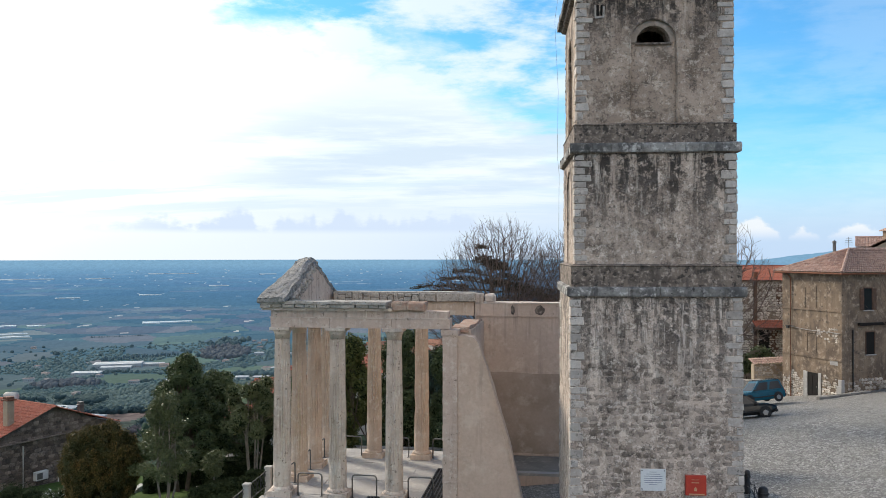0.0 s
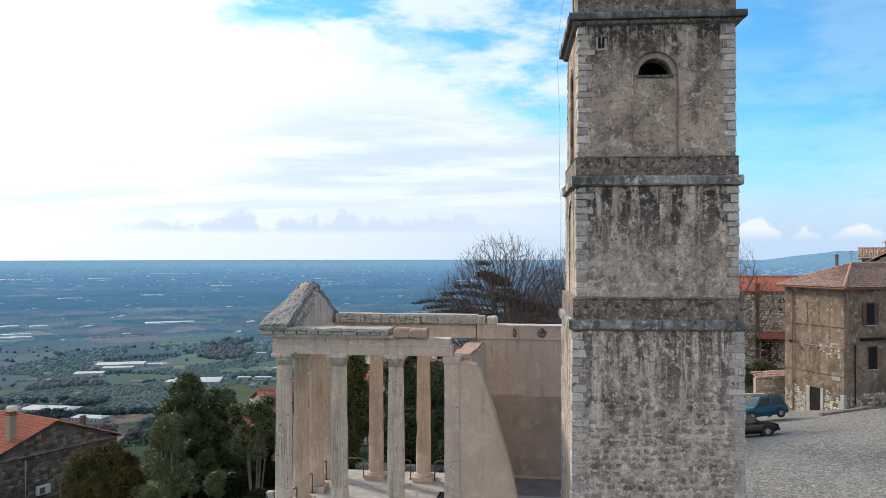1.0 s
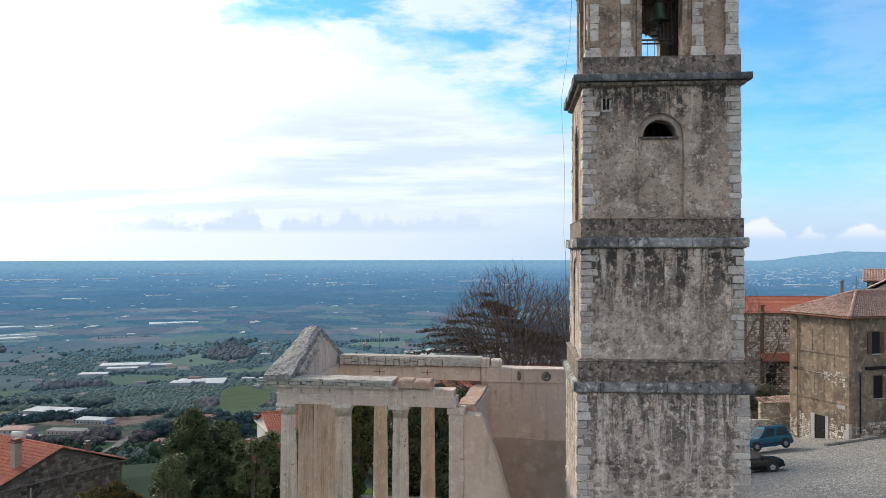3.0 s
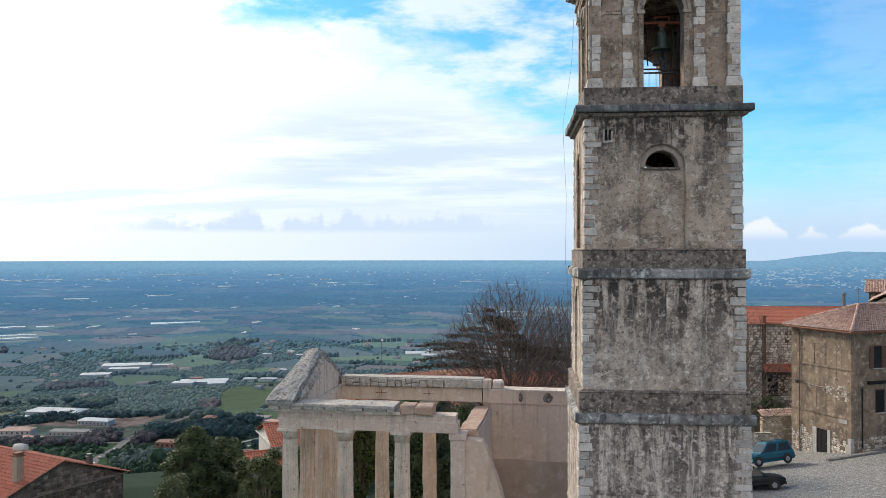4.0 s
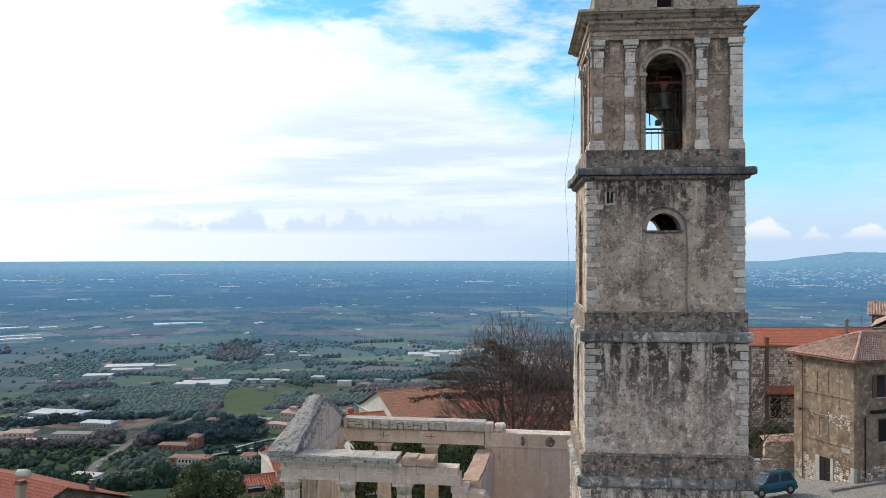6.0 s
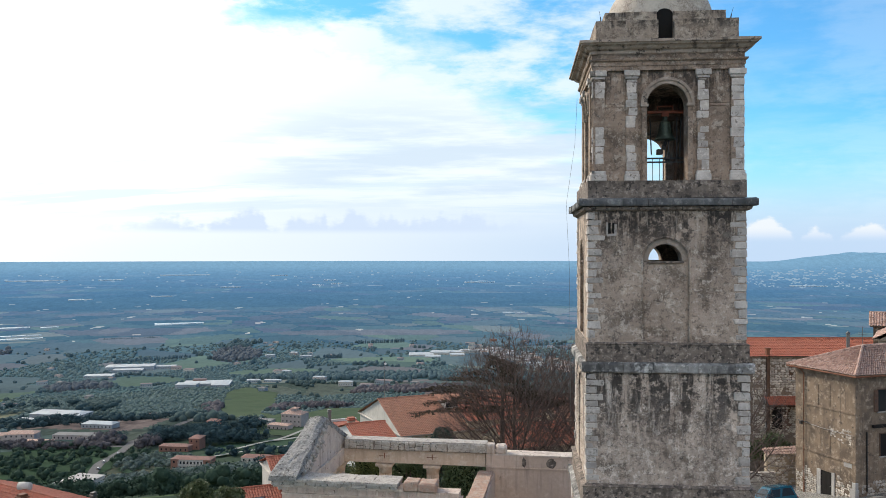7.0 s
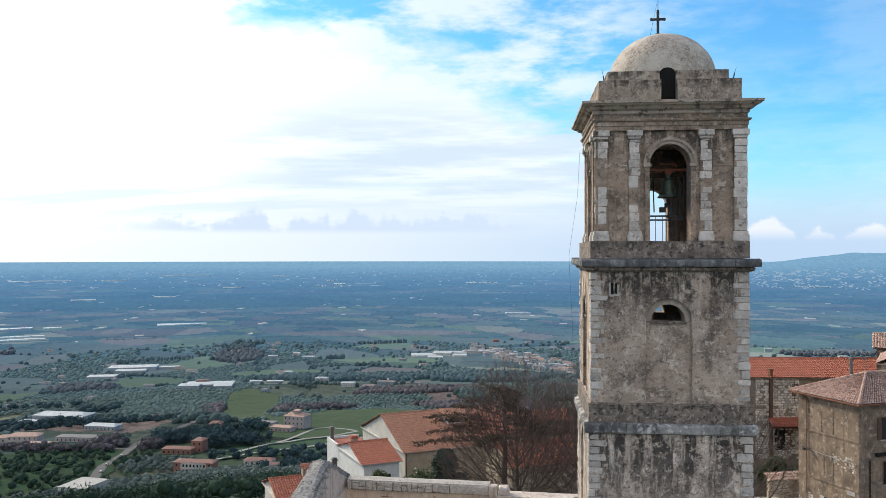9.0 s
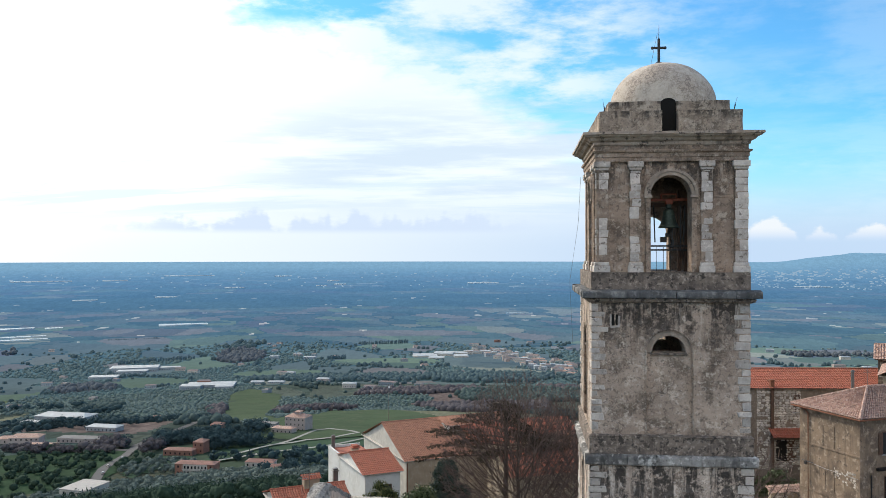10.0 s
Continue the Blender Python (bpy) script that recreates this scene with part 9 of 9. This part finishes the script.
for r0, r1, s in ((880, 1450, 8.5), (1450, 2100, 10.5), (2100, 2990, 14.0)):
    for i in range(-int(0.56 * r1 / s), int(0.56 * r1 / s) + 1):
        for j in range(int(0.8 * r0 / s), int(r1 / s) + 1):
            x, y = (i + frng.uniform(-0.4, 0.4)) * s, (j + frng.uniform(-0.4, 0.4)) * s
            r = math.hypot(x, y)
            if not r0 < r < r1 or abs(x) > 0.56 * y or in_meadow(x, y):
                continue
            kind, one, edge = crop(x, y)
            if any((x - bx) ** 2 + (y - by) ** 2 < (br + 3) ** 2 for bx, by, br in LOWER):
                continue
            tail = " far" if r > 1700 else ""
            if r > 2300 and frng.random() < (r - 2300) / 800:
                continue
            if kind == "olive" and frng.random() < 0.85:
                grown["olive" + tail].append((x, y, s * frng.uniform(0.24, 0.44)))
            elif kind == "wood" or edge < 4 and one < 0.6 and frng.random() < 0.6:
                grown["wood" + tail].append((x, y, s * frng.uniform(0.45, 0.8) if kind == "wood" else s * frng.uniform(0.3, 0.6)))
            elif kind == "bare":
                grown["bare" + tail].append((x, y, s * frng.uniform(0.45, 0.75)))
            elif frng.random() < 0.012:
                grown["wood" + tail].append((x, y, frng.uniform(3.5, 6)))
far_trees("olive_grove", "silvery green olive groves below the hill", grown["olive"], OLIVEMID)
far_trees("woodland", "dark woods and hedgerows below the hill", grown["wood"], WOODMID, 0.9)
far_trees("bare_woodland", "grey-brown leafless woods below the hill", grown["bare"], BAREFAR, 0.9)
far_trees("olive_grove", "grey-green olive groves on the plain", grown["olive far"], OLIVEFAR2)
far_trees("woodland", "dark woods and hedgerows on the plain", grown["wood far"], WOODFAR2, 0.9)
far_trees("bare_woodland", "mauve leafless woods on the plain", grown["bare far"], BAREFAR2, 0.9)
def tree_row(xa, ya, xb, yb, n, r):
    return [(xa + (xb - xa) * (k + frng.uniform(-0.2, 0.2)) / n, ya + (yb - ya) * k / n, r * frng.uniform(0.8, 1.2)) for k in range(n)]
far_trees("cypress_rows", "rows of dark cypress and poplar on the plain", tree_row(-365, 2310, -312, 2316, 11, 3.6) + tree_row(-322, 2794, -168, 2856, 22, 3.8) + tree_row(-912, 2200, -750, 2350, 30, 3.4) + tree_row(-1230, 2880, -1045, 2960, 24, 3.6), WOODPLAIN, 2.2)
for x, y in ((-243, 560), (-252, 590), (-262, 640)):
    car("far_car", "small pale car on the hill road", Matrix.Translation((x, y, land(x, y) + 0.95)) @ pose(0, 0, 0, 0, 0, 105), WHITE, 4.2, 1.7, 1.5)

# woods, groves and single trees nearer by
scatter("olive_grove", "silvery green olive grove on the slope", rows(-150, 450, 85, 95, 6.5, 2.4, 20) + rows(-85, 380, 60, 60, 6.5, 2.4, 10) + rows(-215, 590, 25, 40, 7, 2.5, 10), OLIVEFAR, "trees", 110, 0.42)
scatter("orchard", "scattered olive trees on a bright green slope", area(-320, 570, 95, 130, 420, 2.9, 0, 0.9), OLIVEGREEN, "trees", 80, 0.45)
scatter("woodland", "dark green clumps of holm oak and pine", area(-272, 722, 22, 26, 60, 5.5) + area(-236, 742, 30, 24, 90, 5.5, 20, 1.0) + area(-200, 700, 26, 24, 60, 5.5, 0, 1.2) + area(-172, 700, 14, 16, 26, 5, 0, 1.3) + area(-205, 800, 22, 24, 40, 5.5) + area(-150, 610, 40, 10, 20, 3.4) + area(-100, 470, 12, 10, 12, 4), WOODFAR, "trees", 150, 0.7)
scatter("pine_trees", "flat-topped umbrella pines round a long shed", [(-690 + 15 * k + frng.uniform(-5, 5), 1206 + frng.uniform(-15, 15), frng.uniform(8, 11), 11.0, 0.5) for k in range(9)] + [(-488 + 9 * k, 1080 + frng.uniform(-12, 12), frng.uniform(8, 11), 12.0, 0.55) for k in range(5)] + [(-523 + 14.5 * k + frng.uniform(-4, 4), 940 - 12 * k + frng.uniform(-8, 8), frng.uniform(6.5, 8.5), 9, 0.5) for k in range(13)], WOODFAR, "trees", 130, 0.9)
scatter("bare_woodland", "grey-brown leafless woodland strips", area(-302, 705, 22, 34, 80, 4.6, 0, 0.9) + area(-350, 690, 50, 12, 90, 3.6, -6, 0.8) + area(-262, 690, 12, 20, 30, 4.5) + area(-192, 1110, 54, 26, 120, 5, 0, 0.8), BAREFAR, "trees", 110, 0.7)
scatter("scattered_trees", "scattered small trees and bushes on the hillside", area(-60, 175, 30, 40, 90, 2.6, 0, 0.8) + area(-105, 270, 45, 50, 130, 2.6, 0, 0.8) + area(30, 170, 40, 40, 110, 2.8, 0, 0.8) + area(70, 300, 80, 120, 260, 3.2) + area(-30, 300, 50, 70, 160, 2.8), OLIVEGREEN, "trees", 190, 0.34)
scatter("scattered_trees", "scattered trees over the middle slopes", area(60, 700, 120, 200, 260, 4) + area(-430, 860, 120, 70, 120, 4) + area(-90, 620, 50, 40, 60, 3.4) + area(-380, 900, 100, 60, 90, 3.6) + area(250, 900, 160, 200, 300, 4.2) + area(-60, 560, 60, 60, 80, 3.2) + area(-560, 1000, 90, 60, 70, 4) + area(-330, 930, 60, 40, 60, 4), WOODFAR, "trees", 70, 0.7)
